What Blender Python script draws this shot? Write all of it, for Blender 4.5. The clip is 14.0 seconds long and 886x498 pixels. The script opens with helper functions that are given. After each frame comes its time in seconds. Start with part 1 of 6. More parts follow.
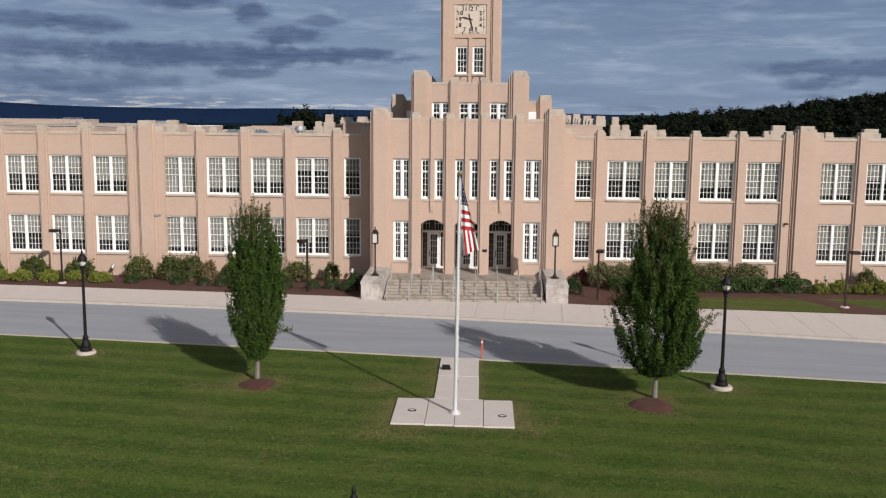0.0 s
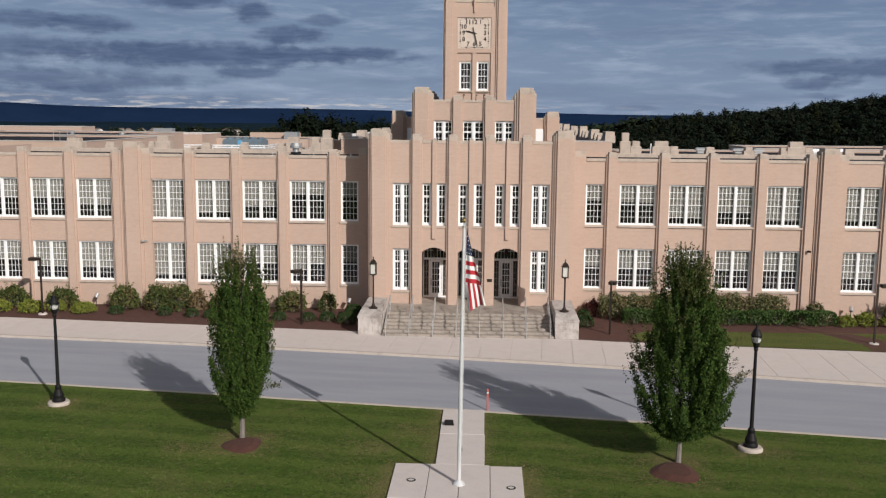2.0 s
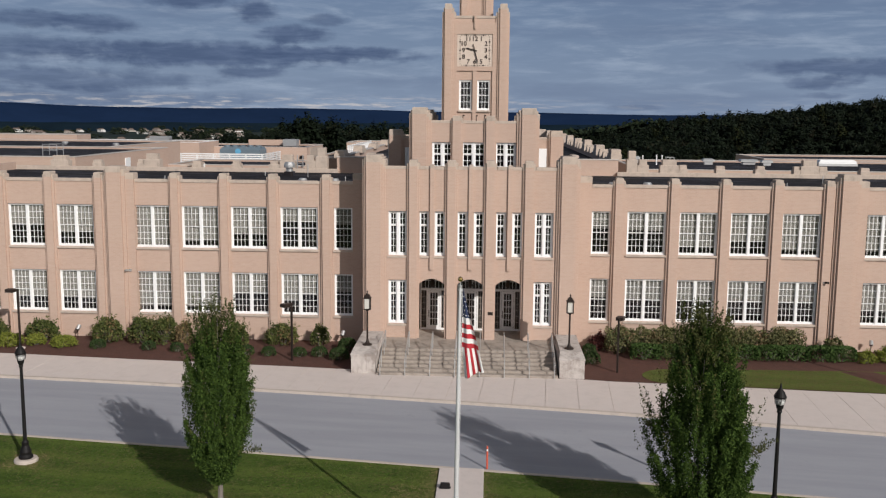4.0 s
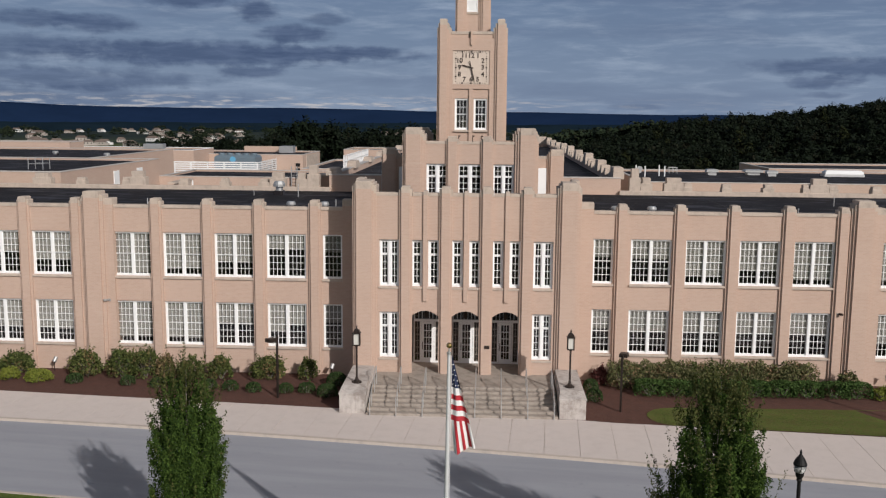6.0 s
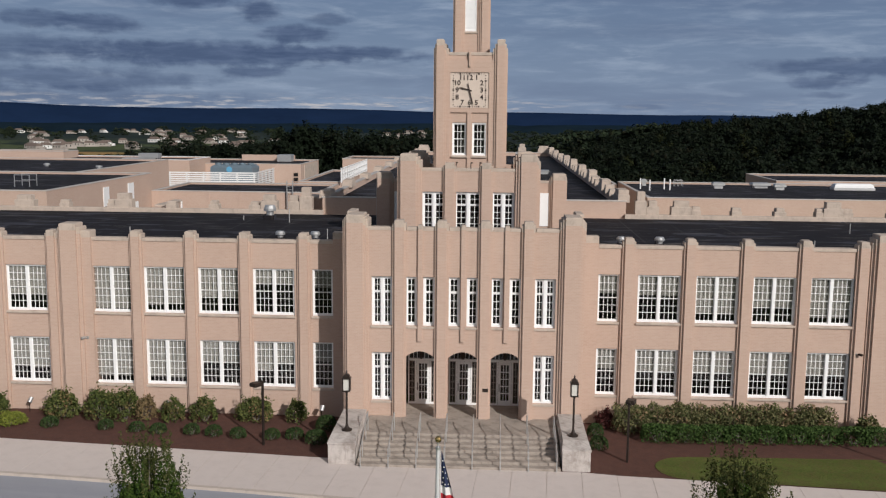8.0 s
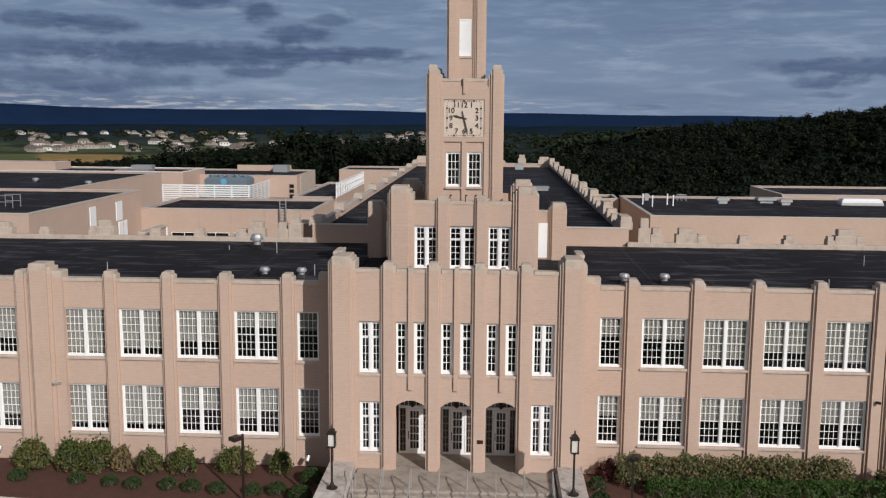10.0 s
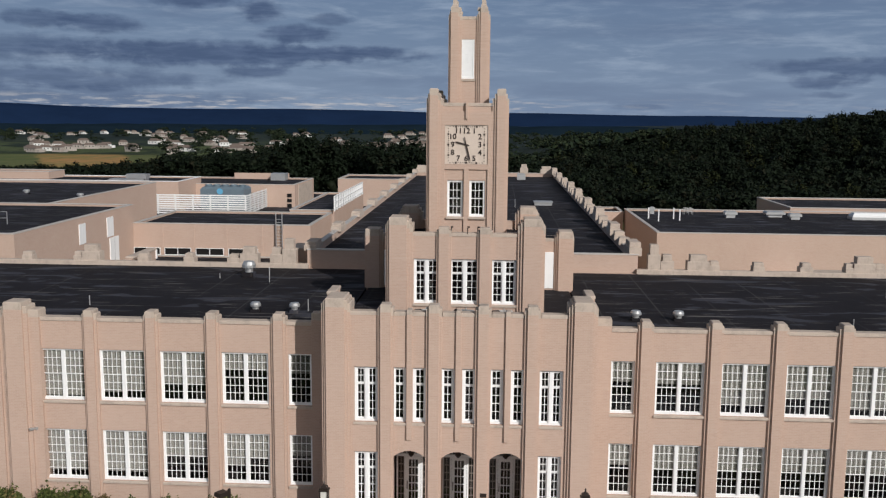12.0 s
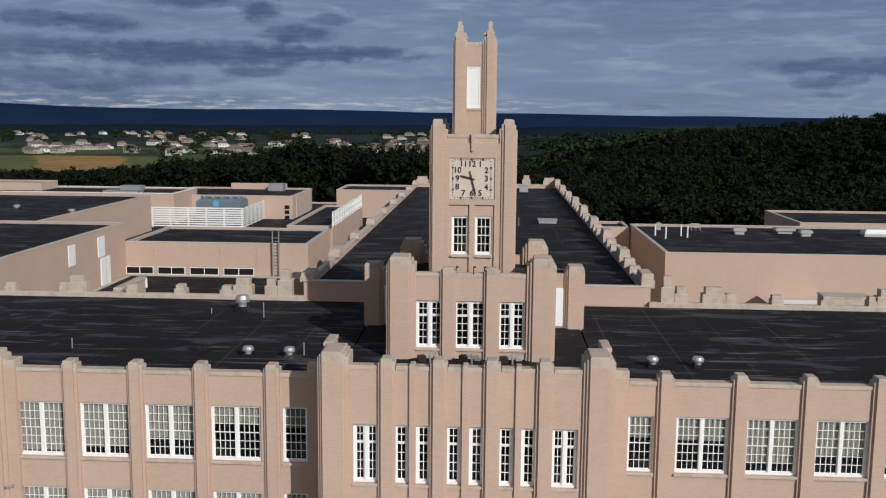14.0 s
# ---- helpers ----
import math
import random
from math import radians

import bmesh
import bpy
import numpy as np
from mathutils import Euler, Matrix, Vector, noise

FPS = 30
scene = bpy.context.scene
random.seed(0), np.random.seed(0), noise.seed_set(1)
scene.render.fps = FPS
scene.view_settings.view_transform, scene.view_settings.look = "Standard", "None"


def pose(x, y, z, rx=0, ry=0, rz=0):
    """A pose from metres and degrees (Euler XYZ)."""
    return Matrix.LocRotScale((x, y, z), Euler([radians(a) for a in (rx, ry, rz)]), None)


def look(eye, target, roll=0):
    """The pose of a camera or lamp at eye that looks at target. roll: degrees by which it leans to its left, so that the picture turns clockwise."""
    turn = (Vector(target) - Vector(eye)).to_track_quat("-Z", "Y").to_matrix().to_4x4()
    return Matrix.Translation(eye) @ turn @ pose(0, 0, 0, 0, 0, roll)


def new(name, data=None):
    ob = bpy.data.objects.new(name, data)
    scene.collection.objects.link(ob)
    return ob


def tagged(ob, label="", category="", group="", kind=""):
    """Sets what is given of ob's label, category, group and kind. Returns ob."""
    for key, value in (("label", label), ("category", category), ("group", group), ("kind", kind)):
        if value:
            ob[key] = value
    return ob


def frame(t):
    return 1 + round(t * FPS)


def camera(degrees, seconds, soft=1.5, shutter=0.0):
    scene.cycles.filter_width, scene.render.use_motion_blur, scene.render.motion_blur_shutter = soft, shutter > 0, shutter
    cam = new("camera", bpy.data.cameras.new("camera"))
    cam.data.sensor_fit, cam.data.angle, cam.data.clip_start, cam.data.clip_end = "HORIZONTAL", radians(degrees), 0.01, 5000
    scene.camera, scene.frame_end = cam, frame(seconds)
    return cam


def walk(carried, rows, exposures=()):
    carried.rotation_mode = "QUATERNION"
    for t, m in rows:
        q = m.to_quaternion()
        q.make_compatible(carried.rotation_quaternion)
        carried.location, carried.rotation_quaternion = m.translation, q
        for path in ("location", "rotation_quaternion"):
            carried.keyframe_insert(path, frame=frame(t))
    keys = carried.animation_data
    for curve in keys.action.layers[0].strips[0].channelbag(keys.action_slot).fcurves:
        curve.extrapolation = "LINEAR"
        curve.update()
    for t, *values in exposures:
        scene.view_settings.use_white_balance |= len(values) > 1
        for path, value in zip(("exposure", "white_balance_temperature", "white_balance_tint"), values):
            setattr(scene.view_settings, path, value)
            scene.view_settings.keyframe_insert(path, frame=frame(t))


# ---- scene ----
cam = camera(50.1, 14.0, soft=1.25)
PATH = [
    (0, (1.03, -59.719, 10.397), (0.946, -57.741, 10.118), 0.5),
    (0.5, (0.956, -58.863, 10.689), (0.872, -56.884, 10.41), 0.5),
    (1, (0.927, -57.972, 11.005), (0.841, -55.994, 10.726), 0.5),
    (1.5, (0.873, -57.151, 11.29), (0.786, -55.172, 11.011), 0.5),
    (2, (0.865, -56.266, 11.648), (0.776, -54.287, 11.368), 0.5),
    (2.5, (0.853, -55.508, 11.969), (0.764, -53.53, 11.689), 0.5),
    (3, (0.871, -54.753, 12.326), (0.78, -52.775, 12.046), 0.5),
    (5.5, (1.12, -51.224, 13.882), (1.024, -49.247, 13.6), 0.5),
    (6, (1.155, -50.517, 14.211), (1.059, -48.539, 13.929), 0.5),
    (6.5, (1.171, -49.756, 14.573), (1.074, -47.779, 14.291), 0.5),
    (7, (1.221, -49.03, 14.917), (1.122, -47.052, 14.635), 0.4),
    (7.5, (1.265, -48.236, 15.278), (1.165, -46.259, 14.996), 0.5),
    (8, (1.31, -47.536, 15.621), (1.209, -45.558, 15.339), 0.5),
    (10.5, (1.598, -43.836, 17.523), (1.494, -41.859, 17.242), 0.4),
    (11, (1.544, -43.141, 17.843), (1.44, -41.164, 17.562), 0.4),
    (11.5, (1.438, -42.334, 18.215), (1.334, -40.357, 17.933), 0.4),
    (12, (1.366, -41.593, 18.531), (1.262, -39.616, 18.249), 0.5),
    (12.5, (1.283, -40.79, 18.897), (1.18, -38.813, 18.615), 0.5),
    (13, (1.188, -40.059, 19.262), (1.085, -38.082, 18.98), 0.5),
    (13.5, (1.067, -39.264, 19.663), (0.964, -37.286, 19.381), 0.5),
    (14, (0.939, -38.524, 20.06), (0.837, -36.547, 19.778), 0.5),
]
EXPOSURE = [(0.0, -0.1, 6400, 10), (3.0, -0.2, 6380, 11), (6.5, -0.32, 6330, 11), (11.0, -0.32, 6250, 10), (14.0, -0.34, 6190, 9)]
walk(cam, [(t, look(eye, target, roll)) for t, eye, target, roll in PATH], EXPOSURE)

# ---- world, sun ----
SUN_DIR = Vector((5.06, -7.17, 4.46)).normalized()
sun = new("sun", bpy.data.lights.new("sun", "SUN"))
sun.data.energy, sun.data.angle, sun.data.color = 4.35, radians(0.55), (1.0, 0.945, 0.885)
sun.rotation_mode = "QUATERNION"
sun.rotation_quaternion = SUN_DIR.to_track_quat("Z", "Y")
sun.location = (60, -80, 60)


class Nodes:
    """A short way to write node trees."""

    def __init__(self, tree):
        self.t = tree
        tree.nodes.clear()

    def add(self, kind, **sets):
        n = self.t.nodes.new(kind)
        for k, v in sets.items():
            if k in n.inputs:
                n.inputs[k].default_value = v
        return n

    def link(self, a, b):
        self.t.links.new(a, b)

    def val(self, sock, v):
        if isinstance(v, bpy.types.NodeSocket):
            self.link(v, sock)
        else:
            sock.default_value = v

    def math(self, op, a, b=0.0, c=0.0, clamp=False):
        n = self.t.nodes.new("ShaderNodeMath")
        n.operation, n.use_clamp = op, clamp
        for i, v in enumerate((a, b, c)):
            self.val(n.inputs[i], v)
        return n.outputs[0]

    def mix(self, fac, a, b, blend="MIX"):
        n = self.t.nodes.new("ShaderNodeMix")
        n.data_type, n.blend_type = "RGBA", blend
        self.val(n.inputs[0], fac)
        for sock, v in ((n.inputs[6], a), (n.inputs[7], b)):
            if isinstance(v, bpy.types.NodeSocket):
                self.link(v, sock)
            else:
                sock.default_value = (*v[:3], 1.0)
        return n.outputs[2]

    def ramp(self, fac, lo, hi, a=0.0, b=1.0):
        n = self.t.nodes.new("ShaderNodeMapRange")
        n.interpolation_type = "SMOOTHSTEP"
        for i, v in enumerate((fac, lo, hi, a, b)):
            self.val(n.inputs[i], v)
        return n.outputs[0]

    def noise(self, vec, scale, detail=4.0, rough=0.55, dist=0.0):
        n = self.t.nodes.new("ShaderNodeTexNoise")
        if vec is not None:
            self.link(vec, n.inputs["Vector"])
        n.inputs["Scale"].default_value = scale
        n.inputs["Detail"].default_value = detail
        n.inputs["Roughness"].default_value = rough
        n.inputs["Distortion"].default_value = dist
        return n.outputs["Fac"]

    def combine(self, x, y, z=0.0):
        n = self.t.nodes.new("ShaderNodeCombineXYZ")
        for i, v in enumerate((x, y, z)):
            self.val(n.inputs[i], v)
        return n.outputs[0]

    def split(self, vec):
        n = self.t.nodes.new("ShaderNodeSeparateXYZ")
        self.link(vec, n.inputs[0])
        return n.outputs

    def pos(self):
        return self.t.nodes.new("ShaderNodeNewGeometry").outputs["Position"]


# Sky: a clear-sky base under broken, flat stratocumulus
world = bpy.data.worlds.new("sky")
scene.world = world
world.use_nodes = True
N = Nodes(world.node_tree)
sky = N.t.nodes.new("ShaderNodeTexSky")
sky.sky_type, sky.sun_disc = "NISHITA", False
sky.sun_elevation = math.asin(SUN_DIR.z)
sky.sun_rotation = math.atan2(SUN_DIR.x, SUN_DIR.y)
ray = N.t.nodes.new("ShaderNodeTexCoord").outputs["Generated"]
rx, ry, rz = N.split(ray)
az = N.math("ARCTAN2", rx, ry)
el = N.math("ARCSINE", rz)
flat = N.combine(N.math("MULTIPLY", az, 8.0), N.math("MULTIPLY", el, 48.0), 0.0)
wisp = N.noise(flat, 1.3, 8.0, 0.6, 0.35)
fine = N.noise(N.combine(N.math("MULTIPLY", az, 22.0), N.math("MULTIPLY", el, 150.0), 3.0), 1.4, 7.0, 0.6, 0.3)
puff = N.noise(N.combine(N.math("MULTIPLY", az, 38.0), N.math("MULTIPLY", el, 62.0), 6.0), 1.3, 6.0, 0.55, 0.2)
broad = N.noise(N.combine(N.math("MULTIPLY", az, 2.5), N.math("MULTIPLY", el, 22.0), 9.0), 1.0, 3.0, 0.5)
base = N.mix(N.ramp(el, 0.0, 0.13), (0.245, 0.328, 0.478), (0.182, 0.259, 0.405))
clear = N.mix(1.0, (0, 0, 0), sky.outputs[0], "ADD")
clear = N.mix(1.0, clear, (0.05, 0.05, 0.05), "MULTIPLY")
base = N.mix(0.12, base, clear)
light = N.ramp(wisp, 0.47, 0.72)
col = N.mix(N.math("MULTIPLY", light, 0.72), base, (0.39, 0.475, 0.60))
col = N.mix(N.math("MULTIPLY", N.ramp(fine, 0.45, 0.72), 0.42), col, (0.285, 0.365, 0.50))
dark = N.ramp(broad, 0.52, 0.68)
col = N.mix(N.math("MULTIPLY", dark, N.ramp(az, -0.15, 0.1, 0.5, 0.25)), col, (0.115, 0.158, 0.268))
# the separate dark cloud banks: azimuth, elevation, half width, half height, weight
for a0, e0, wa, we, k in ((-0.307, 0.115, 0.04, 0.013, 0.85), (-0.240, 0.101, 0.025, 0.0115, 0.9), (-0.170, 0.0945, 0.023, 0.006, 0.6), (-0.204, 0.079, 0.036, 0.0095, 0.9),
                          (-0.448, 0.087, 0.035, 0.009, 0.75), (-0.398, 0.083, 0.042, 0.009, 0.85), (-0.293, 0.058, 0.17, 0.0125, 0.9), (-0.163, 0.0605, 0.10, 0.0075, 0.85), (-0.473, 0.059, 0.12, 0.014, 0.6),
                          (-0.248, 0.0405, 0.035, 0.006, 0.75), (-0.433, 0.0315, 0.14, 0.0115, 0.65), (-0.45, 0.013, 0.2, 0.012, 0.5), (0.357, 0.048, 0.1, 0.0085, 0.75), (0.328, 0.034, 0.036, 0.0075, 0.75), (0.327, 0.021, 0.022, 0.0035, 0.5), (0.147, 0.0085, 0.032, 0.003, 0.35)):
    da = N.math("DIVIDE", N.math("SUBTRACT", az, a0), wa)
    de = N.math("DIVIDE", N.math("SUBTRACT", el, e0), we)
    r = N.math("ADD", N.math("MULTIPLY", da, da), N.math("MULTIPLY", de, de))
    r = N.math("ADD", r, N.math("MULTIPLY", N.math("SUBTRACT", puff, 0.5), 2.2))
    r = N.math("ADD", r, N.math("MULTIPLY", N.math("SUBTRACT", wisp, 0.5), 1.4))
    m = N.ramp(r, 0.1, 1.5, k, 0.0)
    col = N.mix(m, col, N.mix(N.ramp(fine, 0.35, 0.7), (0.078, 0.118, 0.215), (0.115, 0.163, 0.275)))
# bright broken cloud low over the ridge
low = N.math("MULTIPLY", N.ramp(N.noise(N.combine(N.math("MULTIPLY", az, 30.0), N.math("MULTIPLY", el, 280.0), 5.0), 1.0, 6.0, 0.6), 0.48, 0.66),
             N.math("MULTIPLY", N.ramp(el, 0.0, 0.006), N.ramp(el, 0.008, 0.022, 1.0, 0.0)))
col = N.mix(N.math("MULTIPLY", low, N.ramp(az, 0.0, 0.1, 0.9, 0.15)), col, (0.62, 0.6, 0.6))
# the unseen sky overhead is one dim tone, set low for deep ground shade
open_sky = N.ramp(el, 0.16, 0.7)
col = N.mix(open_sky, col, (0.125, 0.14, 0.17))
# a broad glow added round the unseen sun, to lift the shaded walls
facing = N.math("ADD", N.math("ADD", N.math("MULTIPLY", rx, SUN_DIR.x), N.math("MULTIPLY", ry, SUN_DIR.y)), N.math("MULTIPLY", rz, SUN_DIR.z))
col = N.mix(N.ramp(facing, 0.4, 1.0, 0.0, 0.65), col, (0.80, 0.77, 0.73))
bg = N.add("ShaderNodeBackground", Strength=1.0)
N.link(col, bg.inputs["Color"])
out = N.t.nodes.new("ShaderNodeOutputWorld")
N.link(bg.outputs[0], out.inputs[0])

# ---- materials ----
def material(name):
    m = bpy.data.materials.new(name)
    m.use_nodes = True
    n = Nodes(m.node_tree)
    b = n.t.nodes.new("ShaderNodeBsdfPrincipled")
    o = n.t.nodes.new("ShaderNodeOutputMaterial")
    n.link(b.outputs[0], o.inputs[0])
    return m, n, b


def bump(n, b, height, strength=0.3, distance=0.02):
    k = n.add("ShaderNodeBump", Strength=strength, Distance=distance)
    n.link(height, k.inputs["Height"])
    n.link(k.outputs[0], b.inputs["Normal"])


def plain(name, colour, rough=0.6, metal=0.0, vary=0.12, scale=3.0, grain=40.0, relief=0.0, sheen=0.5):
    """A surface with broad blotches and fine grain."""
    m, n, b = material(name)
    p = n.pos()
    big, small = n.noise(p, scale, 4.0), n.noise(p, grain, 3.0)
    f = n.math("ADD", n.math("MULTIPLY", n.math("SUBTRACT", big, 0.5), 2 * vary), n.math("MULTIPLY", n.math("SUBTRACT", small, 0.5), vary))
    v = n.math("ADD", f, 1.0)
    n.link(n.mix(1.0, colour, n.combine(v, v, v), "MULTIPLY"), b.inputs["Base Color"])
    b.inputs["Roughness"].default_value, b.inputs["Metallic"].default_value = rough, metal
    b.inputs["Specular IOR Level"].default_value = sheen
    if relief:
        bump(n, b, small, relief)
    return m


def brickwork():
    m, n, b = material("buff_brick")
    p = n.pos()
    x, y, z = n.split(p)
    across = n.math("ADD", x, y)
    wallco = n.combine(across, z, 0.0)
    bt = n.add("ShaderNodeTexBrick", **{"Scale": 1.0, "Mortar Size": 0.007, "Mortar Smooth": 0.2, "Bias": 0.0, "Brick Width": 0.215, "Row Height": 0.074})
    n.link(wallco, bt.inputs["Vector"])
    bt.inputs["Color1"].default_value = (0.458, 0.322, 0.250, 1)
    bt.inputs["Color2"].default_value = (0.498, 0.353, 0.278, 1)
    bt.inputs["Mortar"].default_value = (0.512, 0.395, 0.320, 1)
    big = n.noise(p, 0.35, 5.0, 0.6)
    streak = n.noise(n.combine(n.math("MULTIPLY", across, 3.0), n.math("MULTIPLY", z, 0.35), 0.0), 1.0, 5.0, 0.65)
    col = n.mix(n.ramp(big, 0.3, 0.75, 0.0, 0.34), bt.outputs["Color"], (0.55, 0.412, 0.335))
    col = n.mix(n.ramp(streak, 0.52, 0.78, 0.0, 0.12), col, (0.36, 0.26, 0.20))
    # repointed courses, paler
    patch = n.noise(n.combine(n.math("MULTIPLY", across, 0.7), n.math("MULTIPLY", z, 4.0), 2.0), 1.0, 2.0, 0.4)
    col = n.mix(n.ramp(patch, 0.64, 0.72, 0.0, 0.12), col, (0.58, 0.475, 0.41))
    n.link(col, b.inputs["Base Color"])
    b.inputs["Roughness"].default_value = 0.88
    bump(n, b, bt.outputs["Fac"], -0.12, 0.004)
    return m


def weathered_stone(name, colour, soot, amount=0.5):
    m, n, b = material(name)
    p = n.pos()
    x, y, z = n.split(p)
    big, small = n.noise(p, 1.6, 6.0, 0.65), n.noise(p, 26.0, 4.0)
    streak = n.noise(n.combine(n.math("MULTIPLY", n.math("ADD", x, y), 7.0), n.math("MULTIPLY", z, 1.2), 0.0), 1.0, 5.0)
    col = n.mix(n.ramp(big, 0.42, 0.72, 0.0, amount), colour, soot)
    col = n.mix(n.ramp(streak, 0.5, 0.75, 0.0, amount * 0.7), col, soot)
    col = n.mix(n.ramp(small, 0.3, 0.7, 0.0, 0.25), col, [c * 1.25 for c in colour])
    n.link(col, b.inputs["Base Color"])
    b.inputs["Roughness"].default_value = 0.9
    bump(n, b, small, 0.25, 0.01)
    return m


def glazing():
    m, n, b = material("window_glass")
    tree = n.t
    clear = n.add("ShaderNodeBsdfTransparent")
    clear.inputs["Color"].default_value = (0.70, 0.70, 0.69, 1)
    gloss = n.add("ShaderNodeBsdfGlossy", Roughness=0.02)
    fr = n.add("ShaderNodeFresnel", IOR=1.5)
    mixer = tree.nodes.new("ShaderNodeMixShader")
    n.link(fr.outputs[0], mixer.inputs[0])
    n.link(clear.outputs[0], mixer.inputs[1])
    n.link(gloss.outputs[0], mixer.inputs[2])
    o = [k for k in tree.nodes if k.type == "OUTPUT_MATERIAL"][0]
    n.link(mixer.outputs[0], o.inputs[0])
    tree.nodes.remove(b)
    return m


def roof_membrane():
    m, n, b = material("black_roof_membrane")
    p = n.pos()
    x, y, z = n.split(p)
    stain = n.noise(n.combine(n.math("MULTIPLY", x, 0.22), n.math("MULTIPLY", y, 0.75), 0.0), 1.0, 5.0, 0.55, 0.8)
    dust = n.noise(p, 0.5, 6.0, 0.65)
    fine = n.noise(p, 18.0, 3.0)
    col = n.mix(n.ramp(dust, 0.35, 0.8, 0.0, 0.6), (0.0142, 0.0127, 0.0147), (0.0262, 0.0238, 0.0272))
    col = n.mix(n.ramp(stain, 0.56, 0.585, 0.0, 0.65), col, (0.063, 0.064, 0.079))
    silt = n.noise(n.combine(n.math("MULTIPLY", x, 0.45), n.math("MULTIPLY", y, 1.5), 7.0), 1.0, 6.0, 0.7, 0.4)
    col = n.mix(n.ramp(silt, 0.6, 0.72, 0.0, 0.55), col, (0.075, 0.062, 0.055))
    # lapped seams between the sheets
    seam = n.math("ABSOLUTE", n.math("SUBTRACT", n.math("FRACT", n.math("DIVIDE", n.math("ADD", x, 100.0), 3.1)), 0.5))
    col = n.mix(n.math("MULTIPLY", n.ramp(seam, 0.008, 0.02, 1.0, 0.0), n.ramp(n.noise(n.combine(n.math("MULTIPLY", x, 0.32), n.math("MULTIPLY", y, 0.05), 1.0), 1.0, 2.0), 0.4, 0.62, 0.05, 0.55)), col, (0.07, 0.066, 0.066))
    scum = n.noise(n.combine(n.math("MULTIPLY", x, 0.2), n.math("MULTIPLY", y, 2.9), 11.0), 1.0, 5.0, 0.65, 0.3)
    col = n.mix(n.ramp(scum, 0.585, 0.65, 0.0, 0.8), col, (0.15, 0.138, 0.13))
    n.link(col, b.inputs["Base Color"])
    n.link(n.ramp(stain, 0.6, 0.75, 0.8, 0.5), b.inputs["Roughness"])
    b.inputs["Specular IOR Level"].default_value = 0.12
    bump(n, b, fine, 0.12, 0.01)
    return m


def grass_ground(name="mown_grass", dry=0.0):
    """Mown lawn near by; fields and woods far off. dry: how much of it is brown."""
    m, n, b = material(name)
    p = n.pos()
    x, y, z = n.split(p)
    line = n.math("ADD", y, n.math("ADD", n.math("MULTIPLY", x, 0.13), n.math("MULTIPLY", n.noise(p, 0.35, 3.0), 1.2)))
    band = n.math("SINE", n.math("MULTIPLY", line, 3.6))
    big, mid, small = n.noise(p, 0.25, 5.0, 0.65), n.noise(p, 1.7, 6.0, 0.7), n.noise(p, 14.0, 5.0, 0.75)
    tuft = n.noise(p, 5.0, 5.0, 0.75)
    col = n.mix(n.ramp(big, 0.3, 0.7), (0.05, 0.088, 0.011), (0.075, 0.12, 0.016))
    col = n.mix(n.ramp(mid, 0.5, 0.7, 0.0, 0.5), col, (0.09, 0.125, 0.024))
    col = n.mix(n.ramp(band, -0.4, 0.9, 0.0, 0.5), col, (0.125, 0.175, 0.028))
    col = n.mix(n.ramp(tuft, 0.52, 0.64, 0.0, 0.75), col, (0.11, 0.15, 0.03))
    col = n.mix(n.ramp(tuft, 0.46, 0.34, 0.0, 0.75), col, (0.02, 0.036, 0.008))
    col = n.mix(n.ramp(small, 0.5, 0.66, 0.0, 0.6), col, (0.022, 0.042, 0.008))
    # worn, yellowed grass: loose patches, and round the lamp footings, tree rings and the apron
    worn = n.math("MULTIPLY", n.ramp(n.noise(n.combine(n.math("MULTIPLY", x, 0.35), n.math("MULTIPLY", y, 0.6), 3.0), 1.0, 6.0, 0.7, 0.6), 0.53, 0.68), 0.6)
    for cx, cy, hx, hy in ((-16.35, -19.75, 0.35, 0.35), (10.45, -23.2, 0.35, 0.35), (-7.9, -23.6, 0.6, 0.6), (7.58, -24.6, 0.6, 0.6), (0.13, -27.25, 2.5, 1.3), (0.0, -22.5, 0.75, 3.5)):
        gap = n.math("MAXIMUM", n.math("SUBTRACT", n.math("ABSOLUTE", n.math("SUBTRACT", x, cx)), hx), n.math("SUBTRACT", n.math("ABSOLUTE", n.math("SUBTRACT", y, cy)), hy))
        ring = n.ramp(n.math("ADD", gap, n.math("MULTIPLY", n.math("SUBTRACT", tuft, 0.5), 2.2)), 0.05, 0.42, 0.65, 0.0)
        worn = n.math("MAXIMUM", worn, ring)
    speck = n.math("MULTIPLY", n.ramp(n.noise(p, 7.0, 4.0, 0.7), 0.49, 0.62), n.ramp(n.noise(p, 0.45, 4.0, 0.6), 0.40, 0.58, 0.15 + 0.3 * dry, 0.85))
    worn = n.math("MAXIMUM", worn, speck)
    worn = n.math("MAXIMUM", worn, n.ramp(mid, 0.62 - 0.3 * dry, 0.8 - 0.3 * dry, 0.0, 0.25 + 0.6 * dry))
    if dry:
        col = n.mix(0.4, col, (0.17, 0.175, 0.055))
    straw = (0.16, 0.135, 0.05) if dry else (0.22, 0.2, 0.075)
    col = n.mix(worn, col, n.mix(n.ramp(small, 0.4, 0.65), straw, [c * 0.4 for c in straw]))
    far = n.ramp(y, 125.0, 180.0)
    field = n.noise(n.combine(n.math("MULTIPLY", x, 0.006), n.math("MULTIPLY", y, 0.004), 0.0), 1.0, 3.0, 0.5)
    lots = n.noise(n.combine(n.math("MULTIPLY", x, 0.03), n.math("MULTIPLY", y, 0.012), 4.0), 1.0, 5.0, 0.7)
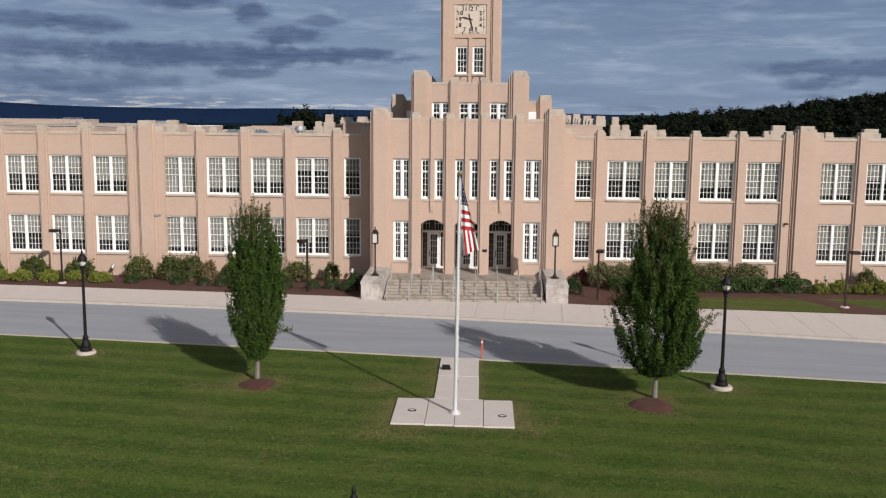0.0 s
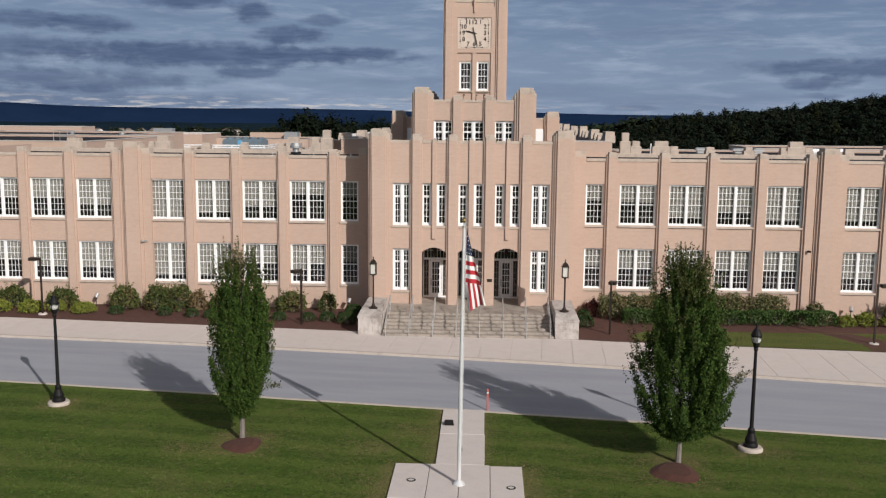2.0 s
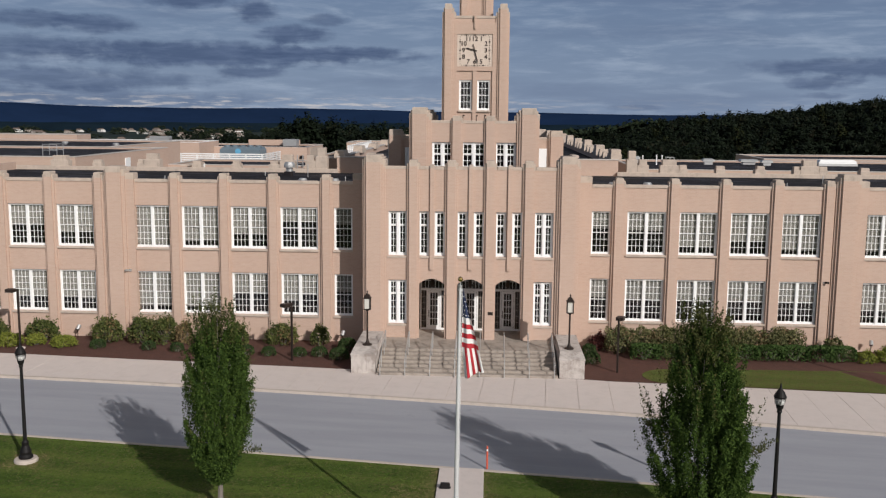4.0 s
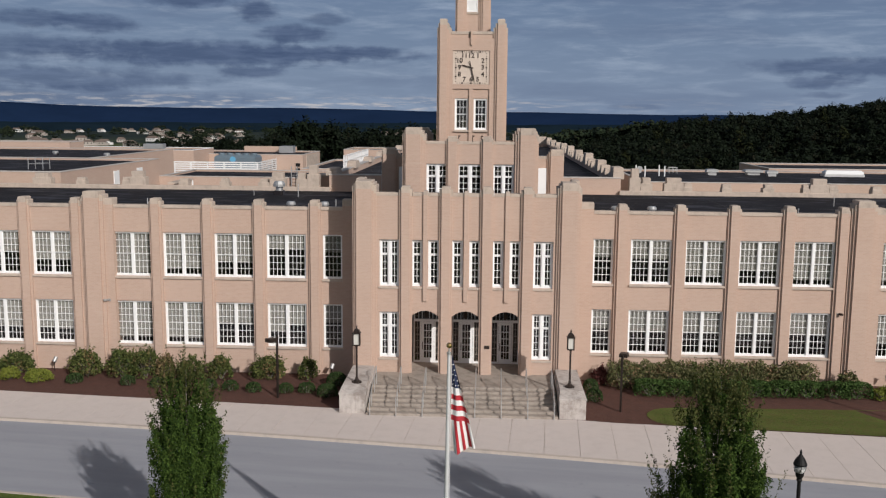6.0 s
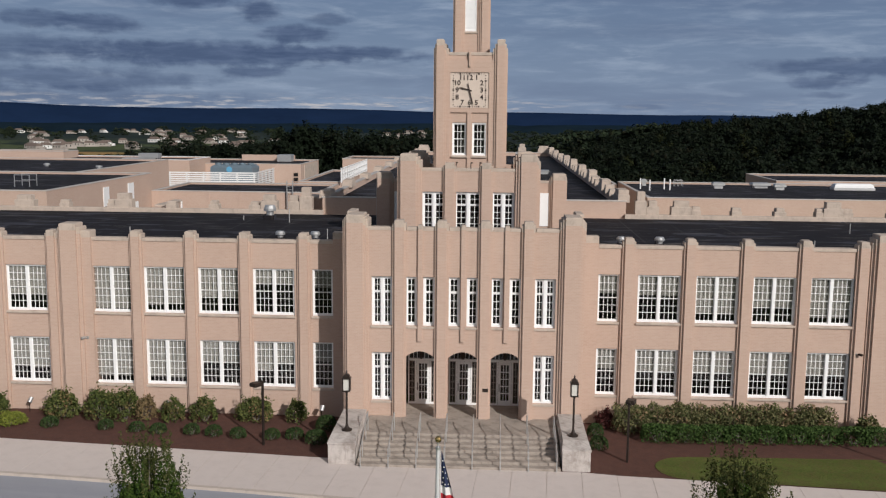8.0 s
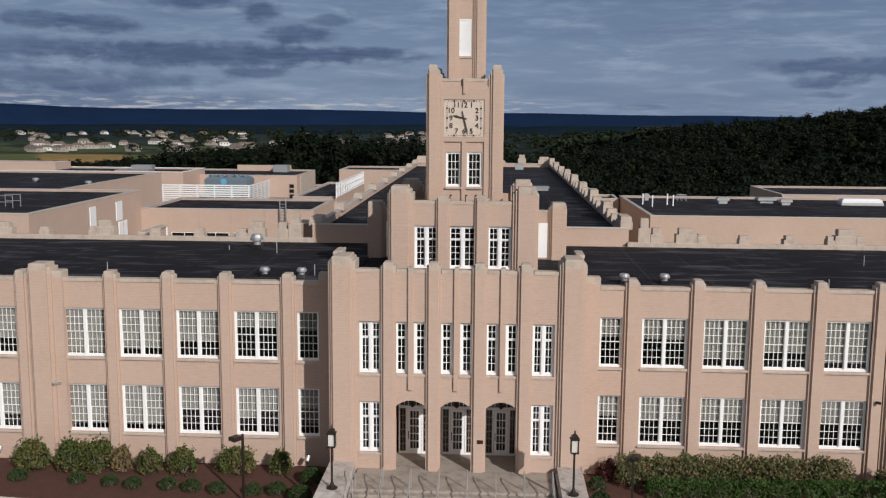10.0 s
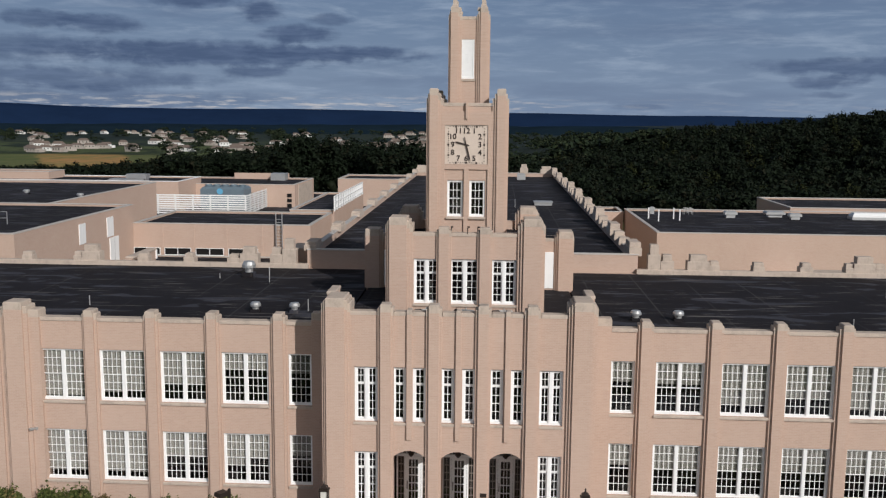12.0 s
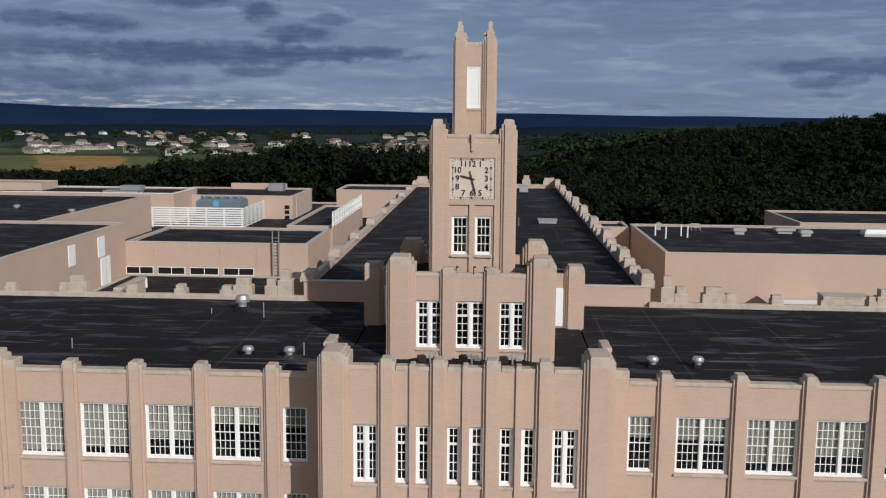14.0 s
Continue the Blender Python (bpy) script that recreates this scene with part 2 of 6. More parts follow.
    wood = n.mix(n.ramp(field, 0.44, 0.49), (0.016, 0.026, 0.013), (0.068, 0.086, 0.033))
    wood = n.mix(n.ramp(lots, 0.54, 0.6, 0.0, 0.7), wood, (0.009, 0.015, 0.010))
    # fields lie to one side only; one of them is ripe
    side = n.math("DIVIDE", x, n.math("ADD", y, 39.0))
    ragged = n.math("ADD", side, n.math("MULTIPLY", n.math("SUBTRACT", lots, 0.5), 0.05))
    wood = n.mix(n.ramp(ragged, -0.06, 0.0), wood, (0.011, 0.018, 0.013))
    near = n.math("MULTIPLY", n.ramp(y, 780.0, 810.0), n.ramp(y, 1080.0, 1120.0, 1.0, 0.0))
    wood = n.mix(n.math("MULTIPLY", near, n.ramp(ragged, -0.36, -0.35, 1.0, 0.0)), wood, n.mix(n.ramp(lots, 0.4, 0.6), (0.085, 0.105, 0.035), (0.12, 0.125, 0.045)))
    gold = n.math("MULTIPLY", near, n.math("MULTIPLY", n.ramp(ragged, -0.495, -0.485), n.ramp(ragged, -0.40, -0.39, 1.0, 0.0)))
    wood = n.mix(gold, wood, n.mix(n.ramp(lots, 0.4, 0.6), (0.36, 0.20, 0.075), (0.22, 0.175, 0.06)))
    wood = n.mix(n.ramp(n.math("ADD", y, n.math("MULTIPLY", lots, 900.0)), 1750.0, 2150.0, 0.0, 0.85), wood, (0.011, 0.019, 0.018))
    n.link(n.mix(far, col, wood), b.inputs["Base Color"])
    b.inputs["Roughness"].default_value = 0.95
    b.inputs["Specular IOR Level"].default_value = 0.15
    bump(n, b, small, 0.9, 0.08)
    return m


def asphalt():
    m, n, b = material("grey_asphalt")
    p = n.pos()
    x, y, z = n.split(p)
    along = n.combine(n.math("MULTIPLY", x, 0.12), n.math("MULTIPLY", n.math("ADD", y, n.math("MULTIPLY", x, 0.125)), 0.9), 0.0)
    wear, fine, spot = n.noise(along, 1.0, 4.0, 0.6), n.noise(p, 45.0, 3.0), n.noise(p, 1.1, 5.0, 0.7)
    col = n.mix(n.ramp(wear, 0.3, 0.7), (0.295, 0.302, 0.335), (0.345, 0.352, 0.385))
    col = n.mix(n.ramp(spot, 0.62, 0.74, 0.0, 0.4), col, (0.19, 0.195, 0.215))
    col = n.mix(n.ramp(fine, 0.3, 0.75, 0.0, 0.3), col, (0.21, 0.215, 0.235))
    # tyre scuffs and crumbs of mulch
    scuff = n.noise(n.combine(n.math("MULTIPLY", x, 1.1), n.math("MULTIPLY", y, 4.5), 5.0), 1.0, 4.0, 0.6, 0.6)
    col = n.mix(n.ramp(scuff, 0.70, 0.76, 0.0, 0.6), col, (0.12, 0.115, 0.115))
    col = n.mix(n.ramp(scuff, 0.30, 0.25, 0.0, 0.35), col, (0.46, 0.46, 0.48))
    n.link(col, b.inputs["Base Color"])
    b.inputs["Roughness"].default_value = 0.92
    bump(n, b, fine, 0.25, 0.01)
    return m


def leafage(name, low, high, autumn=None, stand=1.3):
    m, n, b = material(name)
    g = n.t.nodes.new("ShaderNodeNewGeometry")
    rnd = g.outputs["Random Per Island"]
    col = n.mix(rnd, low, high)
    if autumn:
        big = n.noise(g.outputs["Position"], stand, 2.0)
        col = n.mix(n.math("MULTIPLY", n.ramp(big, 0.5, 0.62), n.ramp(rnd, 0.35, 0.8)), col, autumn)
    n.link(col, b.inputs["Base Color"])
    b.inputs["Roughness"].default_value = 0.75
    b.inputs["Specular IOR Level"].default_value = 0.15
    return m


def lawn_blades():
    """Blades of mown grass: mixed greens, some straw, in broad patches and faint mowing bands."""
    m, n, b = material("grass_blades")
    g = n.t.nodes.new("ShaderNodeNewGeometry")
    rnd, p = g.outputs["Random Per Island"], g.outputs["Position"]
    x, y, z = n.split(p)
    col = n.mix(rnd, (0.048, 0.094, 0.014), (0.083, 0.139, 0.024))
    line = n.math("ADD", y, n.math("ADD", n.math("MULTIPLY", x, 0.13), n.math("MULTIPLY", n.noise(p, 0.35, 3.0), 1.2)))
    band = n.math("SINE", n.math("MULTIPLY", line, 3.6))
    col = n.mix(n.ramp(band, -0.4, 0.9, 0.0, 0.6), col, (0.118, 0.166, 0.034))
    swath = n.noise(n.combine(n.math("MULTIPLY", x, 0.3), n.math("MULTIPLY", line, 2.6), 2.0), 1.0, 4.0, 0.6)
    col = n.mix(n.ramp(swath, 0.5, 0.66, 0.0, 0.6), col, (0.138, 0.174, 0.046))
    col = n.mix(n.ramp(swath, 0.46, 0.34, 0.0, 0.6), col, (0.038, 0.075, 0.009))
    patch = n.noise(p, 0.33, 5.0, 0.65)
    col = n.mix(n.ramp(patch, 0.53, 0.68, 0.0, 0.7), col, (0.14, 0.14, 0.048))
    col = n.mix(n.ramp(patch, 0.45, 0.3, 0.0, 0.4), col, (0.05, 0.095, 0.012))
    tuft = n.noise(p, 2.6, 5.0, 0.7)
    col = n.mix(n.ramp(tuft, 0.47, 0.36, 0.0, 0.45), col, (0.04, 0.078, 0.01))
    dry = n.math("MULTIPLY", n.ramp(rnd, 0.82, 0.9), n.ramp(n.noise(p, 1.1, 4.0, 0.6), 0.45, 0.62, 0.05, 0.8))
    worn = dry
    for cx, cy, hx, hy in ((-16.35, -19.75, 0.4, 0.4), (10.45, -23.2, 0.4, 0.4), (-7.8, -24.0, 0.75, 0.85), (-9.1, -24.5, 0.7, 0.25), (7.32, -25.6, 0.85, 0.95), (11.0, -23.5, 0.5, 0.2), (-1.95, -29.2, 0.9, 0.5), (-2.4, -27.9, 0.25, 0.9), (-1.4, -22.0, 0.75, 0.5), (-3.0, -23.8, 0.4, 0.25), (2.7, -28.6, 0.4, 0.5), (0.13, -27.05, 2.2, 1.5), (0.1, -22.5, 0.85, 3.3)):
        gap = n.math("MAXIMUM", n.math("SUBTRACT", n.math("ABSOLUTE", n.math("SUBTRACT", x, cx)), hx), n.math("SUBTRACT", n.math("ABSOLUTE", n.math("SUBTRACT", y, cy)), hy))
        worn = n.math("MAXIMUM", worn, n.ramp(n.math("ADD", gap, n.math("MULTIPLY", n.math("SUBTRACT", tuft, 0.5), 2.6)), 0.0, 0.8, 0.95, 0.0))
    col = n.mix(n.math("MULTIPLY", worn, n.ramp(rnd, 0.0, 0.5, 0.45, 1.0)), col, (0.225, 0.165, 0.085))
    n.link(col, b.inputs["Base Color"])
    b.inputs["Roughness"].default_value = 0.8
    b.inputs["Specular IOR Level"].default_value = 0.15
    return m


BRICK = brickwork()
STONE = weathered_stone("limestone_coping", (0.49, 0.405, 0.335), (0.25, 0.21, 0.18), 0.55)
GRANITE = weathered_stone("grey_cast_stone", (0.50, 0.455, 0.42), (0.22, 0.18, 0.155), 0.9)
STEP = weathered_stone("worn_step_stone", (0.355, 0.305, 0.26), (0.14, 0.115, 0.095), 0.7)
CONCRETE = weathered_stone("pale_concrete", (0.60, 0.53, 0.49), (0.47, 0.41, 0.375), 0.35)
KERB = weathered_stone("kerb_concrete", (0.50, 0.43, 0.37), (0.30, 0.26, 0.23), 0.5)
WHITE = plain("white_paint", (0.84, 0.84, 0.83), 0.45, vary=0.05)
GLASS = glazing()
TAUPE = plain("brown_grey_paint", (0.27, 0.228, 0.195), 0.6)
BLIND = plain("cream_roller_blind", (0.62, 0.60, 0.555), 0.9, vary=0.1, scale=1.2)
# indoor surfaces get a dark colour that stands in for unlit rooms
ROOM = plain("shade_dark_plaster", (0.10, 0.095, 0.09), 0.9)
ROOF = roof_membrane()
GRASS = grass_ground()
VERGE = grass_ground("dry_verge_grass", 0.7)
ASPHALT = asphalt()
MULCH = plain("red_brown_mulch", (0.082, 0.032, 0.021), 0.95, vary=0.45, scale=2.5, grain=28.0, relief=0.8)
IRON = plain("black_painted_iron", (0.009, 0.008, 0.008), 0.6, vary=0.2, sheen=0.25)
BRONZE = plain("dark_bronze_metal", (0.035, 0.025, 0.02), 0.45, 0.4)
STEEL = plain("galvanised_steel", (0.55, 0.55, 0.54), 0.42, 0.7)
ALUMINIUM = plain("brushed_aluminium_pole", (0.70, 0.70, 0.70), 0.4, 0.25)
GILT = plain("gilt_ball", (0.75, 0.52, 0.22), 0.25, 1.0)
FROST = plain("frosted_lamp_glass", (0.62, 0.60, 0.54), 0.35)
ORANGE = plain("faded_orange_plastic", (0.62, 0.11, 0.06), 0.5)
DARKMARK = plain("dark_clock_bronze", (0.035, 0.022, 0.018), 0.6)
RED, NAVY, FLAGWHITE = plain("red_cloth", (0.42, 0.025, 0.035), 0.85), plain("navy_cloth", (0.016, 0.026, 0.07), 0.85), plain("white_cloth", (0.75, 0.74, 0.72), 0.85)
BLADE = lawn_blades()
LEAF = leafage("dark_green_leaves", (0.016, 0.036, 0.007), (0.07, 0.115, 0.02))
LEAF_SHRUB = leafage("shrub_leaves", (0.034, 0.052, 0.014), (0.135, 0.145, 0.045), (0.19, 0.125, 0.06))
LEAF_GREEN = leafage("green_shrub_leaves", (0.028, 0.046, 0.012), (0.115, 0.13, 0.038), (0.15, 0.115, 0.05))
LEAF_TAN = leafage("bronze_shrub_leaves", (0.085, 0.065, 0.03), (0.24, 0.17, 0.085))
LEAF_HEDGE = leafage("mid_green_hedge_leaves", (0.024, 0.05, 0.012), (0.075, 0.125, 0.032))
LEAF_BOX = leafage("clipped_evergreen", (0.017, 0.034, 0.011), (0.05, 0.08, 0.024))
LEAF_ROW = leafage("olive_hedge_leaves", (0.05, 0.066, 0.022), (0.20, 0.185, 0.085), (0.22, 0.14, 0.08))
LEAF_RED = leafage("dark_red_leaves", (0.045, 0.014, 0.014), (0.11, 0.035, 0.03))
LEAF_TIP = leafage("reddish_shoot_leaves", (0.03, 0.046, 0.011), (0.095, 0.095, 0.03))
LEAF_GOLD = leafage("yellowing_wood_leaves", (0.012, 0.017, 0.005), (0.028, 0.032, 0.009))
LEAF_LIME = leafage("yellow_green_leaves", (0.10, 0.125, 0.02), (0.21, 0.225, 0.04))
LEAF_VALLEY = leafage("valley_leaves", (0.012, 0.021, 0.011), (0.028, 0.041, 0.018), (0.036, 0.036, 0.018))
# far darker than real leaves: the shade of cloud is in this colour
LEAF_WOOD = leafage("shade_dark_wood_leaves", (0.0046, 0.0088, 0.0040), (0.0074, 0.0134, 0.0050), (0.0115, 0.0112, 0.0045), 0.11)
BARK = plain("grey_bark", (0.20, 0.175, 0.15), 0.9, vary=0.3, scale=6.0, relief=0.5)
# the blue of distant haze is put into the ridge's own colour
RIDGE = plain("haze_blue_ridge", (0.0115, 0.025, 0.061), 1.0, vary=0.25, scale=0.004, grain=0.02, sheen=0.0)
UNITBLUE = plain("blue_grey_sheet_metal", (0.15, 0.20, 0.235), 0.45, 0.2, vary=0.15)
HOUSEWALL = plain("pale_siding", (0.36, 0.32, 0.28), 0.8)
FLASHING = plain("pale_metal_flashing", (0.52, 0.48, 0.44), 0.55, 0.1, vary=0.2)
HOUSEROOF = plain("brown_shingle", (0.15, 0.115, 0.095), 0.9)

# ---- builders ----
class Geo:
    """Gathers faces, then becomes one mesh."""

    def __init__(self):
        self.v, self.f = [], []

    def quad(self, *pts):
        i = len(self.v)
        self.v += [tuple(p) for p in pts]
        self.f.append(tuple(range(i, i + len(pts))))

    def box(self, x0, x1, y0, y1, z0, z1, top=0.0):
        """A block; top: how far its upper rim is chamfered."""
        c = min(top, (x1 - x0) / 3, (y1 - y0) / 3, (z1 - z0) / 2)
        i = len(self.v)
        rings = [(x0, x1, y0, y1, z0), (x0, x1, y0, y1, z1 - c)]
        if c:
            rings.append((x0 + c, x1 - c, y0 + c, y1 - c, z1))
        for a, b, p, q, z in rings:
            self.v += [(a, p, z), (b, p, z), (b, q, z), (a, q, z)]
        self.f.append((i + 3, i + 2, i + 1, i))
        for k in range(len(rings) - 1):
            o = i + 4 * k
            for j in range(4):
                self.f.append((o + j, o + (j + 1) % 4, o + 4 + (j + 1) % 4, o + 4 + j))
        o = i + 4 * (len(rings) - 1)
        self.f.append((o, o + 1, o + 2, o + 3))
        return self

    def prism(self, outline, z0, z1):
        """An upright block over a counter-clockwise outline."""
        i, n = len(self.v), len(outline)
        self.v += [(x, y, z0) for x, y in outline] + [(x, y, z1) for x, y in outline]
        self.f.append(tuple(range(i + n - 1, i - 1, -1)))
        self.f.append(tuple(range(i + n, i + 2 * n)))
        for j in range(n):
            self.f.append((i + j, i + (j + 1) % n, i + n + (j + 1) % n, i + n + j))
        return self

    def lathe(self, profile, cx=0.0, cy=0.0, n=14):
        """A turned solid; profile: (radius, z) from the foot up."""
        i = len(self.v)
        for r, z in profile:
            self.v += [(cx + r * math.cos(2 * math.pi * k / n), cy + r * math.sin(2 * math.pi * k / n), z) for k in range(n)]
        for s in range(len(profile) - 1):
            o = i + s * n
            for k in range(n):
                self.f.append((o + k, o + (k + 1) % n, o + n + (k + 1) % n, o + n + k))
        self.f.append(tuple(range(i + n - 1, i - 1, -1)))
        o = i + (len(profile) - 1) * n
        self.f.append(tuple(range(o, o + n)))
        return self

    def rod(self, a, b, r, n=8):
        """A round bar from a to b."""
        a, b = Vector(a), Vector(b)
        q = (b - a).to_track_quat("Z", "Y")
        i = len(self.v)
        for e in (a, b):
            self.v += [tuple(e + q @ Vector((r * math.cos(2 * math.pi * k / n), r * math.sin(2 * math.pi * k / n), 0))) for k in range(n)]
        for k in range(n):
            self.f.append((i + k, i + (k + 1) % n, i + n + (k + 1) % n, i + n + k))
        self.f.append(tuple(range(i + n - 1, i - 1, -1)))
        self.f.append(tuple(range(i + n, i + 2 * n)))
        return self

    def wall(self, x0, x1, z0, z1, yf, yb, openings=()):
        """An upright wall along x, its face at yf and its back at yb, with openings (x0, x1, z0, z1) cut through it."""
        xs = sorted({x0, x1, *[v for o in openings for v in o[:2]]})
        zs = sorted({z0, z1, *[v for o in openings for v in o[2:]]})

        def solid(i, j):
            if not (0 <= i < len(xs) - 1 and 0 <= j < len(zs) - 1):
                return False
            cx, cz = (xs[i] + xs[i + 1]) / 2, (zs[j] + zs[j + 1]) / 2
            return not any(o[0] < cx < o[1] and o[2] < cz < o[3] for o in openings)

        for i in range(len(xs) - 1):
            for j in range(len(zs) - 1):
                if not solid(i, j):
                    continue
                a, b, c, d = xs[i], xs[i + 1], zs[j], zs[j + 1]
                self.quad((a, yf, c), (b, yf, c), (b, yf, d), (a, yf, d))
                self.quad((b, yb, c), (a, yb, c), (a, yb, d), (b, yb, d))
                if not solid(i - 1, j):
                    self.quad((a, yb, c), (a, yf, c), (a, yf, d), (a, yb, d))
                if not solid(i + 1, j):
                    self.quad((b, yf, c), (b, yb, c), (b, yb, d), (b, yf, d))
                if not solid(i, j - 1):
                    self.quad((a, yb, c), (b, yb, c), (b, yf, c), (a, yf, c))
                if not solid(i, j + 1):
                    self.quad((a, yf, d), (b, yf, d), (b, yb, d), (a, yb, d))
        return self

    def mesh(self, name, mat):
        me = bpy.data.meshes.new(name)
        me.from_pydata(self.v, [], self.f)
        me.materials.append(mat)
        me.update()
        return me


def part(name, g, mat, parent=None, label="", at=None):
    """Links a Geo or a mesh as one object under a thing or a part."""
    me = g.mesh(name, mat) if isinstance(g, Geo) else g
    ob = new(name, me)
    if at is not None:
        ob.matrix_basis = at
    ob.parent = parent
    if label:
        tagged(ob, label)
    return ob


def thing(name, label, category, group="", at=None, kind=""):
    ob = new(name)
    ob.empty_display_size = 0.3
    if at is not None:
        ob.matrix_basis = at
    return tagged(ob, label, category, group, kind)


def smooth(ob):
    for p in ob.data.polygons:
        p.use_smooth = True
    return ob


# ---- windows ----
def welded(g, name, mat):
    """The mesh of g with its touching corners joined."""
    bm = bmesh.new()
    me = g.mesh(name, mat)
    bm.from_mesh(me)
    bmesh.ops.remove_doubles(bm, verts=bm.verts, dist=0.0005)
    bm.to_mesh(me)
    bm.free()
    return me


def lattice(x0, x1, z0, z1, yf, yb, cols, splits, bar, rim):
    """A glazed sash in one piece: a rim, and bars between cols columns and the rows that splits parts."""
    g = Geo()
    holes = []
    xs = [x0 + rim + (x1 - x0 - 2 * rim) * i / cols for i in range(cols + 1)]
    zs = [z0 + rim + (z1 - z0 - 2 * rim) * k for k in splits]
    for i in range(cols):
        for j in range(len(zs) - 1):
            a = xs[i] + (bar / 2 if i else 0)
            b = xs[i + 1] - (bar / 2 if i < cols - 1 else 0)
            c = zs[j] + (bar / 2 if j else 0)
            d = zs[j + 1] - (bar / 2 if j < len(zs) - 2 else 0)
            holes.append((a, b, c, d))
    g.wall(x0, x1, z0, z1, yf, yb, holes)
    return g


KINDS = {  # width, height, halves, columns, where the sash is parted, rows above, rows below, edge, mullion, bar
    "double": (2.16, 2.43, 2, 4, 0.5, 3, 3, 0.085, 0.15, 0.024),
    "single": (1.06, 2.43, 1, 4, 0.5, 3, 3, 0.07, 0.1, 0.024),
    "slit": (0.60, 2.44, 1, 2, 0.68, 2, 4, 0.085, 0.1, 0.028),
    "pair": (1.03, 2.44, 2, 2, 0.68, 2, 4, 0.08, 0.13, 0.026),
    "attic": (1.28, 2.30, 2, 2, 0.68, 2, 4, 0.08, 0.14, 0.028),
    "attic_wide": (1.51, 2.30, 2, 2, 0.68, 2, 4, 0.085, 0.15, 0.028),
    "tower": (0.82, 1.88, 1, 3, 0.5, 2, 2, 0.09, 0.1, 0.03),
}
MADE = {}
for kind, (w, h, halves, cols, cut, up, low, edge, mull, bar) in KINDS.items():
    spans = [(-w / 2 + edge, w / 2 - edge)] if halves == 1 else [(-w / 2 + edge, -mull / 2), (mull / 2, w / 2 - edge)]
    frame_mesh = welded(Geo().wall(-w / 2, w / 2, 0, h, -0.07, 0.09, [(a, b, edge * 1.15, h - edge) for a, b in spans]), "window", WHITE)
    lights = []
    for a, b in spans:
        zc = h * cut
        lower = welded(lattice(a, b, edge * 1.15, zc, 0.02, 0.06, cols, [k / low for k in range(low + 1)], bar, 0.03 if cut == 0.5 else 0.06), "sash", WHITE)
        upper = welded(lattice(a, b, zc, h - edge, -0.02, 0.02, cols, [k / up for k in range(up + 1)], bar, 0.03 if cut == 0.5 else 0.06), "sash", WHITE)
        lights.append((a, b, lower, upper, Geo().box(a, b, 0.036, 0.042, edge, zc).mesh("pane", GLASS), Geo().box(a, b, -0.004, 0.002, zc, h - edge).mesh("pane", GLASS)))
    MADE[kind] = (frame_mesh, lights)
SILLS = {k: Geo().box(-v[0] / 2 - 0.04, v[0] / 2 + 0.04, -0.27, 0.09, -0.115, -0.004, 0.02).mesh("sill", STONE) for k, v in KINDS.items()}


def window(parent, kind, x, y, z, blind=0.0):
    """A window with its foot at x, y, z. blind: how far its blinds are drawn down, 0 to 1."""
    w, h = KINDS[kind][:2]
    win = part("window", MADE[kind][0], WHITE, parent, "white painted multi-pane window", pose(x, y, z))
    part("sill", SILLS[kind], STONE, win, "stone window sill")
    for k, (a, b, lower, upper, low_pane, up_pane) in enumerate(MADE[kind][1]):
        for sash in (lower, upper):
            part("sash", sash, WHITE, win)
        for pane in (low_pane, up_pane):
            p = part("pane", pane, GLASS, win)
            p.visible_shadow = False
        drop = (blind if isinstance(blind, (int, float)) else blind[min(k, len(blind) - 1)]) * h
        drop += random.uniform(-0.03, 0.03) if drop else 0
        if drop > 0.05:
            bm = bmesh.new()
            n = 10
            rows = [[bm.verts.new((a + (b - a) * j / n, 0.11 + (0.008 if j % 2 else -0.008), zz)) for j in range(n + 1)] for zz in (h - drop, h - 0.02)]
            for j in range(n):
                bm.faces.new((rows[0][j], rows[0][j + 1], rows[1][j + 1], rows[1][j]))
            me = bpy.data.meshes.new("blind")
            bm.to_mesh(me)
            bm.free()
            me.materials.append(BLIND)
            part("blind", me, BLIND, win, "cream fabric blind drawn part way")
    return win


# ---- the ground ----
def ease(v, lo, hi):
    v = min(max((v - lo) / (hi - lo), 0), 1)
    return v * v * (3 - 2 * v)


def hills(x, y):
    """The height of the land: level round the school, falling behind it to a valley, with a wooded rise to one side."""
    d = math.hypot(x, y)
    right = ease(x, -20, 45)
    z = -0.12 - (8 + 12 * right) * ease(y, 105, 290) - (23 - 12 * right) * ease(y, 280, 560) * (1 + 0.15 * ease(-x, 60, 300))
    if y > 60:
        az = math.atan2(x, y + 59)
        crest = float(np.interp(az, [0.0, 0.075, 0.13, 0.185, 0.24, 0.29, 0.34, 0.37, 0.6], [-24, -10, -5.0, -0.2, 2.2, 5.0, 8.8, 11.5, 25]))
        lift = ease(az, 0.0, 0.09) * ease(d, 230, 455)
        z += (crest - 8 * ease(d, 500, 900) - 14 * ease(d, 900, 2000) - z) * lift
    else:
        z -= 6 * ease(abs(x), 150, 550)
    if d > 60:
        z += 1.6 * min(d / 400, 1) * noise.noise((x * 0.004, y * 0.004, 0.0))
    return z


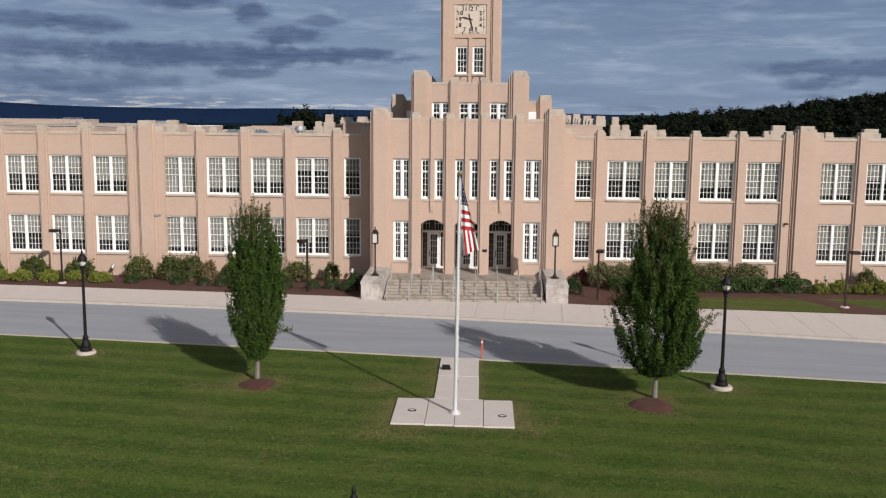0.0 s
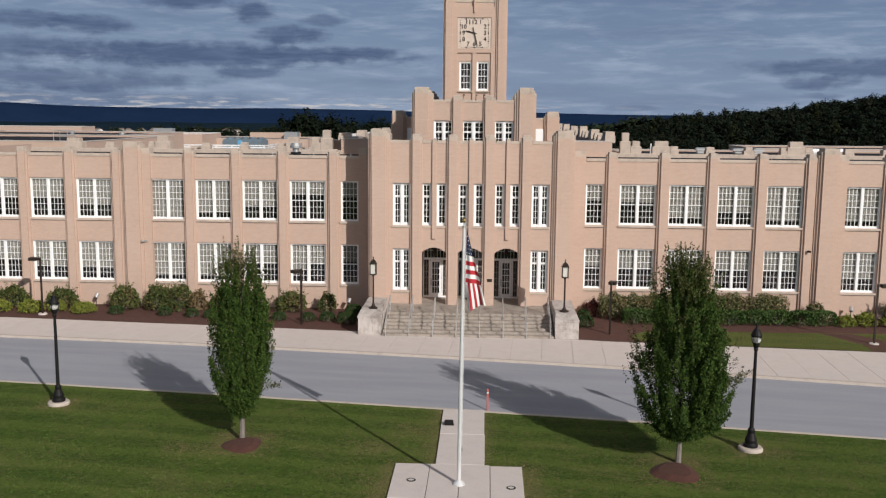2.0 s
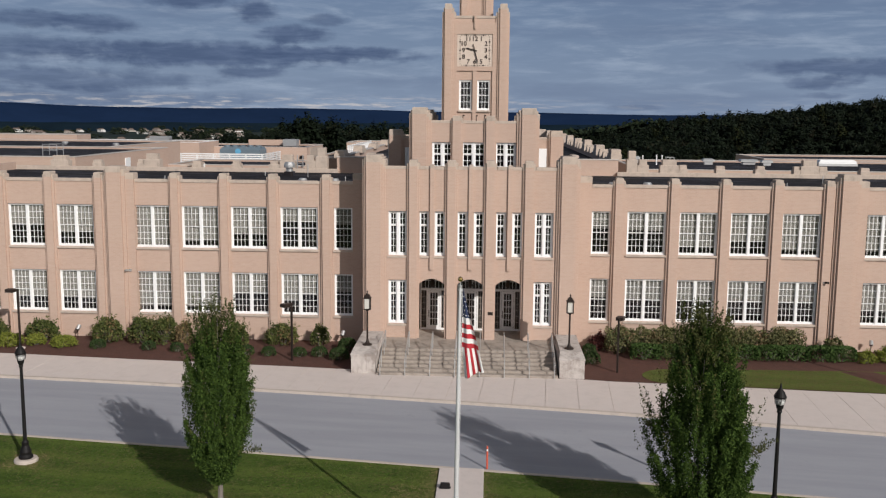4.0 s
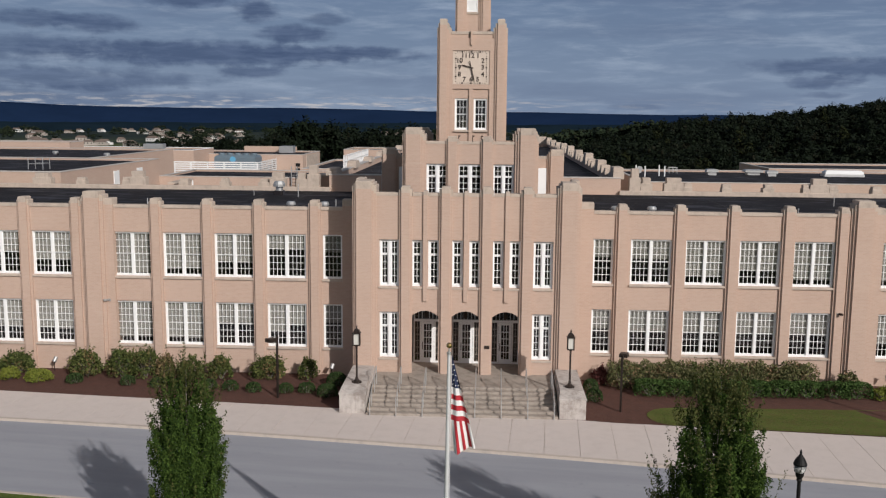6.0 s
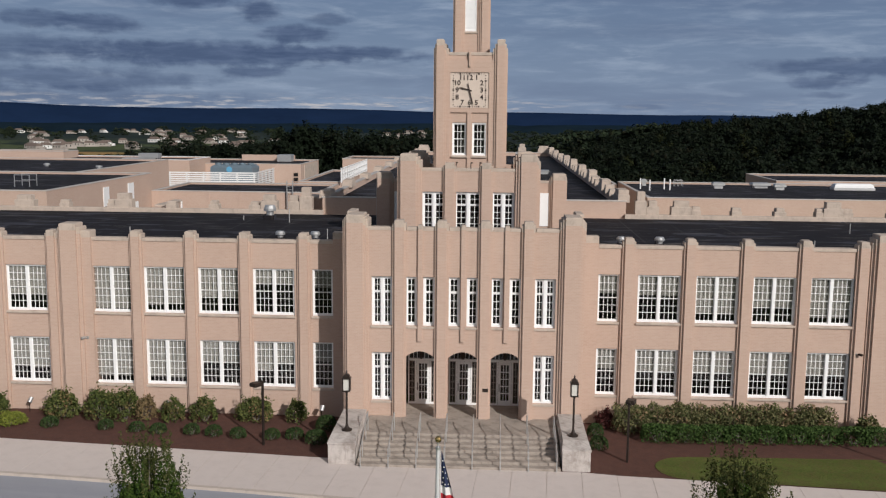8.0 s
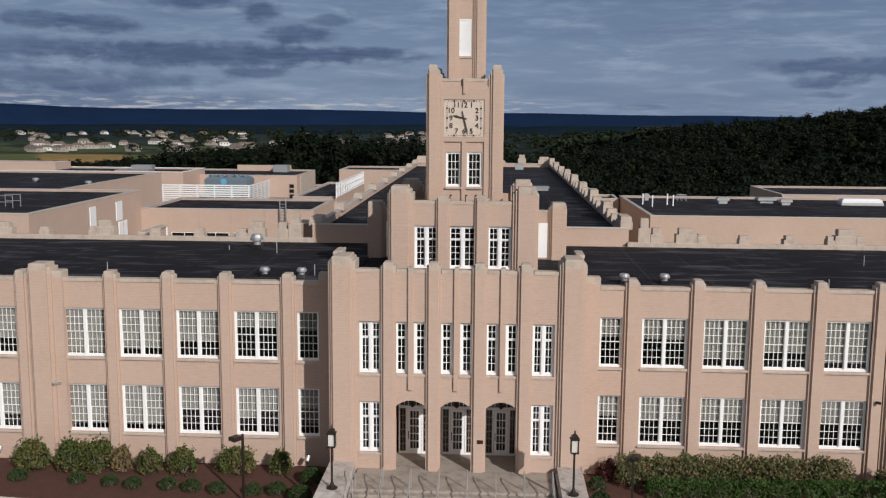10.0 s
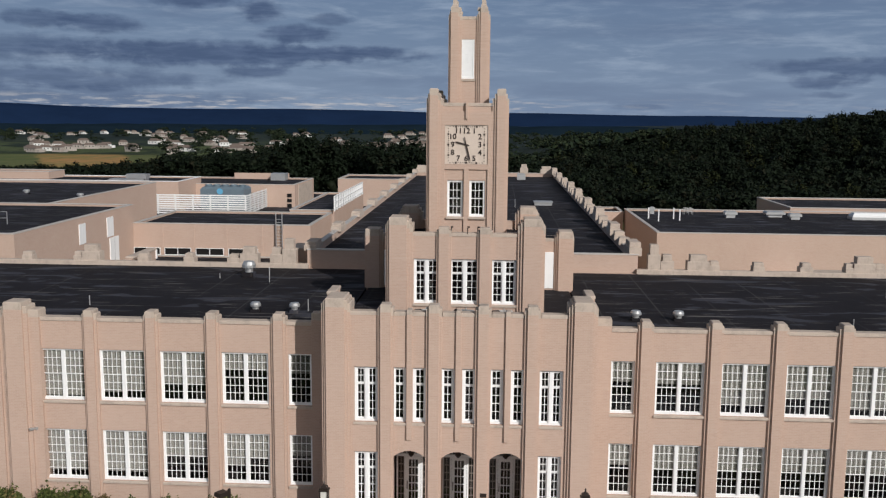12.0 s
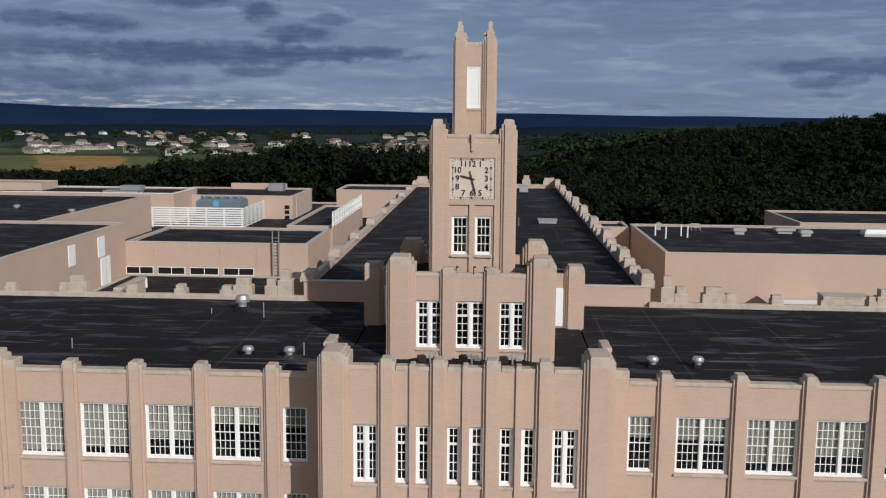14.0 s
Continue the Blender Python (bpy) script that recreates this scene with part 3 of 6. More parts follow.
def terrain():
    v, f = [], []
    radii = [0.0] + [6 * 1.17 ** k for k in range(42)] + [4700]
    n = 96
    for r in radii:
        for k in range(n):
            x, y = r * math.sin(2 * math.pi * k / n), r * math.cos(2 * math.pi * k / n)
            v.append((x, y, hills(x, y)))
    for i in range(len(radii) - 1):
        for k in range(n):
            a, b = i * n + k, i * n + (k + 1) % n
            f.append((a, a + n, b + n, b))
    me = bpy.data.meshes.new("ground")
    me.from_pydata(v, [], f)
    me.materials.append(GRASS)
    return me


ground = tagged(new("ground", terrain()), "broad green mown lawn running out to fields and woods", "ground", kind="structure")


def kerb_y(x):
    return -11.3 - 0.147 * x - 0.0014 * x * x


def lawn_y(x):
    return -19.33 - 0.14 * x - 0.0004 * x * x


def walk_y(x):
    """The inner edge of the pavement, along the beds."""
    return -6.87 - 0.092 * x if x > -30 else -4.1


def strip(g, lo, hi, x0, x1, z, n=60, depth=0.3):
    """A level band between two lines across the plan."""
    for i in range(n):
        a, b = x0 + (x1 - x0) * i / n, x0 + (x1 - x0) * (i + 1) / n
        g.prism([(a, lo(a)), (b, lo(b)), (b, hi(b)), (a, hi(a))], z - depth, z)
    return g


def sheet(g, lo, hi, x0, x1, z, n=60):
    for i in range(n):
        a, b = x0 + (x1 - x0) * i / n, x0 + (x1 - x0) * (i + 1) / n
        g.quad((a, lo(a), z), (b, lo(b), z), (b, hi(b), z), (a, hi(a), z))
    return g


road = tagged(part("road", sheet(Geo(), lawn_y, lambda x: kerb_y(x) - 0.2, -60, 60, -0.108, 80), ASPHALT), "pale grey worn asphalt driveway", "road", kind="structure")
edging = tagged(part("road_edging", strip(Geo(), lambda x: lawn_y(x) - 0.13, lambda x: lawn_y(x) + 0.01, -60, 60, -0.085, 80), KERB), "narrow flush concrete edging between drive and lawn", "edging", kind="structure")
kerb = tagged(part("kerb", strip(Geo(), lambda x: kerb_y(x) - 0.2, kerb_y, -60, 60, 0.012, 80), KERB), "low concrete kerb along the drive", "kerb", kind="structure")
bed_back = tagged(part("planting_bed", sheet(Geo(), lambda x: walk_y(x) - 0.05, lambda x: -0.2, -45, 45, -0.02, 60), MULCH), "red-brown bark mulch bed along the school wall", "planting bed", kind="structure")

# ---- the school ----
school = thing("school_building", "long two-storey buff brick school with a central stepped clock tower", "school building")
WALL_Y, PIER_Y, GLASS_Y = -0.15, -0.2, 0.022
TOP1, TOP2, SILL1, SILL2 = 3.89, 7.71, 1.46, 5.28
PARAPET, ROOF_Z = 9.2, 8.5
BAYS = [9.80, 12.66, 15.50, 18.32, 22.80, 25.66, 28.52, 31.38]
PIERS = [8.22, 11.27, 14.08, 16.92, 24.23, 27.09, 29.95]
random.seed(7)
BLINDS = {(-1, 0, 1): (0.36, 0.36), (-1, 1, 1): 0.66, (-1, 2, 1): 0.84, (-1, 3, 1): 0.93, (-1, 4, 1): 0.66, (-1, 5, 1): 0.5,
          (-1, 0, 0): (0.66, 0.52), (-1, 1, 0): 0.52, (-1, 2, 0): 0.86, (-1, 3, 0): 0.85, (-1, 4, 0): 0.7, (-1, 5, 0): 0.68,
          (1, 0, 1): 0.45, (1, 1, 1): 0.82, (1, 2, 1): 0.66, (1, 3, 1): 0.86, (1, 4, 1): 0.84, (1, 5, 1): 0.45,
          (1, 0, 0): 0.5, (1, 1, 0): 0.5, (1, 2, 0): 0.5, (1, 3, 0): 0.5, (1, 4, 0): 0.68, (1, 5, 0): 0.68}


def stepped_pilaster(x, half, yf, z0, z1, cap=0.3, steps=2, proud=0.115, parent=school):
    """A brick pilaster whose face steps forward twice, under a weathered stone cap."""
    g = Geo()
    for k in range(steps):
        h = half + 0.115 * (steps - 1 - k)
        g.box(x - h, x + h, yf - proud * (k + 1), yf + 0.14, z0, z1 - cap - 0.16 * (steps - 1 - k))
    p = part("pilaster", g, BRICK, parent)
    c = Geo()
    for k in range(steps):
        h = half + 0.115 * (steps - 1 - k)
        zt = z1 - 0.16 * (steps - 1 - k)
        c.box(x - h, x + h, yf - proud * (k + 1) - 0.004, yf + 0.42, zt - cap + 0.002, zt, 0.035)
    part("cap", c, STONE, p, "weathered stone pilaster cap")
    return p


def pier_block(x0, x1, yf, z0, z1, back=0.5, cap=0.35, parent=school):
    """A plain brick pier with a stone cap."""
    p = part("pier", Geo().box(x0, x1, yf, yf + back, z0, z1 - cap), BRICK, parent)
    part("cap", Geo().box(x0 - 0.004, x1 + 0.004, yf - 0.006, yf + back + 0.01, z1 - cap + 0.002, z1, 0.035), STONE, p, "weathered stone pier cap")
    return p


def coping(x0, x1, yf, z, depth=0.45, parent=school):
    return part("coping", Geo().box(x0, x1, yf - 0.03, yf + depth, z - 0.16, z + 0.004, 0.02), STONE, parent, "stained stone parapet coping")


def stone_block(parent, x0, x1, y0, y1, z0, z1):
    """A parapet block of two stones, the upper one smaller, with a shoulder at each end."""
    w, h = x1 - x0, z1 - z0
    e = min(0.18, w * 0.16) if w > y1 - y0 else 0.04
    f = 0.04 if w > y1 - y0 else min(0.18, (y1 - y0) * 0.16)
    g = Geo().box(x0, x1, y0, y1, z0, z0 + h * 0.62, 0.03)
    g.box(x0 + e, x1 - e, y0 + f, y1 - f, z0 + h * 0.6, z1, 0.035)
    return part("parapet_block", g, STONE, parent, "weathered stone block on a parapet")


# wings
for s in (-1, 1):
    holes = []
    for b in BAYS:
        holes += [(s * b - 1.08, s * b + 1.08, SILL1, TOP1), (s * b - 1.08, s * b + 1.08, SILL2, TOP2)]
    holes += [(s * 7.27 - 0.53, s * 7.27 + 0.53, SILL1, TOP1), (s * 7.27 - 0.53, s * 7.27 + 0.53, SILL2, TOP2)]
    xa, xb = sorted((s * 5.9, s * 36.0))
    part("wall", Geo().wall(xa, xb, -0.4, PARAPET - 0.15, WALL_Y, WALL_Y + 0.3, holes), BRICK, school)
    part("wall", Geo().wall(xa, xb, -0.4, ROOF_Z, 18.75, 19.0), BRICK, school)
    e = s * 36.0
    part("wall", Geo().box(min(e, e - s * 0.3), max(e, e - s * 0.3), 0.15, 18.75, -0.4, PARAPET - 0.15), BRICK, school)
    part("roof", Geo().box(xa, xb, WALL_Y + 0.31, 18.74, ROOF_Z - 0.3, ROOF_Z), ROOF, school, "flat black membrane roof")
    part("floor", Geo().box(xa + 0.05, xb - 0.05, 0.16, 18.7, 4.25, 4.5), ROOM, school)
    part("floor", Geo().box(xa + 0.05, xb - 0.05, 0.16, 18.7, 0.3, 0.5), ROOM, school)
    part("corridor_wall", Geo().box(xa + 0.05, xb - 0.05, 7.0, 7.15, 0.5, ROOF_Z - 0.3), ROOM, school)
    for i, b in enumerate(BAYS):
        for up, z in ((0, SILL1), (1, SILL2)):
            window(school, "double", s * b, GLASS_Y, z, BLINDS.get((s, i, up), random.choice((0.5, 0.67, 0.85))))
    window(school, "single", s * 7.27, GLASS_Y, SILL1, 0.45)
    window(school, "single", s * 7.27, GLASS_Y, SILL2, 0.42)
    for p in PIERS:
        stepped_pilaster(s * p, 0.215, WALL_Y, -0.3, 9.58, 0.3, 2, 0.11)
    # shoulder beside the pavilion
    xs = sorted((s * 5.85, s * 6.7))
    pier_block(xs[0], xs[1], PIER_Y - 0.06, -0.3, 9.65)
    # broad pier that parts the bays: a pilaster on one side, falling shoulders on the other
    e = -21.55 if s < 0 else 19.5
    stepped_pilaster(e + 0.215, 0.2, WALL_Y, -0.3, 9.56, 0.3, 2, 0.11)
    for a, b, z, d in ((0.8, 1.64, 9.93, 0.36), (0.68, 1.82, 9.74, 0.24), (0.56, 2.3, 9.55, 0.12)):
        pier_block(e + a, e + b, PIER_Y - d, -0.3, z, 0.6 + d)
    for a, b in ((6.72, 7.89), (8.55, 10.94), (11.6, 13.75), (14.41, 16.59), (17.27, 19.4), (21.7, 23.93), (24.53, 26.79), (27.39, 29.65), (30.25, 36.0)):
        xs = sorted((s * a, s * b))
        coping(xs[0], xs[1], WALL_Y - 0.02, PARAPET)
    # low curb and stepped blocks at the back of the roof
    xs = sorted((s * 10.6, s * 36.0))
    part("rear_coping", Geo().box(xs[0], xs[1], 18.7, 19.15, ROOF_Z - 0.05, ROOF_Z + 0.3, 0.03), STONE, school, "pale stone curb at the back of the roof")
    blocks = ((-33.0, -31.6, 9.6), (-29.7, -29.0, 9.3), (-26.2, -25.66, 9.36), (-25.64, -24.4, 9.82), (-21.9, -21.2, 9.3), (-18.83, -18.11, 9.36), (-15.94, -15.1, 9.33), (-15.08, -13.9, 9.83), (-13.1, -12.3, 9.82), (-12.28, -11.4, 10.4)) if s < 0 else \
             ((11.3, 12.09, 10.4), (12.11, 12.95, 9.76), (13.8, 15.2, 9.77), (15.22, 15.83, 9.38), (17.95, 18.65, 9.34), (20.87, 21.67, 9.36), (23.7, 24.18, 9.36), (24.2, 25.55, 9.82), (25.57, 26.2, 9.36), (28.6, 29.3, 9.3), (31.5, 33.0, 9.6))
    for a, b, z in blocks:
        stone_block(school, a, b, 18.8, 19.5, ROOF_Z + 0.2, z)

# central pavilion
PF, PG = -2.38, -2.17
PW = 5.83
slits = [-2.53, -1.65, -0.45, 0.47, 1.62, 2.54]
holes = [(x - 0.3, x + 0.3, 5.36, 7.80) for x in slits]
for s in (-1, 1):
    holes += [(s * 3.95 - 0.515, s * 3.95 + 0.515, z, z + 2.44) for z in (1.58, 5.36)]
DOORS = [-2.09, 0.0, 2.10]
holes += [(x - 0.75, x + 0.75, -0.3, 4.14) for x in DOORS]
part("wall", Geo().wall(-PW, PW, -0.3, 10.08, PF, PF + 0.4, holes), BRICK, school)
for s in (-1, 1):
    xs = sorted((s * PW, s * (PW - 0.35)))
    part("wall", Geo().box(xs[0], xs[1], PF + 0.4, 0.2, -0.3, 10.08), BRICK, school)
    part("wall", Geo().box(xs[0], xs[1], 0.2, 6.0, -0.3, 8.2), BRICK, school)
    for z in (1.58, 5.36):
        window(school, "pair", s * 3.95, PG, z)
for x in slits:
    window(school, "slit", x, PG, 5.36)
part("roof", Geo().box(-PW + 0.35, PW - 0.35, PF + 0.4, 0.2, 8.2, ROOF_Z + 0.004), ROOF, school, "flat black membrane roof")
part("roof", Geo().box(-PW + 0.022, PW - 0.022, 0.2, 18.74, 8.2, ROOF_Z + 0.004), ROOF, school, "flat black membrane roof")
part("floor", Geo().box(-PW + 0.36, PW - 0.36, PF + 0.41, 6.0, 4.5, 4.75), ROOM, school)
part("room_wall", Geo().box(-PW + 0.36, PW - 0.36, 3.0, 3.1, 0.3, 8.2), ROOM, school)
for x in (-3.10, -1.04, 1.05, 3.12):
    stepped_pilaster(x, 0.22, PF, 0.6, 10.57, 0.34)
for x in (-2.09, 0.0, 2.10):
    stepped_pilaster(x, 0.11, PF, 4.62, 10.33, 0.2, 1, 0.11)
for s in (-1, 1):
    for a, b, z, d in ((4.84, 5.64, 10.82, 0.3), (4.73, 5.74, 10.71, 0.2), (4.62, 5.84, 10.58, 0.1)):
        xs = sorted((s * a, s * b))
        pier_block(xs[0], xs[1], PF - d, -0.3, z, 1.2 + d, 0.4)
    # raised side parapet behind the corner cap
    xs = sorted((s * 5.46, s * 5.8))
    part("parapet_fin", Geo().box(xs[0], xs[1], PF + 1.15, 0.2, 9.9, 10.7), BRICK, school)
    part("fin_coping", Geo().box(xs[0] - 0.03, xs[1] + 0.03, PF + 1.15, 0.24, 10.7, 10.84, 0.03), STONE, school, "weathered stone coping of the side parapet")
for a, b in ((-4.62, -3.46), (-2.74, -2.2), (-1.98, -1.4), (-0.68, -0.11), (0.11, 0.69), (1.41, 1.99), (2.21, 2.76), (3.48, 4.62)):
    coping(a, b, PF, 10.22)


# flat arches over the doors
for x in DOORS:
    g = Geo()
    n, half, rise, z0, top, y1 = 12, 0.75, 0.34, 3.76, 4.14, PF + 0.4
    curve = [(x - half + 2 * half * k / n, z0 + rise * (1 - (2 * k / n - 1) ** 2)) for k in range(n + 1)]
    for (xa, za), (xb, zb) in zip(curve, curve[1:]):
        g.quad((xa, PF - 0.004, za), (xb, PF - 0.004, zb), (xb, PF - 0.004, top), (xa, PF - 0.004, top))
        g.quad((xa, PF - 0.004, za), (xa, y1, za), (xb, y1, zb), (xb, PF - 0.004, zb))
    part("door_arch", g, BRICK, school, "brick soffit of a flat segmental arch")


def entrance(x):
    """A recessed glazed entrance: a white leaf between glazed sidelights, under a transom light with a hung lantern."""
    y = -0.3
    d = part("door_surround", welded(Geo().wall(-0.75, 0.75, 0.80, 4.14, y, y + 0.09, [(-0.70, -0.40, 0.9, 3.08), (-0.33, 0.37, 0.801, 3.08), (0.44, 0.70, 0.9, 3.08), (-0.70, 0.70, 3.18, 4.1)]), "door_surround", WHITE),
             WHITE, school, "white painted glazed entrance surround", pose(x, 0, 0))
    sixths = [k / 6 for k in range(7)]
    part("sidelight", welded(lattice(-0.70, -0.40, 0.9, 3.08, y + 0.02, y + 0.06, 2, sixths, 0.03, 0.03), "sidelight", TAUPE), TAUPE, d, "brown-grey painted sidelight")
    part("sidelight", welded(lattice(0.44, 0.70, 0.9, 3.08, y + 0.02, y + 0.06, 2, sixths, 0.03, 0.03), "sidelight", TAUPE), TAUPE, d, "brown-grey painted sidelight")
    part("transom_light", welded(lattice(-0.70, 0.70, 3.18, 4.1, y + 0.02, y + 0.06, 7, [0, 0.5, 1], 0.03, 0.03), "transom_light", STEEL), STEEL, d, "grey metal transom light")
    part("door_leaf", welded(lattice(-0.32, 0.36, 0.81, 3.07, y - 0.02, y + 0.03, 3, [0.06 + 0.94 * k / 5 for k in range(6)], 0.03, 0.13), "door_leaf", WHITE), WHITE, d, "white glazed entrance door, closed")
    part("door_handle", Geo().rod((-0.26, y - 0.09, 1.55), (-0.26, y - 0.09, 1.95), 0.02), BRONZE, d)
    p = part("pane", Geo().box(-0.74, 0.74, y + 0.064, y + 0.07, 0.9, 4.1), GLASS, d)
    p.visible_shadow = False
    lamp = Geo().lathe([(0.03, 3.98), (0.10, 3.9), (0.13, 3.55), (0.05, 3.45)], 0, -1.3, 8)
    lamp.rod((0, -1.3, 3.97), (0, -1.3, 4.2), 0.015)
    part("hanging_lantern", lamp, BRONZE, d, "bronze lantern hung under the arch")


for x in DOORS:
    entrance(x)
# the recess behind the arches: cheeks, soffit and floor
for xa, xb in ((-3.3, -2.95), (2.95, 3.3)):
    part("porch_cheek", Geo().box(xa, xb, PF + 0.402, -0.25, 0.3, 4.2), BRICK, school)
for x in (-1.045, 1.05):
    part("porch_wall", Geo().box(x - 0.31, x + 0.31, -0.32, -0.2, 0.8, 4.2), BRICK, school)
# the soffit is white only as a reflector, to brighten the recessed doors
part("porch_soffit", Geo().box(-3.3, 3.3, PF + 0.402, -0.2, 4.15, 4.3), WHITE, school, "porch ceiling made white to bounce light onto the doors")
part("plaque", Geo().box(1.0, 1.28, PF - 0.245, PF - 0.2, 2.18, 2.36, 0.01), BRONZE, school, "small bronze plaque beside the doors")

# attic storey behind the pavilion's parapet
AF = 5.52
AW = 3.75
ah = [(x - w / 2, x + w / 2, 9.0, 11.30) for x, w in ((-1.95, 1.28), (-0.02, 1.51), (1.95, 1.28))]
part("wall", Geo().wall(-AW, AW, 8.3, 12.5, AF, AF + 0.35, ah), BRICK, school)
part("wall", Geo().box(-AW, -AW + 0.35, AF + 0.35, 12.6, 8.3, 12.5), BRICK, school)
part("wall", Geo().box(AW - 0.35, AW, AF + 0.35, 12.6, 8.3, 12.5), BRICK, school)
part("wall", Geo().wall(-AW, AW, 8.3, 12.5, 12.6, 12.9), BRICK, school)
part("roof", Geo().box(-AW + 0.35, AW - 0.35, AF + 0.35, 12.6, 11.75, 12.0), ROOF, school, "flat black membrane roof")
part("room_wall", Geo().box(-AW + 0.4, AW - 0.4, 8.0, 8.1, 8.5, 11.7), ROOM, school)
for x, k in ((-1.95, "attic"), (-0.02, "attic_wide"), (1.95, "attic")):
    window(school, k, x, 5.7, 9.0)
for x in (-1.06, 1.0):
    stepped_pilaster(x, 0.26, AF, 8.5, 12.93, 0.32)
for s in (-1, 1):
    for a, b, z, d in ((2.92, 3.8, 13.42, 0.33), (2.78, 3.9, 13.25, 0.22), (2.64, 4.0, 13.06, 0.11)):
        xs = sorted((s * a, s * b))
        pier_block(xs[0], xs[1], AF - d, 8.5, z, 1.0 + d, 0.4)
        pier_block(xs[0], xs[1], 12.5 - d, 8.5, z - 0.1, 0.5 + 2 * d, 0.4)
    for y, z in ((7.6, 12.75), (9.3, 12.75), (11.0, 12.75)):
        xs = sorted((s * 3.5, s * 3.95))
        pier_block(xs[0], xs[1], y, 8.5, z, 0.6, 0.3)
for a, b in ((-2.64, -1.44), (-0.68, 0.62), (1.38, 2.64)):
    coping(a, b, AF, 12.63)

# stair heads at the back corners, with white roof doors
for s in (-1, 1):
    xs = sorted((s * 3.9, s * 5.75))
    part("wall", Geo().box(xs[0], xs[1], 12.6, 14.9, 8.4, 11.4), BRICK, school)
    part("roof", Geo().box(xs[0] + 0.3, xs[1] - 0.3, 12.9, 14.6, 11.4, 11.43), ROOF, school)
    coping(xs[0], xs[1], 12.6, 11.5, 0.35)
    for a, b, z, d in ((5.15, 5.95, 11.95, 0.3), (5.05, 6.0, 11.8, 0.2), (4.95, 6.03, 11.62, 0.1)):
        xs = sorted((s * a, s * b))
        pier_block(xs[0], xs[1], 12.6 - d, 8.4, z, 0.9 + d, 0.4)
    part("roof_door", Geo().box(s * 4.52 - 0.37, s * 4.52 + 0.37, 12.52, 12.6, 8.62, 10.72, 0.01), WHITE, school, "white flush roof door")

# clock tower
TF = 7.28
TZ = 19.08
part("wall", Geo().wall(-1.75, 1.75, 11.8, TZ - 0.15, TF, TF + 0.4, [(-1.02, -0.2, 13.27, 15.15), (0.12, 0.94, 13.27, 15.15)]), BRICK, school)
part("wall", Geo().box(-1.75, -1.4, TF + 0.4, 11.3, 11.8, TZ - 0.15), BRICK, school)
part("wall", Geo().box(1.4, 1.75, TF + 0.4, 11.3, 11.8, TZ - 0.15), BRICK, school)
part("wall", Geo().wall(-1.75, 1.75, 11.8, TZ - 0.15, 11.3, 11.6), BRICK, school)
part("roof", Geo().box(-1.4, 1.4, TF + 0.4, 11.3, 18.3, 18.5), ROOF, school)
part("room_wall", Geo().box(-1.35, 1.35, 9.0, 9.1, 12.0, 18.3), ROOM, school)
window(school, "tower", -0.61, 7.42, 13.27)
window(school, "tower", 0.53, 7.42, 13.27)
for sx in (-1, 1):
    for yc, sy in ((TF, -1), (11.6, 1)):
        for k, (half, inner, z) in enumerate(((0.44, 1.26, 19.34), (0.36, 1.38, 19.58), (0.28, 1.5, 19.82))):
            o = 0.09 * (k + 1)
            xs = sorted((sx * (2.1 - 0.08 * k), sx * inner))
            ys = sorted((yc + sy * o, yc - sy * (2 * half - 0.2)))
            p = part("pier", Geo().box(xs[0], xs[1], ys[0], ys[1], 11.8, z - 0.35), BRICK, school)
            part("cap", Geo().box(xs[0] - 0.004, xs[1] + 0.004, ys[0] - 0.004, ys[1] + 0.004, z - 0.348, z, 0.05), STONE, p, "weathered stone pier cap")
# raised frame round the clock and the lower windows
g = Geo()
g.box(-1.33, -1.16, TF - 0.1, TF + 0.02, 12.0, TZ - 0.4).box(1.05, 1.33, TF - 0.1, TF + 0.02, 12.0, TZ - 0.4)
g.box(-1.16, 1.05, TF - 0.1, TF + 0.02, 17.98, TZ - 0.4)
g.box(-1.16, 1.05, TF - 0.1, TF + 0.02, 15.72, 15.98)
g.box(-0.16, 0.08, TF - 0.1, TF + 0.02, 12.0, 15.72)
part("panel_surround", g, BRICK, school, "raised brick surround of clock and windows")
part("pilaster", Geo().box(-0.1, 0.02, TF - 0.2, TF, 18.3, TZ + 0.08, 0.03), BRICK, school)
coping(-1.25, 1.25, TF, TZ + 0.02)

# the clock: a stone dial with applied bronze marks
dial = part("clock_dial", Geo().box(-1.15, 1.04, TF - 0.045, TF + 0.0, 15.99, 17.97), plain("pale_clock_stone", (0.60, 0.50, 0.42), 0.8), school, "square pale stone clock dial with bronze figures")
DX, DZ, DY = -0.055, 16.98, TF - 0.05
tick_meshes = [Geo().box(-k, k, -0.02, 0, -k, k).mesh("minute_mark", DARKMARK) for k in (0.045, 0.02)]
for k in range(60):
    a = 2 * math.pi * k / 60
    r = 0.92 / max(abs(math.sin(a)), abs(math.cos(a)))
    part("minute_mark", tick_meshes[0 if k % 5 == 0 else 1], DARKMARK, dial, "", pose(DX + r * math.sin(a), DY, DZ + r * math.cos(a)))


def text_mesh(body, size, mat):
    cu = bpy.data.curves.new("figure", "FONT")
    cu.body, cu.size, cu.align_x, cu.align_y, cu.extrude, cu.resolution_u = body, size, "CENTER", "CENTER", 0.012, 3
    cu.offset = 0.007
    ob = bpy.data.objects.new("figure", cu)
    scene.collection.objects.link(ob)
    bpy.context.view_layer.update()
    me = bpy.data.meshes.new_from_object(ob)
    bpy.data.objects.remove(ob)
    me.materials.clear()
    me.materials.append(mat)
    return me


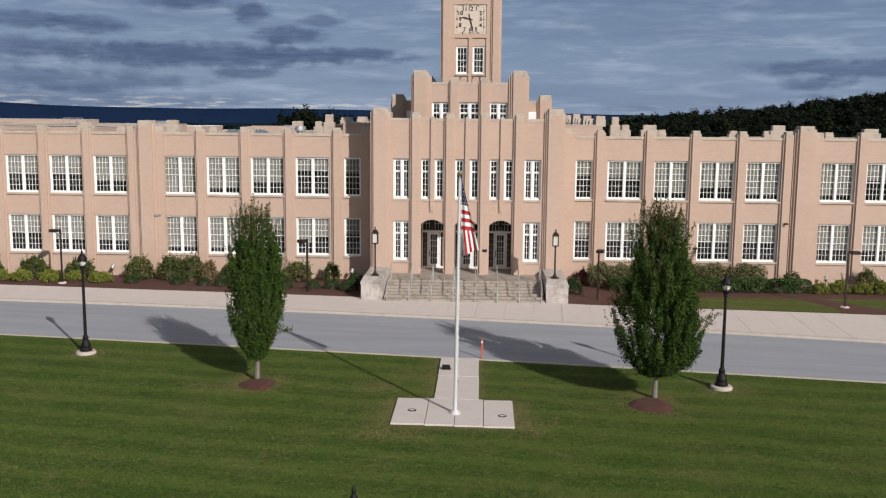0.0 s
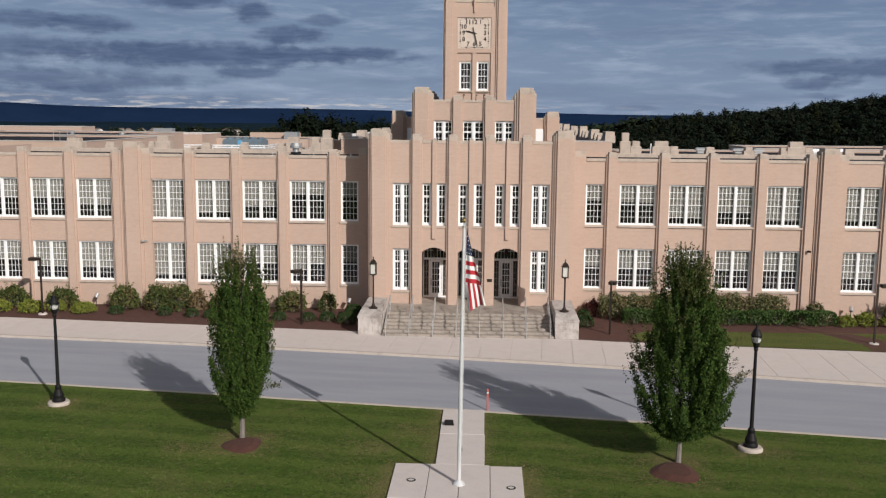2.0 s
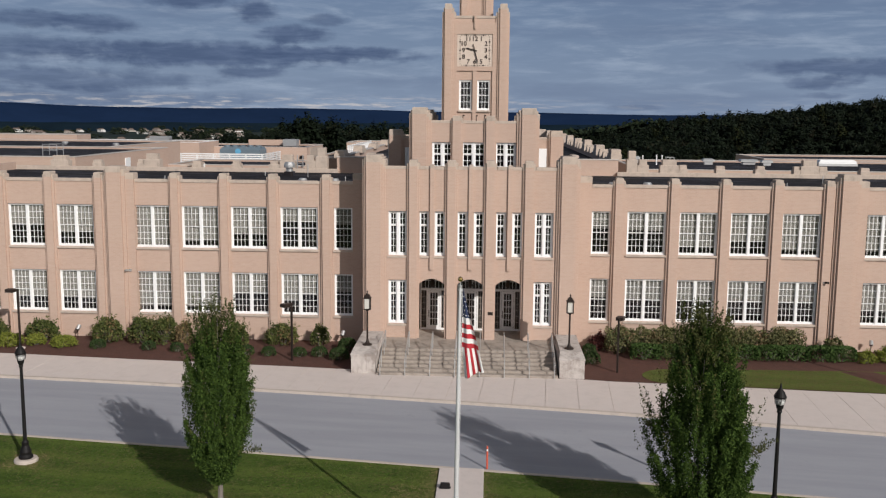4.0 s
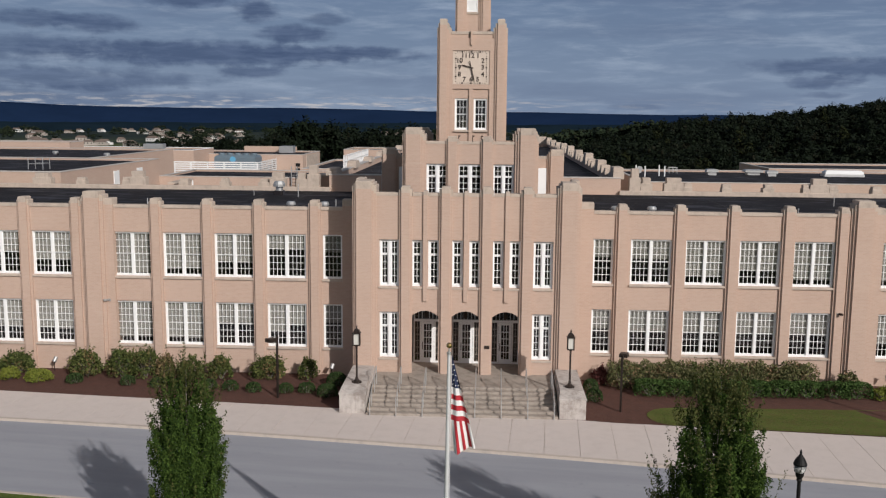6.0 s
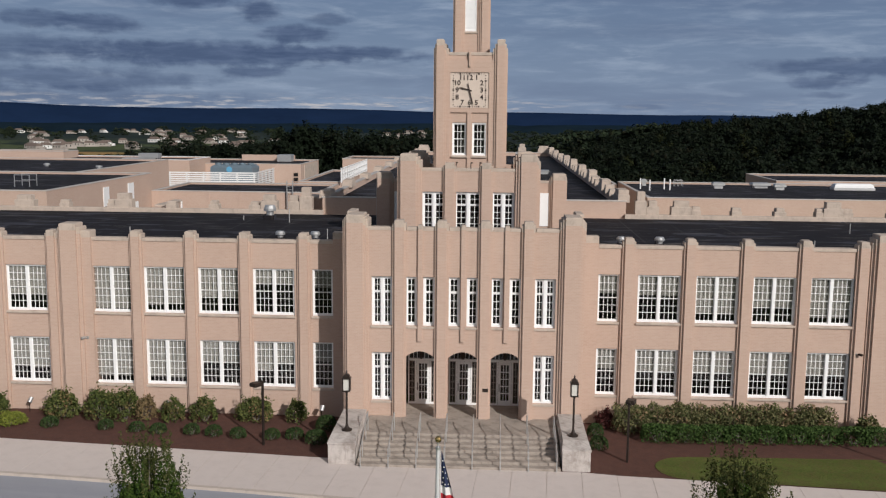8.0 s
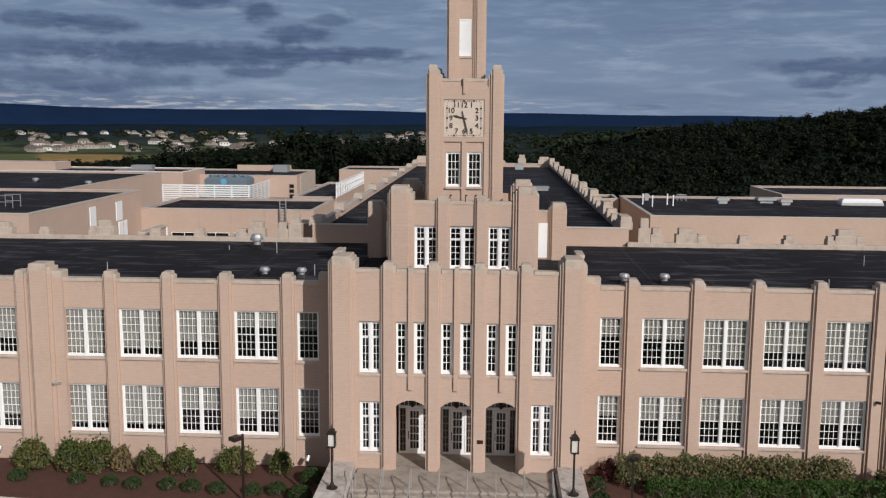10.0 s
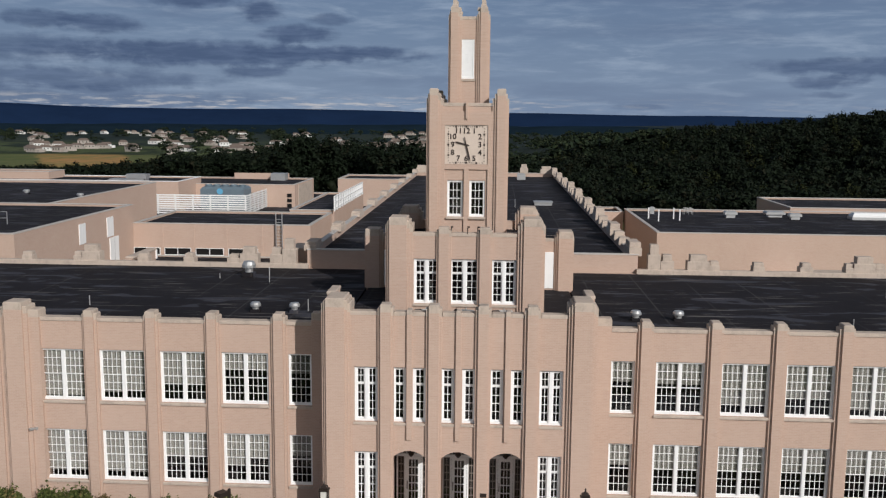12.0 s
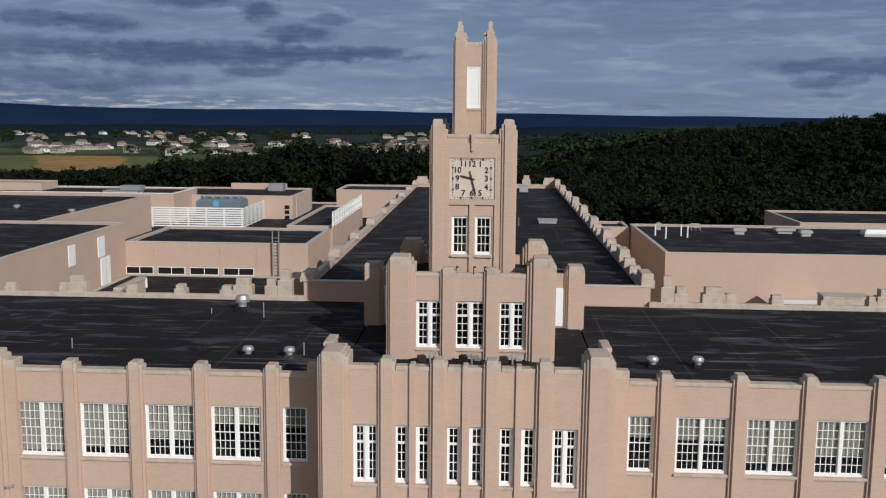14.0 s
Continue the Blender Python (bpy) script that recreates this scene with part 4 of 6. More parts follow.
for k in range(1, 13):
    a = 2 * math.pi * k / 12
    m = max(abs(math.sin(a)), abs(math.cos(a)))
    r = 0.70 / m
    ob = part("numeral", text_mesh(str(k), 0.39, DARKMARK), DARKMARK, dial, "", pose(DX + r * math.sin(a), DY - 0.01, DZ + r * math.cos(a), 90))


def clock_hand(name, angle, length, width, tail, y):
    g = Geo()
    g.v = [(-width * 0.6, 0, -tail), (width * 0.6, 0, -tail), (width, 0, length * 0.72), (0, 0, length), (-width, 0, length * 0.72)]
    g.v += [(x, 0.02, z) for x, _, z in g.v]
    g.f = [(0, 1, 2, 3, 4), (9, 8, 7, 6, 5)] + [(j, j + 5, (j + 1) % 5 + 5, (j + 1) % 5) for j in range(5)]
    part(name, g, DARKMARK, dial, "", pose(DX, y, DZ, 0, angle, 0))


clock_hand("hour_pointer", 284, 0.62, 0.05, 0.15, DY - 0.05)
clock_hand("minute_pointer", 166, 0.92, 0.035, 0.4, DY - 0.08)

# belfry
BF = 8.42
part("wall", Geo().wall(-0.85, 0.85, 18.4, 23.4, BF, BF + 0.3, [(-0.44, 0.28, 20.36, 22.36)]), BRICK, school)
for s in (-1, 1):
    xs = sorted((s * 0.85, s * 0.6))
    part("wall", Geo().box(xs[0], xs[1], BF + 0.3, 10.2, 18.4, 23.4), BRICK, school)
part("wall", Geo().wall(-0.85, 0.85, 18.4, 23.4, 10.2, 10.45), BRICK, school)
part("coping", Geo().box(-0.6, 0.6, BF - 0.02, BF + 0.32, 23.36, 23.52, 0.02), STONE, school)
for sx in (-1, 1):
    for yc, sy in ((BF, -1), (10.45, 1)):
        for k, (a, z) in enumerate(((0.38, 23.62), (0.48, 23.8), (0.58, 24.0))):
            o = 0.07 * (k + 1)
            xs = sorted((sx * (1.07 - 0.06 * k), sx * a))
            ys = sorted((yc + sy * o, yc - sy * (0.55 - 0.1 * k)))
            p = part("pier", Geo().box(xs[0], xs[1], ys[0], ys[1], 18.4, z - 0.3), BRICK, school)
            part("cap", Geo().box(xs[0] - 0.004, xs[1] + 0.004, ys[0] - 0.004, ys[1] + 0.004, z - 0.298, z, 0.04), STONE, p, "weathered stone pier cap")
        fx, fy = sx * 0.74, yc - sy * 0.08
        fin = Geo().box(fx - 0.15, fx + 0.15, fy - 0.16, fy + 0.16, 23.95, 24.14, 0.05).box(fx - 0.11, fx + 0.1, fy - 0.1, fy + 0.1, 24.12, 24.5, 0.04)
        fin.box(fx - sx * 0.24 - 0.09, fx - sx * 0.24 + 0.09, fy - 0.1, fy + 0.1, 23.8, 23.98, 0.05)
        fin.rod((fx, fy, 24.4), (fx, fy, 24.7), 0.008)
        part("finial", fin, STONE, school, "worn stone finial with a thin rod")
lv = Geo()
lv.box(-0.44, -0.36, BF + 0.02, BF + 0.2, 20.36, 22.36).box(0.2, 0.28, BF + 0.02, BF + 0.2, 20.36, 22.36)
lv.box(-0.36, 0.2, BF + 0.02, BF + 0.2, 20.36, 20.46).box(-0.36, 0.2, BF + 0.02, BF + 0.2, 22.28, 22.36)
louvre = part("louvre", lv, WHITE, school, "tall white slatted belfry louvre")
slat = Geo()
slat.quad((-0.36, BF + 0.03, -0.045), (0.2, BF + 0.03, -0.045), (0.2, BF + 0.065, 0.045), (-0.36, BF + 0.065, 0.045))
slat.quad((-0.36, BF + 0.075, 0.045), (0.2, BF + 0.075, 0.045), (0.2, BF + 0.04, -0.045), (-0.36, BF + 0.04, -0.045))
slat_mesh = slat.mesh("slat", WHITE)
for k in range(27):
    part("slat", slat_mesh, WHITE, louvre, "", pose(0, 0, 20.50 + 0.0675 * k))
part("sill", Geo().box(-0.5, 0.34, BF - 0.06, BF + 0.1, 20.24, 20.355, 0.02), STONE, school)

# entrance steps and landing
steps = thing("entrance_steps", "broad flight of worn stone steps up to the doors", "steps")
part("landing", Geo().box(-4.55, 4.55, -4.9, -0.2, -0.3, 0.8, 0.012), STEP, steps)
for k in range(6):
    part("step", Geo().box(-4.55, 4.55, -7.2 + 0.384 * k, -4.89, -0.3, 0.1145 * (k + 1), 0.014), STEP, steps)

# ---- in front of the school ----
LAWN = -0.11

# cheek walls beside the steps, with a weathered slope at the front
for s in (-1, 1):
    front = -6.95 if s < 0 else -7.1
    xs = sorted((s * 4.62, s * 5.86))
    ped = thing("stair_pedestal", "pale grey cast stone cheek wall beside the steps", "pedestal", "stair pedestals")
    part("body", Geo().box(xs[0], xs[1], front, -2.7, -0.3, 0.9, 0.02), GRANITE, ped)
    g = Geo()
    for a, b, c in ((xs[0] - 0.03, xs[1] + 0.03, -0.03), (xs[0] + 0.06, xs[1] - 0.06, 0.68)):
        g.v += [(a, front + c, 0.904), (b, front + c, 0.904), (b, front + c, 0.98 if c < 0 else 1.2), (a, front + c, 0.98 if c < 0 else 1.2)]
    g.v += [(a, -2.7, 0.904), (b, -2.7, 0.904), (b, -2.7, 1.2), (a, -2.7, 1.2)]
    for o in (0, 4):
        g.f += [(o + 3, o + 2, o + 6, o + 7), (o, o + 3, o + 7, o + 4), (o + 2, o + 1, o + 5, o + 6), (o + 1, o, o + 4, o + 5)]
    g.f += [(0, 1, 2, 3), (11, 10, 9, 8)]
    part("cap_slab", g, GRANITE, ped, "worn pale stone cap with a sloped front")


def pedestal_lamp(x, y):
    """A dark bronze lantern with a frosted shade on a slim post."""
    lamp = thing("pedestal_lamp", "dark bronze lantern on a slim post, standing on the cheek wall", "lamp", "pedestal lamps", pose(x, y, 1.2))
    part("base", Geo().lathe([(0.24, 0), (0.24, 0.05), (0.16, 0.09), (0.09, 0.16), (0.055, 0.3)], n=16), BRONZE, lamp)
    part("post", Geo().lathe([(0.05, 0.3), (0.045, 1.75), (0.07, 1.8), (0.05, 1.86)], n=10), BRONZE, lamp)
    head = Geo()
    for a in range(4):
        cx, cy = 0.15 * (1 if a in (0, 3) else -1), 0.15 * (1 if a < 2 else -1)
        head.box(cx - 0.022, cx + 0.022, cy - 0.022, cy + 0.022, 1.9, 2.45)
    head.box(-0.18, 0.18, -0.18, 0.18, 1.86, 1.91).box(-0.2, 0.2, -0.2, 0.2, 2.45, 2.5, 0.02)
    head.box(-0.14, 0.14, -0.14, 0.14, 2.5, 2.68, 0.11)
    head.lathe([(0.05, 2.66), (0.03, 2.74), (0.045, 2.78), (0.005, 2.86)], n=8)
    hd = part("lantern_frame", head, BRONZE, lamp)
    part("shade", Geo().box(-0.135, 0.135, -0.135, 0.135, 1.92, 2.44), FROST, hd, "frosted glass lantern panes")


for s in (-1, 1):
    pedestal_lamp(s * 5.17, -5.85)


def handrail(x):
    """A galvanised stair rail of two flights of bent tube."""
    rail = thing("stair_handrail", "galvanised tube handrail standing on the stone steps", "handrail", "stair handrails")
    top = Geo()
    pts = [(x, -7.3, 0.0), (x, -7.3, 0.88), (x, -6.95, 0.96), (x, -5.0, 1.66), (x, -4.6, 1.7), (x, -4.6, 0.79)]
    for a, b in zip(pts, pts[1:]):
        top.rod(a, b, 0.026, 8)
    part("rail", top, STEEL, rail)
    part("post", Geo().rod((x, -6.55, 0.21), (x, -6.55, 1.09), 0.021, 8), STEEL, rail)
    part("post", Geo().rod((x, -5.35, 0.56), (x, -5.35, 1.53), 0.021, 8), STEEL, rail)


for k in range(8):
    handrail(-4.36 + 1.246 * k)


# concrete flagpole apron
pole = thing("flagpole", "tall brushed aluminium flagpole with a gilt ball on a concrete apron", "flagpole", at=pose(0.13, -27.25, LAWN, 0, 0.5, 0))
part("collar", Geo().lathe([(0.2, 0.04), (0.2, 0.07), (0.11, 0.17), (0.075, 0.18)], n=20), ALUMINIUM, pole)
part("shaft", Geo().lathe([(0.066, 0.05), (0.062, 3.0), (0.042, 8.26), (0.042, 8.32)], n=14), ALUMINIUM, pole)
part("truck", Geo().lathe([(0.06, 8.32), (0.06, 8.38), (0.02, 8.39), (0.02, 8.48)], n=12), STEEL, pole)
part("ball", Geo().lathe([(0.005, 8.48)] + [(0.075 * math.sin(math.pi * k / 8), 8.555 - 0.075 * math.cos(math.pi * k / 8)) for k in range(1, 8)] + [(0.005, 8.63)], n=14), GILT, pole, "gilt ball finial")
part("halyard", Geo().rod((0.075, -0.02, 1.2), (0.065, -0.01, 8.3), 0.006, 5), FLAGWHITE, pole)
part("cleat", Geo().box(0.06, 0.1, -0.03, 0.03, 1.15, 1.3, 0.01), STEEL, pole)


def flag_mesh():
    """A limp flag: the hoist hangs along the pole, the fly falls below it in folds."""
    nu, nw = 28, 56
    v, f, mi = [], [], []
    for j in range(nw + 1):
        w = j / nw
        low = max(w - 0.66, 0) / 0.34
        wide = 0.02 + 0.46 * min(w / 0.66, 1)
        x0 = 0.08 + 0.1 * low
        for i in range(nu + 1):
            u = i / nu
            fold = 0.05 * math.sin(u * 9 + 2.5 * w) * min(w * 3, 1) + 0.06 * math.sin(u * 16 + 1.3 + w) * low
            sag = 0.07 * u * u * (1 - low) - 0.16 * u * low + 0.04 * math.sin(5 * u + 1) * low
            v.append((x0 + (wide + 0.06 * low) * u, -0.03 + fold, 8.3 - 2.55 * w - sag))
    for j in range(nw):
        for i in range(nu):
            a = j * (nu + 1) + i
            f.append((a, a + nu + 1, a + nu + 2, a + 1))
            w, u = (j + 0.5) / nw, (i + 0.5) / nu
            if w < 0.33:
                mi.append(2)
            elif w < 0.66:
                mi.append(int((w - 0.33) / 0.055) % 2 == 1)
            else:
                mi.append(1 if int(u * 7) % 2 else 0)
    me = bpy.data.meshes.new("flag")
    me.from_pydata(v, [], f)
    for m in (FLAGWHITE, RED, NAVY):
        me.materials.append(m)
    me.polygons.foreach_set("material_index", [int(k) for k in mi])
    me.polygons.foreach_set("use_smooth", [True] * len(f))
    return me


flag = thing("flag", "limp striped flag with a starred blue corner hanging from the pole", "flag", at=pose(0.13, -27.25, LAWN, 0, 0.5, 0))
cloth = part("cloth", flag_mesh(), RED, flag)
star = Geo()
star.v = [((0.026 if k % 2 == 0 else 0.011) * math.sin(math.pi * k / 5), 0, (0.026 if k % 2 == 0 else 0.011) * math.cos(math.pi * k / 5)) for k in range(10)]
star.f = [tuple(range(9, -1, -1))]
star_mesh = star.mesh("star", FLAGWHITE)
for j in range(5):
    for i in range(j // 2 + 1):
        w = 0.085 + 0.052 * j
        wide = 0.02 + 0.46 * w / 0.66
        u = (i + 0.5 + 0.25 * (j % 2)) / (j // 2 + 1.4)
        fold = 0.05 * math.sin(u * 9 + 2.5 * w) * min(w * 3, 1)
        part("star", star_mesh, FLAGWHITE, cloth, "", pose(0.08 + wide * u, -0.042 + fold, 8.3 - 2.55 * w - 0.07 * u * u))

marker = thing("marker_post", "thin faded orange plastic marker post beside the drive", "marker post", at=pose(1.05, -19.35, LAWN))
part("stake", Geo().lathe([(0.035, -0.05), (0.035, 0.86), (0.02, 0.9)], n=8), ORANGE, marker)
part("band", Geo().lathe([(0.037, 0.70), (0.037, 0.78)], n=8), FLAGWHITE, marker, "pale reflective band")
box = thing("ground_floodlight", "small black floodlight lying on the concrete path", "floodlight", at=pose(-0.42, -21.4, LAWN))
part("housing", Geo().box(-0.17, 0.17, -0.1, 0.1, 0.06, 0.24, 0.04), IRON, box)
part("bracket", Geo().box(-0.2, 0.2, -0.03, 0.03, 0.03, 0.1), IRON, box)
for x, y in ((-1.42, -27.0), (1.8, -27.45)):
    up = thing("inground_uplight", "round bronze uplight set in the concrete apron", "uplight", "inground uplights", pose(x, y, LAWN + 0.045))
    part("ring", Geo().lathe([(0.15, 0), (0.15, 0.02), (0.11, 0.03), (0.11, 0.015)], n=18), BRONZE, up)
    part("lens", Geo().lathe([(0.1, 0.0), (0.1, 0.018)], n=16), FROST, up, "clouded round lens")


def lamp_post(x, y, z):
    """A black cast post lamp with an acorn lantern, on a round concrete footing."""
    lamp = thing("street_lamp", "black iron post lamp with acorn lantern on concrete footing", "street lamp", "post lamps along the drive", pose(x, y, z))
    part("footing", Geo().lathe([(0.43, -0.3), (0.43, 0.07), (0.39, 0.12), (0.1, 0.13)], n=28), KERB, lamp, "round pale concrete footing")
    part("base", Geo().lathe([(0.26, 0.12), (0.26, 0.2), (0.2, 0.28), (0.21, 0.38), (0.12, 0.62), (0.13, 0.74), (0.08, 0.82)], n=16), IRON, lamp)
    shaft = part("post", Geo().lathe([(0.072, 0.8), (0.066, 2.0), (0.055, 3.62), (0.09, 3.68), (0.06, 3.74)], n=14), IRON, lamp)
    part("fitter", Geo().lathe([(0.06, 3.72), (0.11, 3.8), (0.125, 3.88), (0.125, 3.92)], n=14), IRON, lamp)
    shell = smooth(part("globe", Geo().lathe([(0.11, 3.9), (0.16, 4.0), (0.18, 4.1), (0.175, 4.18)], n=16), GLASS, lamp, "clear glass globe"))
    shell.visible_shadow = False
    part("reflector", Geo().lathe([(0.105, 3.92), (0.145, 3.99), (0.155, 4.06), (0.06, 4.07), (0.05, 4.13), (0.02, 4.15)], n=14), WHITE, lamp, "white reflector and bulb inside the globe")
    part("hood", Geo().lathe([(0.195, 4.15), (0.2, 4.19), (0.14, 4.33), (0.06, 4.44), (0.03, 4.5), (0.04, 4.54), (0.008, 4.63)], n=16), IRON, lamp)
    for a in (0.4, 2.5, 4.6):
        part("strap", Geo().rod((0.15 * math.cos(a), 0.15 * math.sin(a), 3.9), (0.19 * math.cos(a), 0.19 * math.sin(a), 4.17), 0.01, 6), IRON, lamp)


for x, y in ((-16.35, -19.75), (10.45, -23.2), (-0.98, -45.3)):
    lamp_post(x, y, LAWN)


def bed_lamp(x, y, turn, high=3.35, proud=0.06):
    """A slim bronze pole light with a flat box head on a short arm."""
    lamp = thing("bed_light", "slim dark bronze pole light standing in the planting bed", "pole light", "pole lights in the beds", pose(x, y, -0.02, 0, 0, turn))
    part("footing", Geo().lathe([(0.25, -0.2), (0.25, proud), (0.22, proud + 0.02)], n=16), CONCRETE, lamp)
    part("pole", Geo().box(-0.045, 0.045, -0.045, 0.045, proud, high, 0.005), BRONZE, lamp)
    part("arm", Geo().box(-0.2, 0.045, -0.03, 0.03, high - 0.13, high - 0.05), BRONZE, lamp)
    part("head", Geo().box(-0.62, -0.16, -0.2, 0.2, high - 0.18, high, 0.03), BRONZE, lamp)
    part("lens", Geo().box(-0.58, -0.2, -0.16, 0.16, high - 0.2, high - 0.182), FROST, lamp)


bed_lamp(-24.75, -3.4, 0)
bed_lamp(-9.33, -4.75, 55, 3.15, -0.06)
bed_lamp(7.66, -5.75, 250, 2.85, -0.06)
bed_lamp(21.2, -7.0, 180, 3.2)

# grass strip inside the pavement, beyond the bed
verge = Geo()
line = [(10.35 - 1.5 * math.sin(a), -6.35 + 1.4 * math.cos(a)) for a in [math.pi * k / 14 for k in range(15)]]
line = line[::-1] + [(13.0, -4.8), (45.0, -4.0), (45.0, walk_y(45.0) + 0.15), (12.0, walk_y(12.0) + 0.15)]
line = line[::-1]
verge.quad(*[(x, y, 0.004) for x, y in reversed(line)])
tagged(part("grass_verge", verge, VERGE), "strip of short grass between pavement and hedge", "grass", kind="structure")


patch = Geo()
patch.quad((19.2, -4.75, 0.009), (20.6, -7.2, 0.009), (20.5, walk_y(20.5) + 0.12, 0.009), (24.6, walk_y(24.6) + 0.12, 0.009), (22.2, -6.3, 0.009), (20.9, -4.7, 0.009))
tagged(part("mulch_patch", patch, MULCH), "patch of red-brown mulch round the pole light", "mulch", kind="structure")

# ---- planting ----
rng = np.random.default_rng(3)


def leaf_cloud(points, size, spread, mat, name, up=0.35, facing=None):
    """Many small leaves at the points given, as folded diamonds turned every way, or towards the directions in facing."""
    n = len(points)
    a = rng.normal(size=(n, 3))
    a[:, 2] += up
    if facing is not None:
        out = facing + rng.normal(size=(n, 3)) * 0.42
        a = np.cross(out, a)
    a /= np.linalg.norm(a, axis=1)[:, None]
    b = np.cross(a, rng.normal(size=(n, 3))) if facing is None else np.cross(out, a)
    b /= np.linalg.norm(b, axis=1)[:, None]
    s = size * (1 + spread * (rng.random(n) - 0.5) * 2)[:, None]
    c = np.cross(a, b)
    p = np.asarray(points)
    v = np.stack((p - a * s, p + b * s * 0.52 + c * s * 0.18, p + a * s, p - b * s * 0.52 + c * s * 0.18), 1).reshape(-1, 3)
    me = bpy.data.meshes.new(name)
    me.vertices.add(4 * n)
    me.vertices.foreach_set("co", v.ravel())
    me.loops.add(4 * n)
    me.loops.foreach_set("vertex_index", np.arange(4 * n))
    me.polygons.add(n)
    me.polygons.foreach_set("loop_start", np.arange(0, 4 * n, 4))
    me.polygons.foreach_set("loop_total", np.full(n, 4))
    me.update(calc_edges=True)
    me.materials.append(mat)
    return me


def limb(g, a, b, r0, r1, n=7):
    a, b = Vector(a), Vector(b)
    q = (b - a).to_track_quat("Z", "Y")
    i = len(g.v)
    for e, r in ((a, r0), (b, r1)):
        g.v += [tuple(e + q @ Vector((r * math.cos(2 * math.pi * k / n), r * math.sin(2 * math.pi * k / n), 0))) for k in range(n)]
    for k in range(n):
        g.f.append((i + k, i + (k + 1) % n, i + n + (k + 1) % n, i + n + k))
    g.f.append(tuple(range(i + n, i + 2 * n)))


def columnar_tree(x, y, high, radius, seed, leaves, wisps, shape, sprays=(), mound=(0, 0, 1, 1)):
    """A young upright street tree: a short trunk, steep limbs and a dense columnar crown with ragged tips."""
    r = np.random.default_rng(seed)
    tree = thing("young_tree", "young street tree with a dense dark green columnar crown", "tree", "young trees on the lawn", pose(x, y, LAWN))
    g = Geo()
    limb(g, (0, 0, -0.05), (0.02, 0.01, 0.7), 0.105, 0.085)
    limb(g, (0.02, 0.01, 0.7), (0.03, 0.0, 1.5), 0.085, 0.07)
    limb(g, (0.03, 0, 1.5), (0.0, 0.05, high * 0.55), 0.07, 0.04)
    limb(g, (0, 0.05, high * 0.55), (0.06, 0.0, high * 0.96), 0.04, 0.008)

    def girth(z):
        t = min(max((z - 0.95) / (high - 0.95), 0), 1)
        return radius * float(np.interp(t, [0, 0.05, 0.14, 0.3, 0.5, 0.68, 0.82, 0.93, 1.0], shape))

    for k in range(40):
        z0 = 0.85 + (high - 3.0) * (k / 40) ** 1.1
        ang = 2.4 * k + r.uniform(-0.4, 0.4)
        z2 = min(z0 + r.uniform(0.7, 1.5), high * 0.84)
        out = 0.72 * girth(z2) * r.uniform(0.7, 1.0)
        m = (out * 0.55 * math.cos(ang), out * 0.55 * math.sin(ang), z0 + (z2 - z0) * 0.4)
        limb(g, (0.02, 0.02, z0), m, 0.028, 0.018, 5)
        limb(g, m, (out * math.cos(ang), out * math.sin(ang), z2), 0.018, 0.005, 5)
    part("trunk", g, BARK, tree, "slender grey trunk with steep limbs")
    # leafy plumes: shoots gathered on steep leaders, loose and separate towards the top
    pts = []
    shoots = 640
    lead = r.uniform(0, 2 * math.pi, 34)
    reach = r.uniform(0.8, 1.12, 34)
    for k in range(shoots):
        t = r.random() ** 0.95
        z1 = 1.12 + (high - 1.55) * t
        j = r.integers(0, 34)
        ang = lead[j] + 0.5 * math.sin(z1 * 0.8 + j) + r.normal() * 0.17
        o = girth(z1) * math.sqrt(r.uniform(0.12, 1.0)) * reach[j]
        loose = ease(t, 0.7, 0.97)
        long = r.uniform(0.5, 1.15) * (1 - 0.25 * loose)
        tip = np.array((o * math.cos(ang), o * math.sin(ang), z1))
        zf = max(z1 - long, 0.98)
        o0 = min(o * 0.8, girth(zf) * 0.92)
        foot = np.array((o0 * math.cos(ang), o0 * math.sin(ang), zf))
        n = int(leaves / shoots * r.uniform(0.6, 1.4) * (0.5 + 0.6 * min(o / radius, 1)) * (1 - 0.72 * loose))
        q = r.random((n, 1)) ** 0.8
        pts.append(foot + (tip - foot) * q + r.normal(size=(n, 3)) * np.array((0.08, 0.08, 0.09)) * (1.2 - 0.75 * q) * (1 - 0.45 * loose))
    p = np.concatenate(pts)
    p = p[(p[:, 2] > 0.92) & (p[:, 2] < high + 0.05)]
    part("crown", leaf_cloud(p, 0.035, 0.45, LEAF, "crown", 0.5), LEAF, tree, "dense crown of small dark green leaves")
    # thin shoots that stand out of the crown, most of them at its top
    pts = []
    for k in range(wisps):
        up = k % 5 < 3
        ang = r.uniform(0, 2 * math.pi)
        z0 = high * r.uniform(0.78, 0.93) if up else 0.95 + (high - 1.6) * r.uniform(0.15, 0.9) ** 0.7
        o = girth(z0) * (r.uniform(0.1, 1.0) if up else r.uniform(0.75, 1.0))
        c = np.array((o * math.cos(ang), o * math.sin(ang), z0))
        out = 0.14 if up else 0.32
        d = np.array((out * math.cos(ang), out * math.sin(ang), 1.0)) * r.uniform(0.35, 0.95)
        m = 44 if up else 26
        q = np.linspace(0, 1, m)[:, None]
        pts.append(c + d * q + r.normal(size=(m, 3)) * (0.05 - 0.032 * q))
    for ang, z0, far, rise in sprays:
        q = np.linspace(0.35, 1, 240)[:, None]
        d = np.array((far * math.cos(ang), far * math.sin(ang), rise))
        pts.append(np.array((0, 0, z0)) + d * q + r.normal(size=(240, 3)) * (0.17 - 0.13 * q))
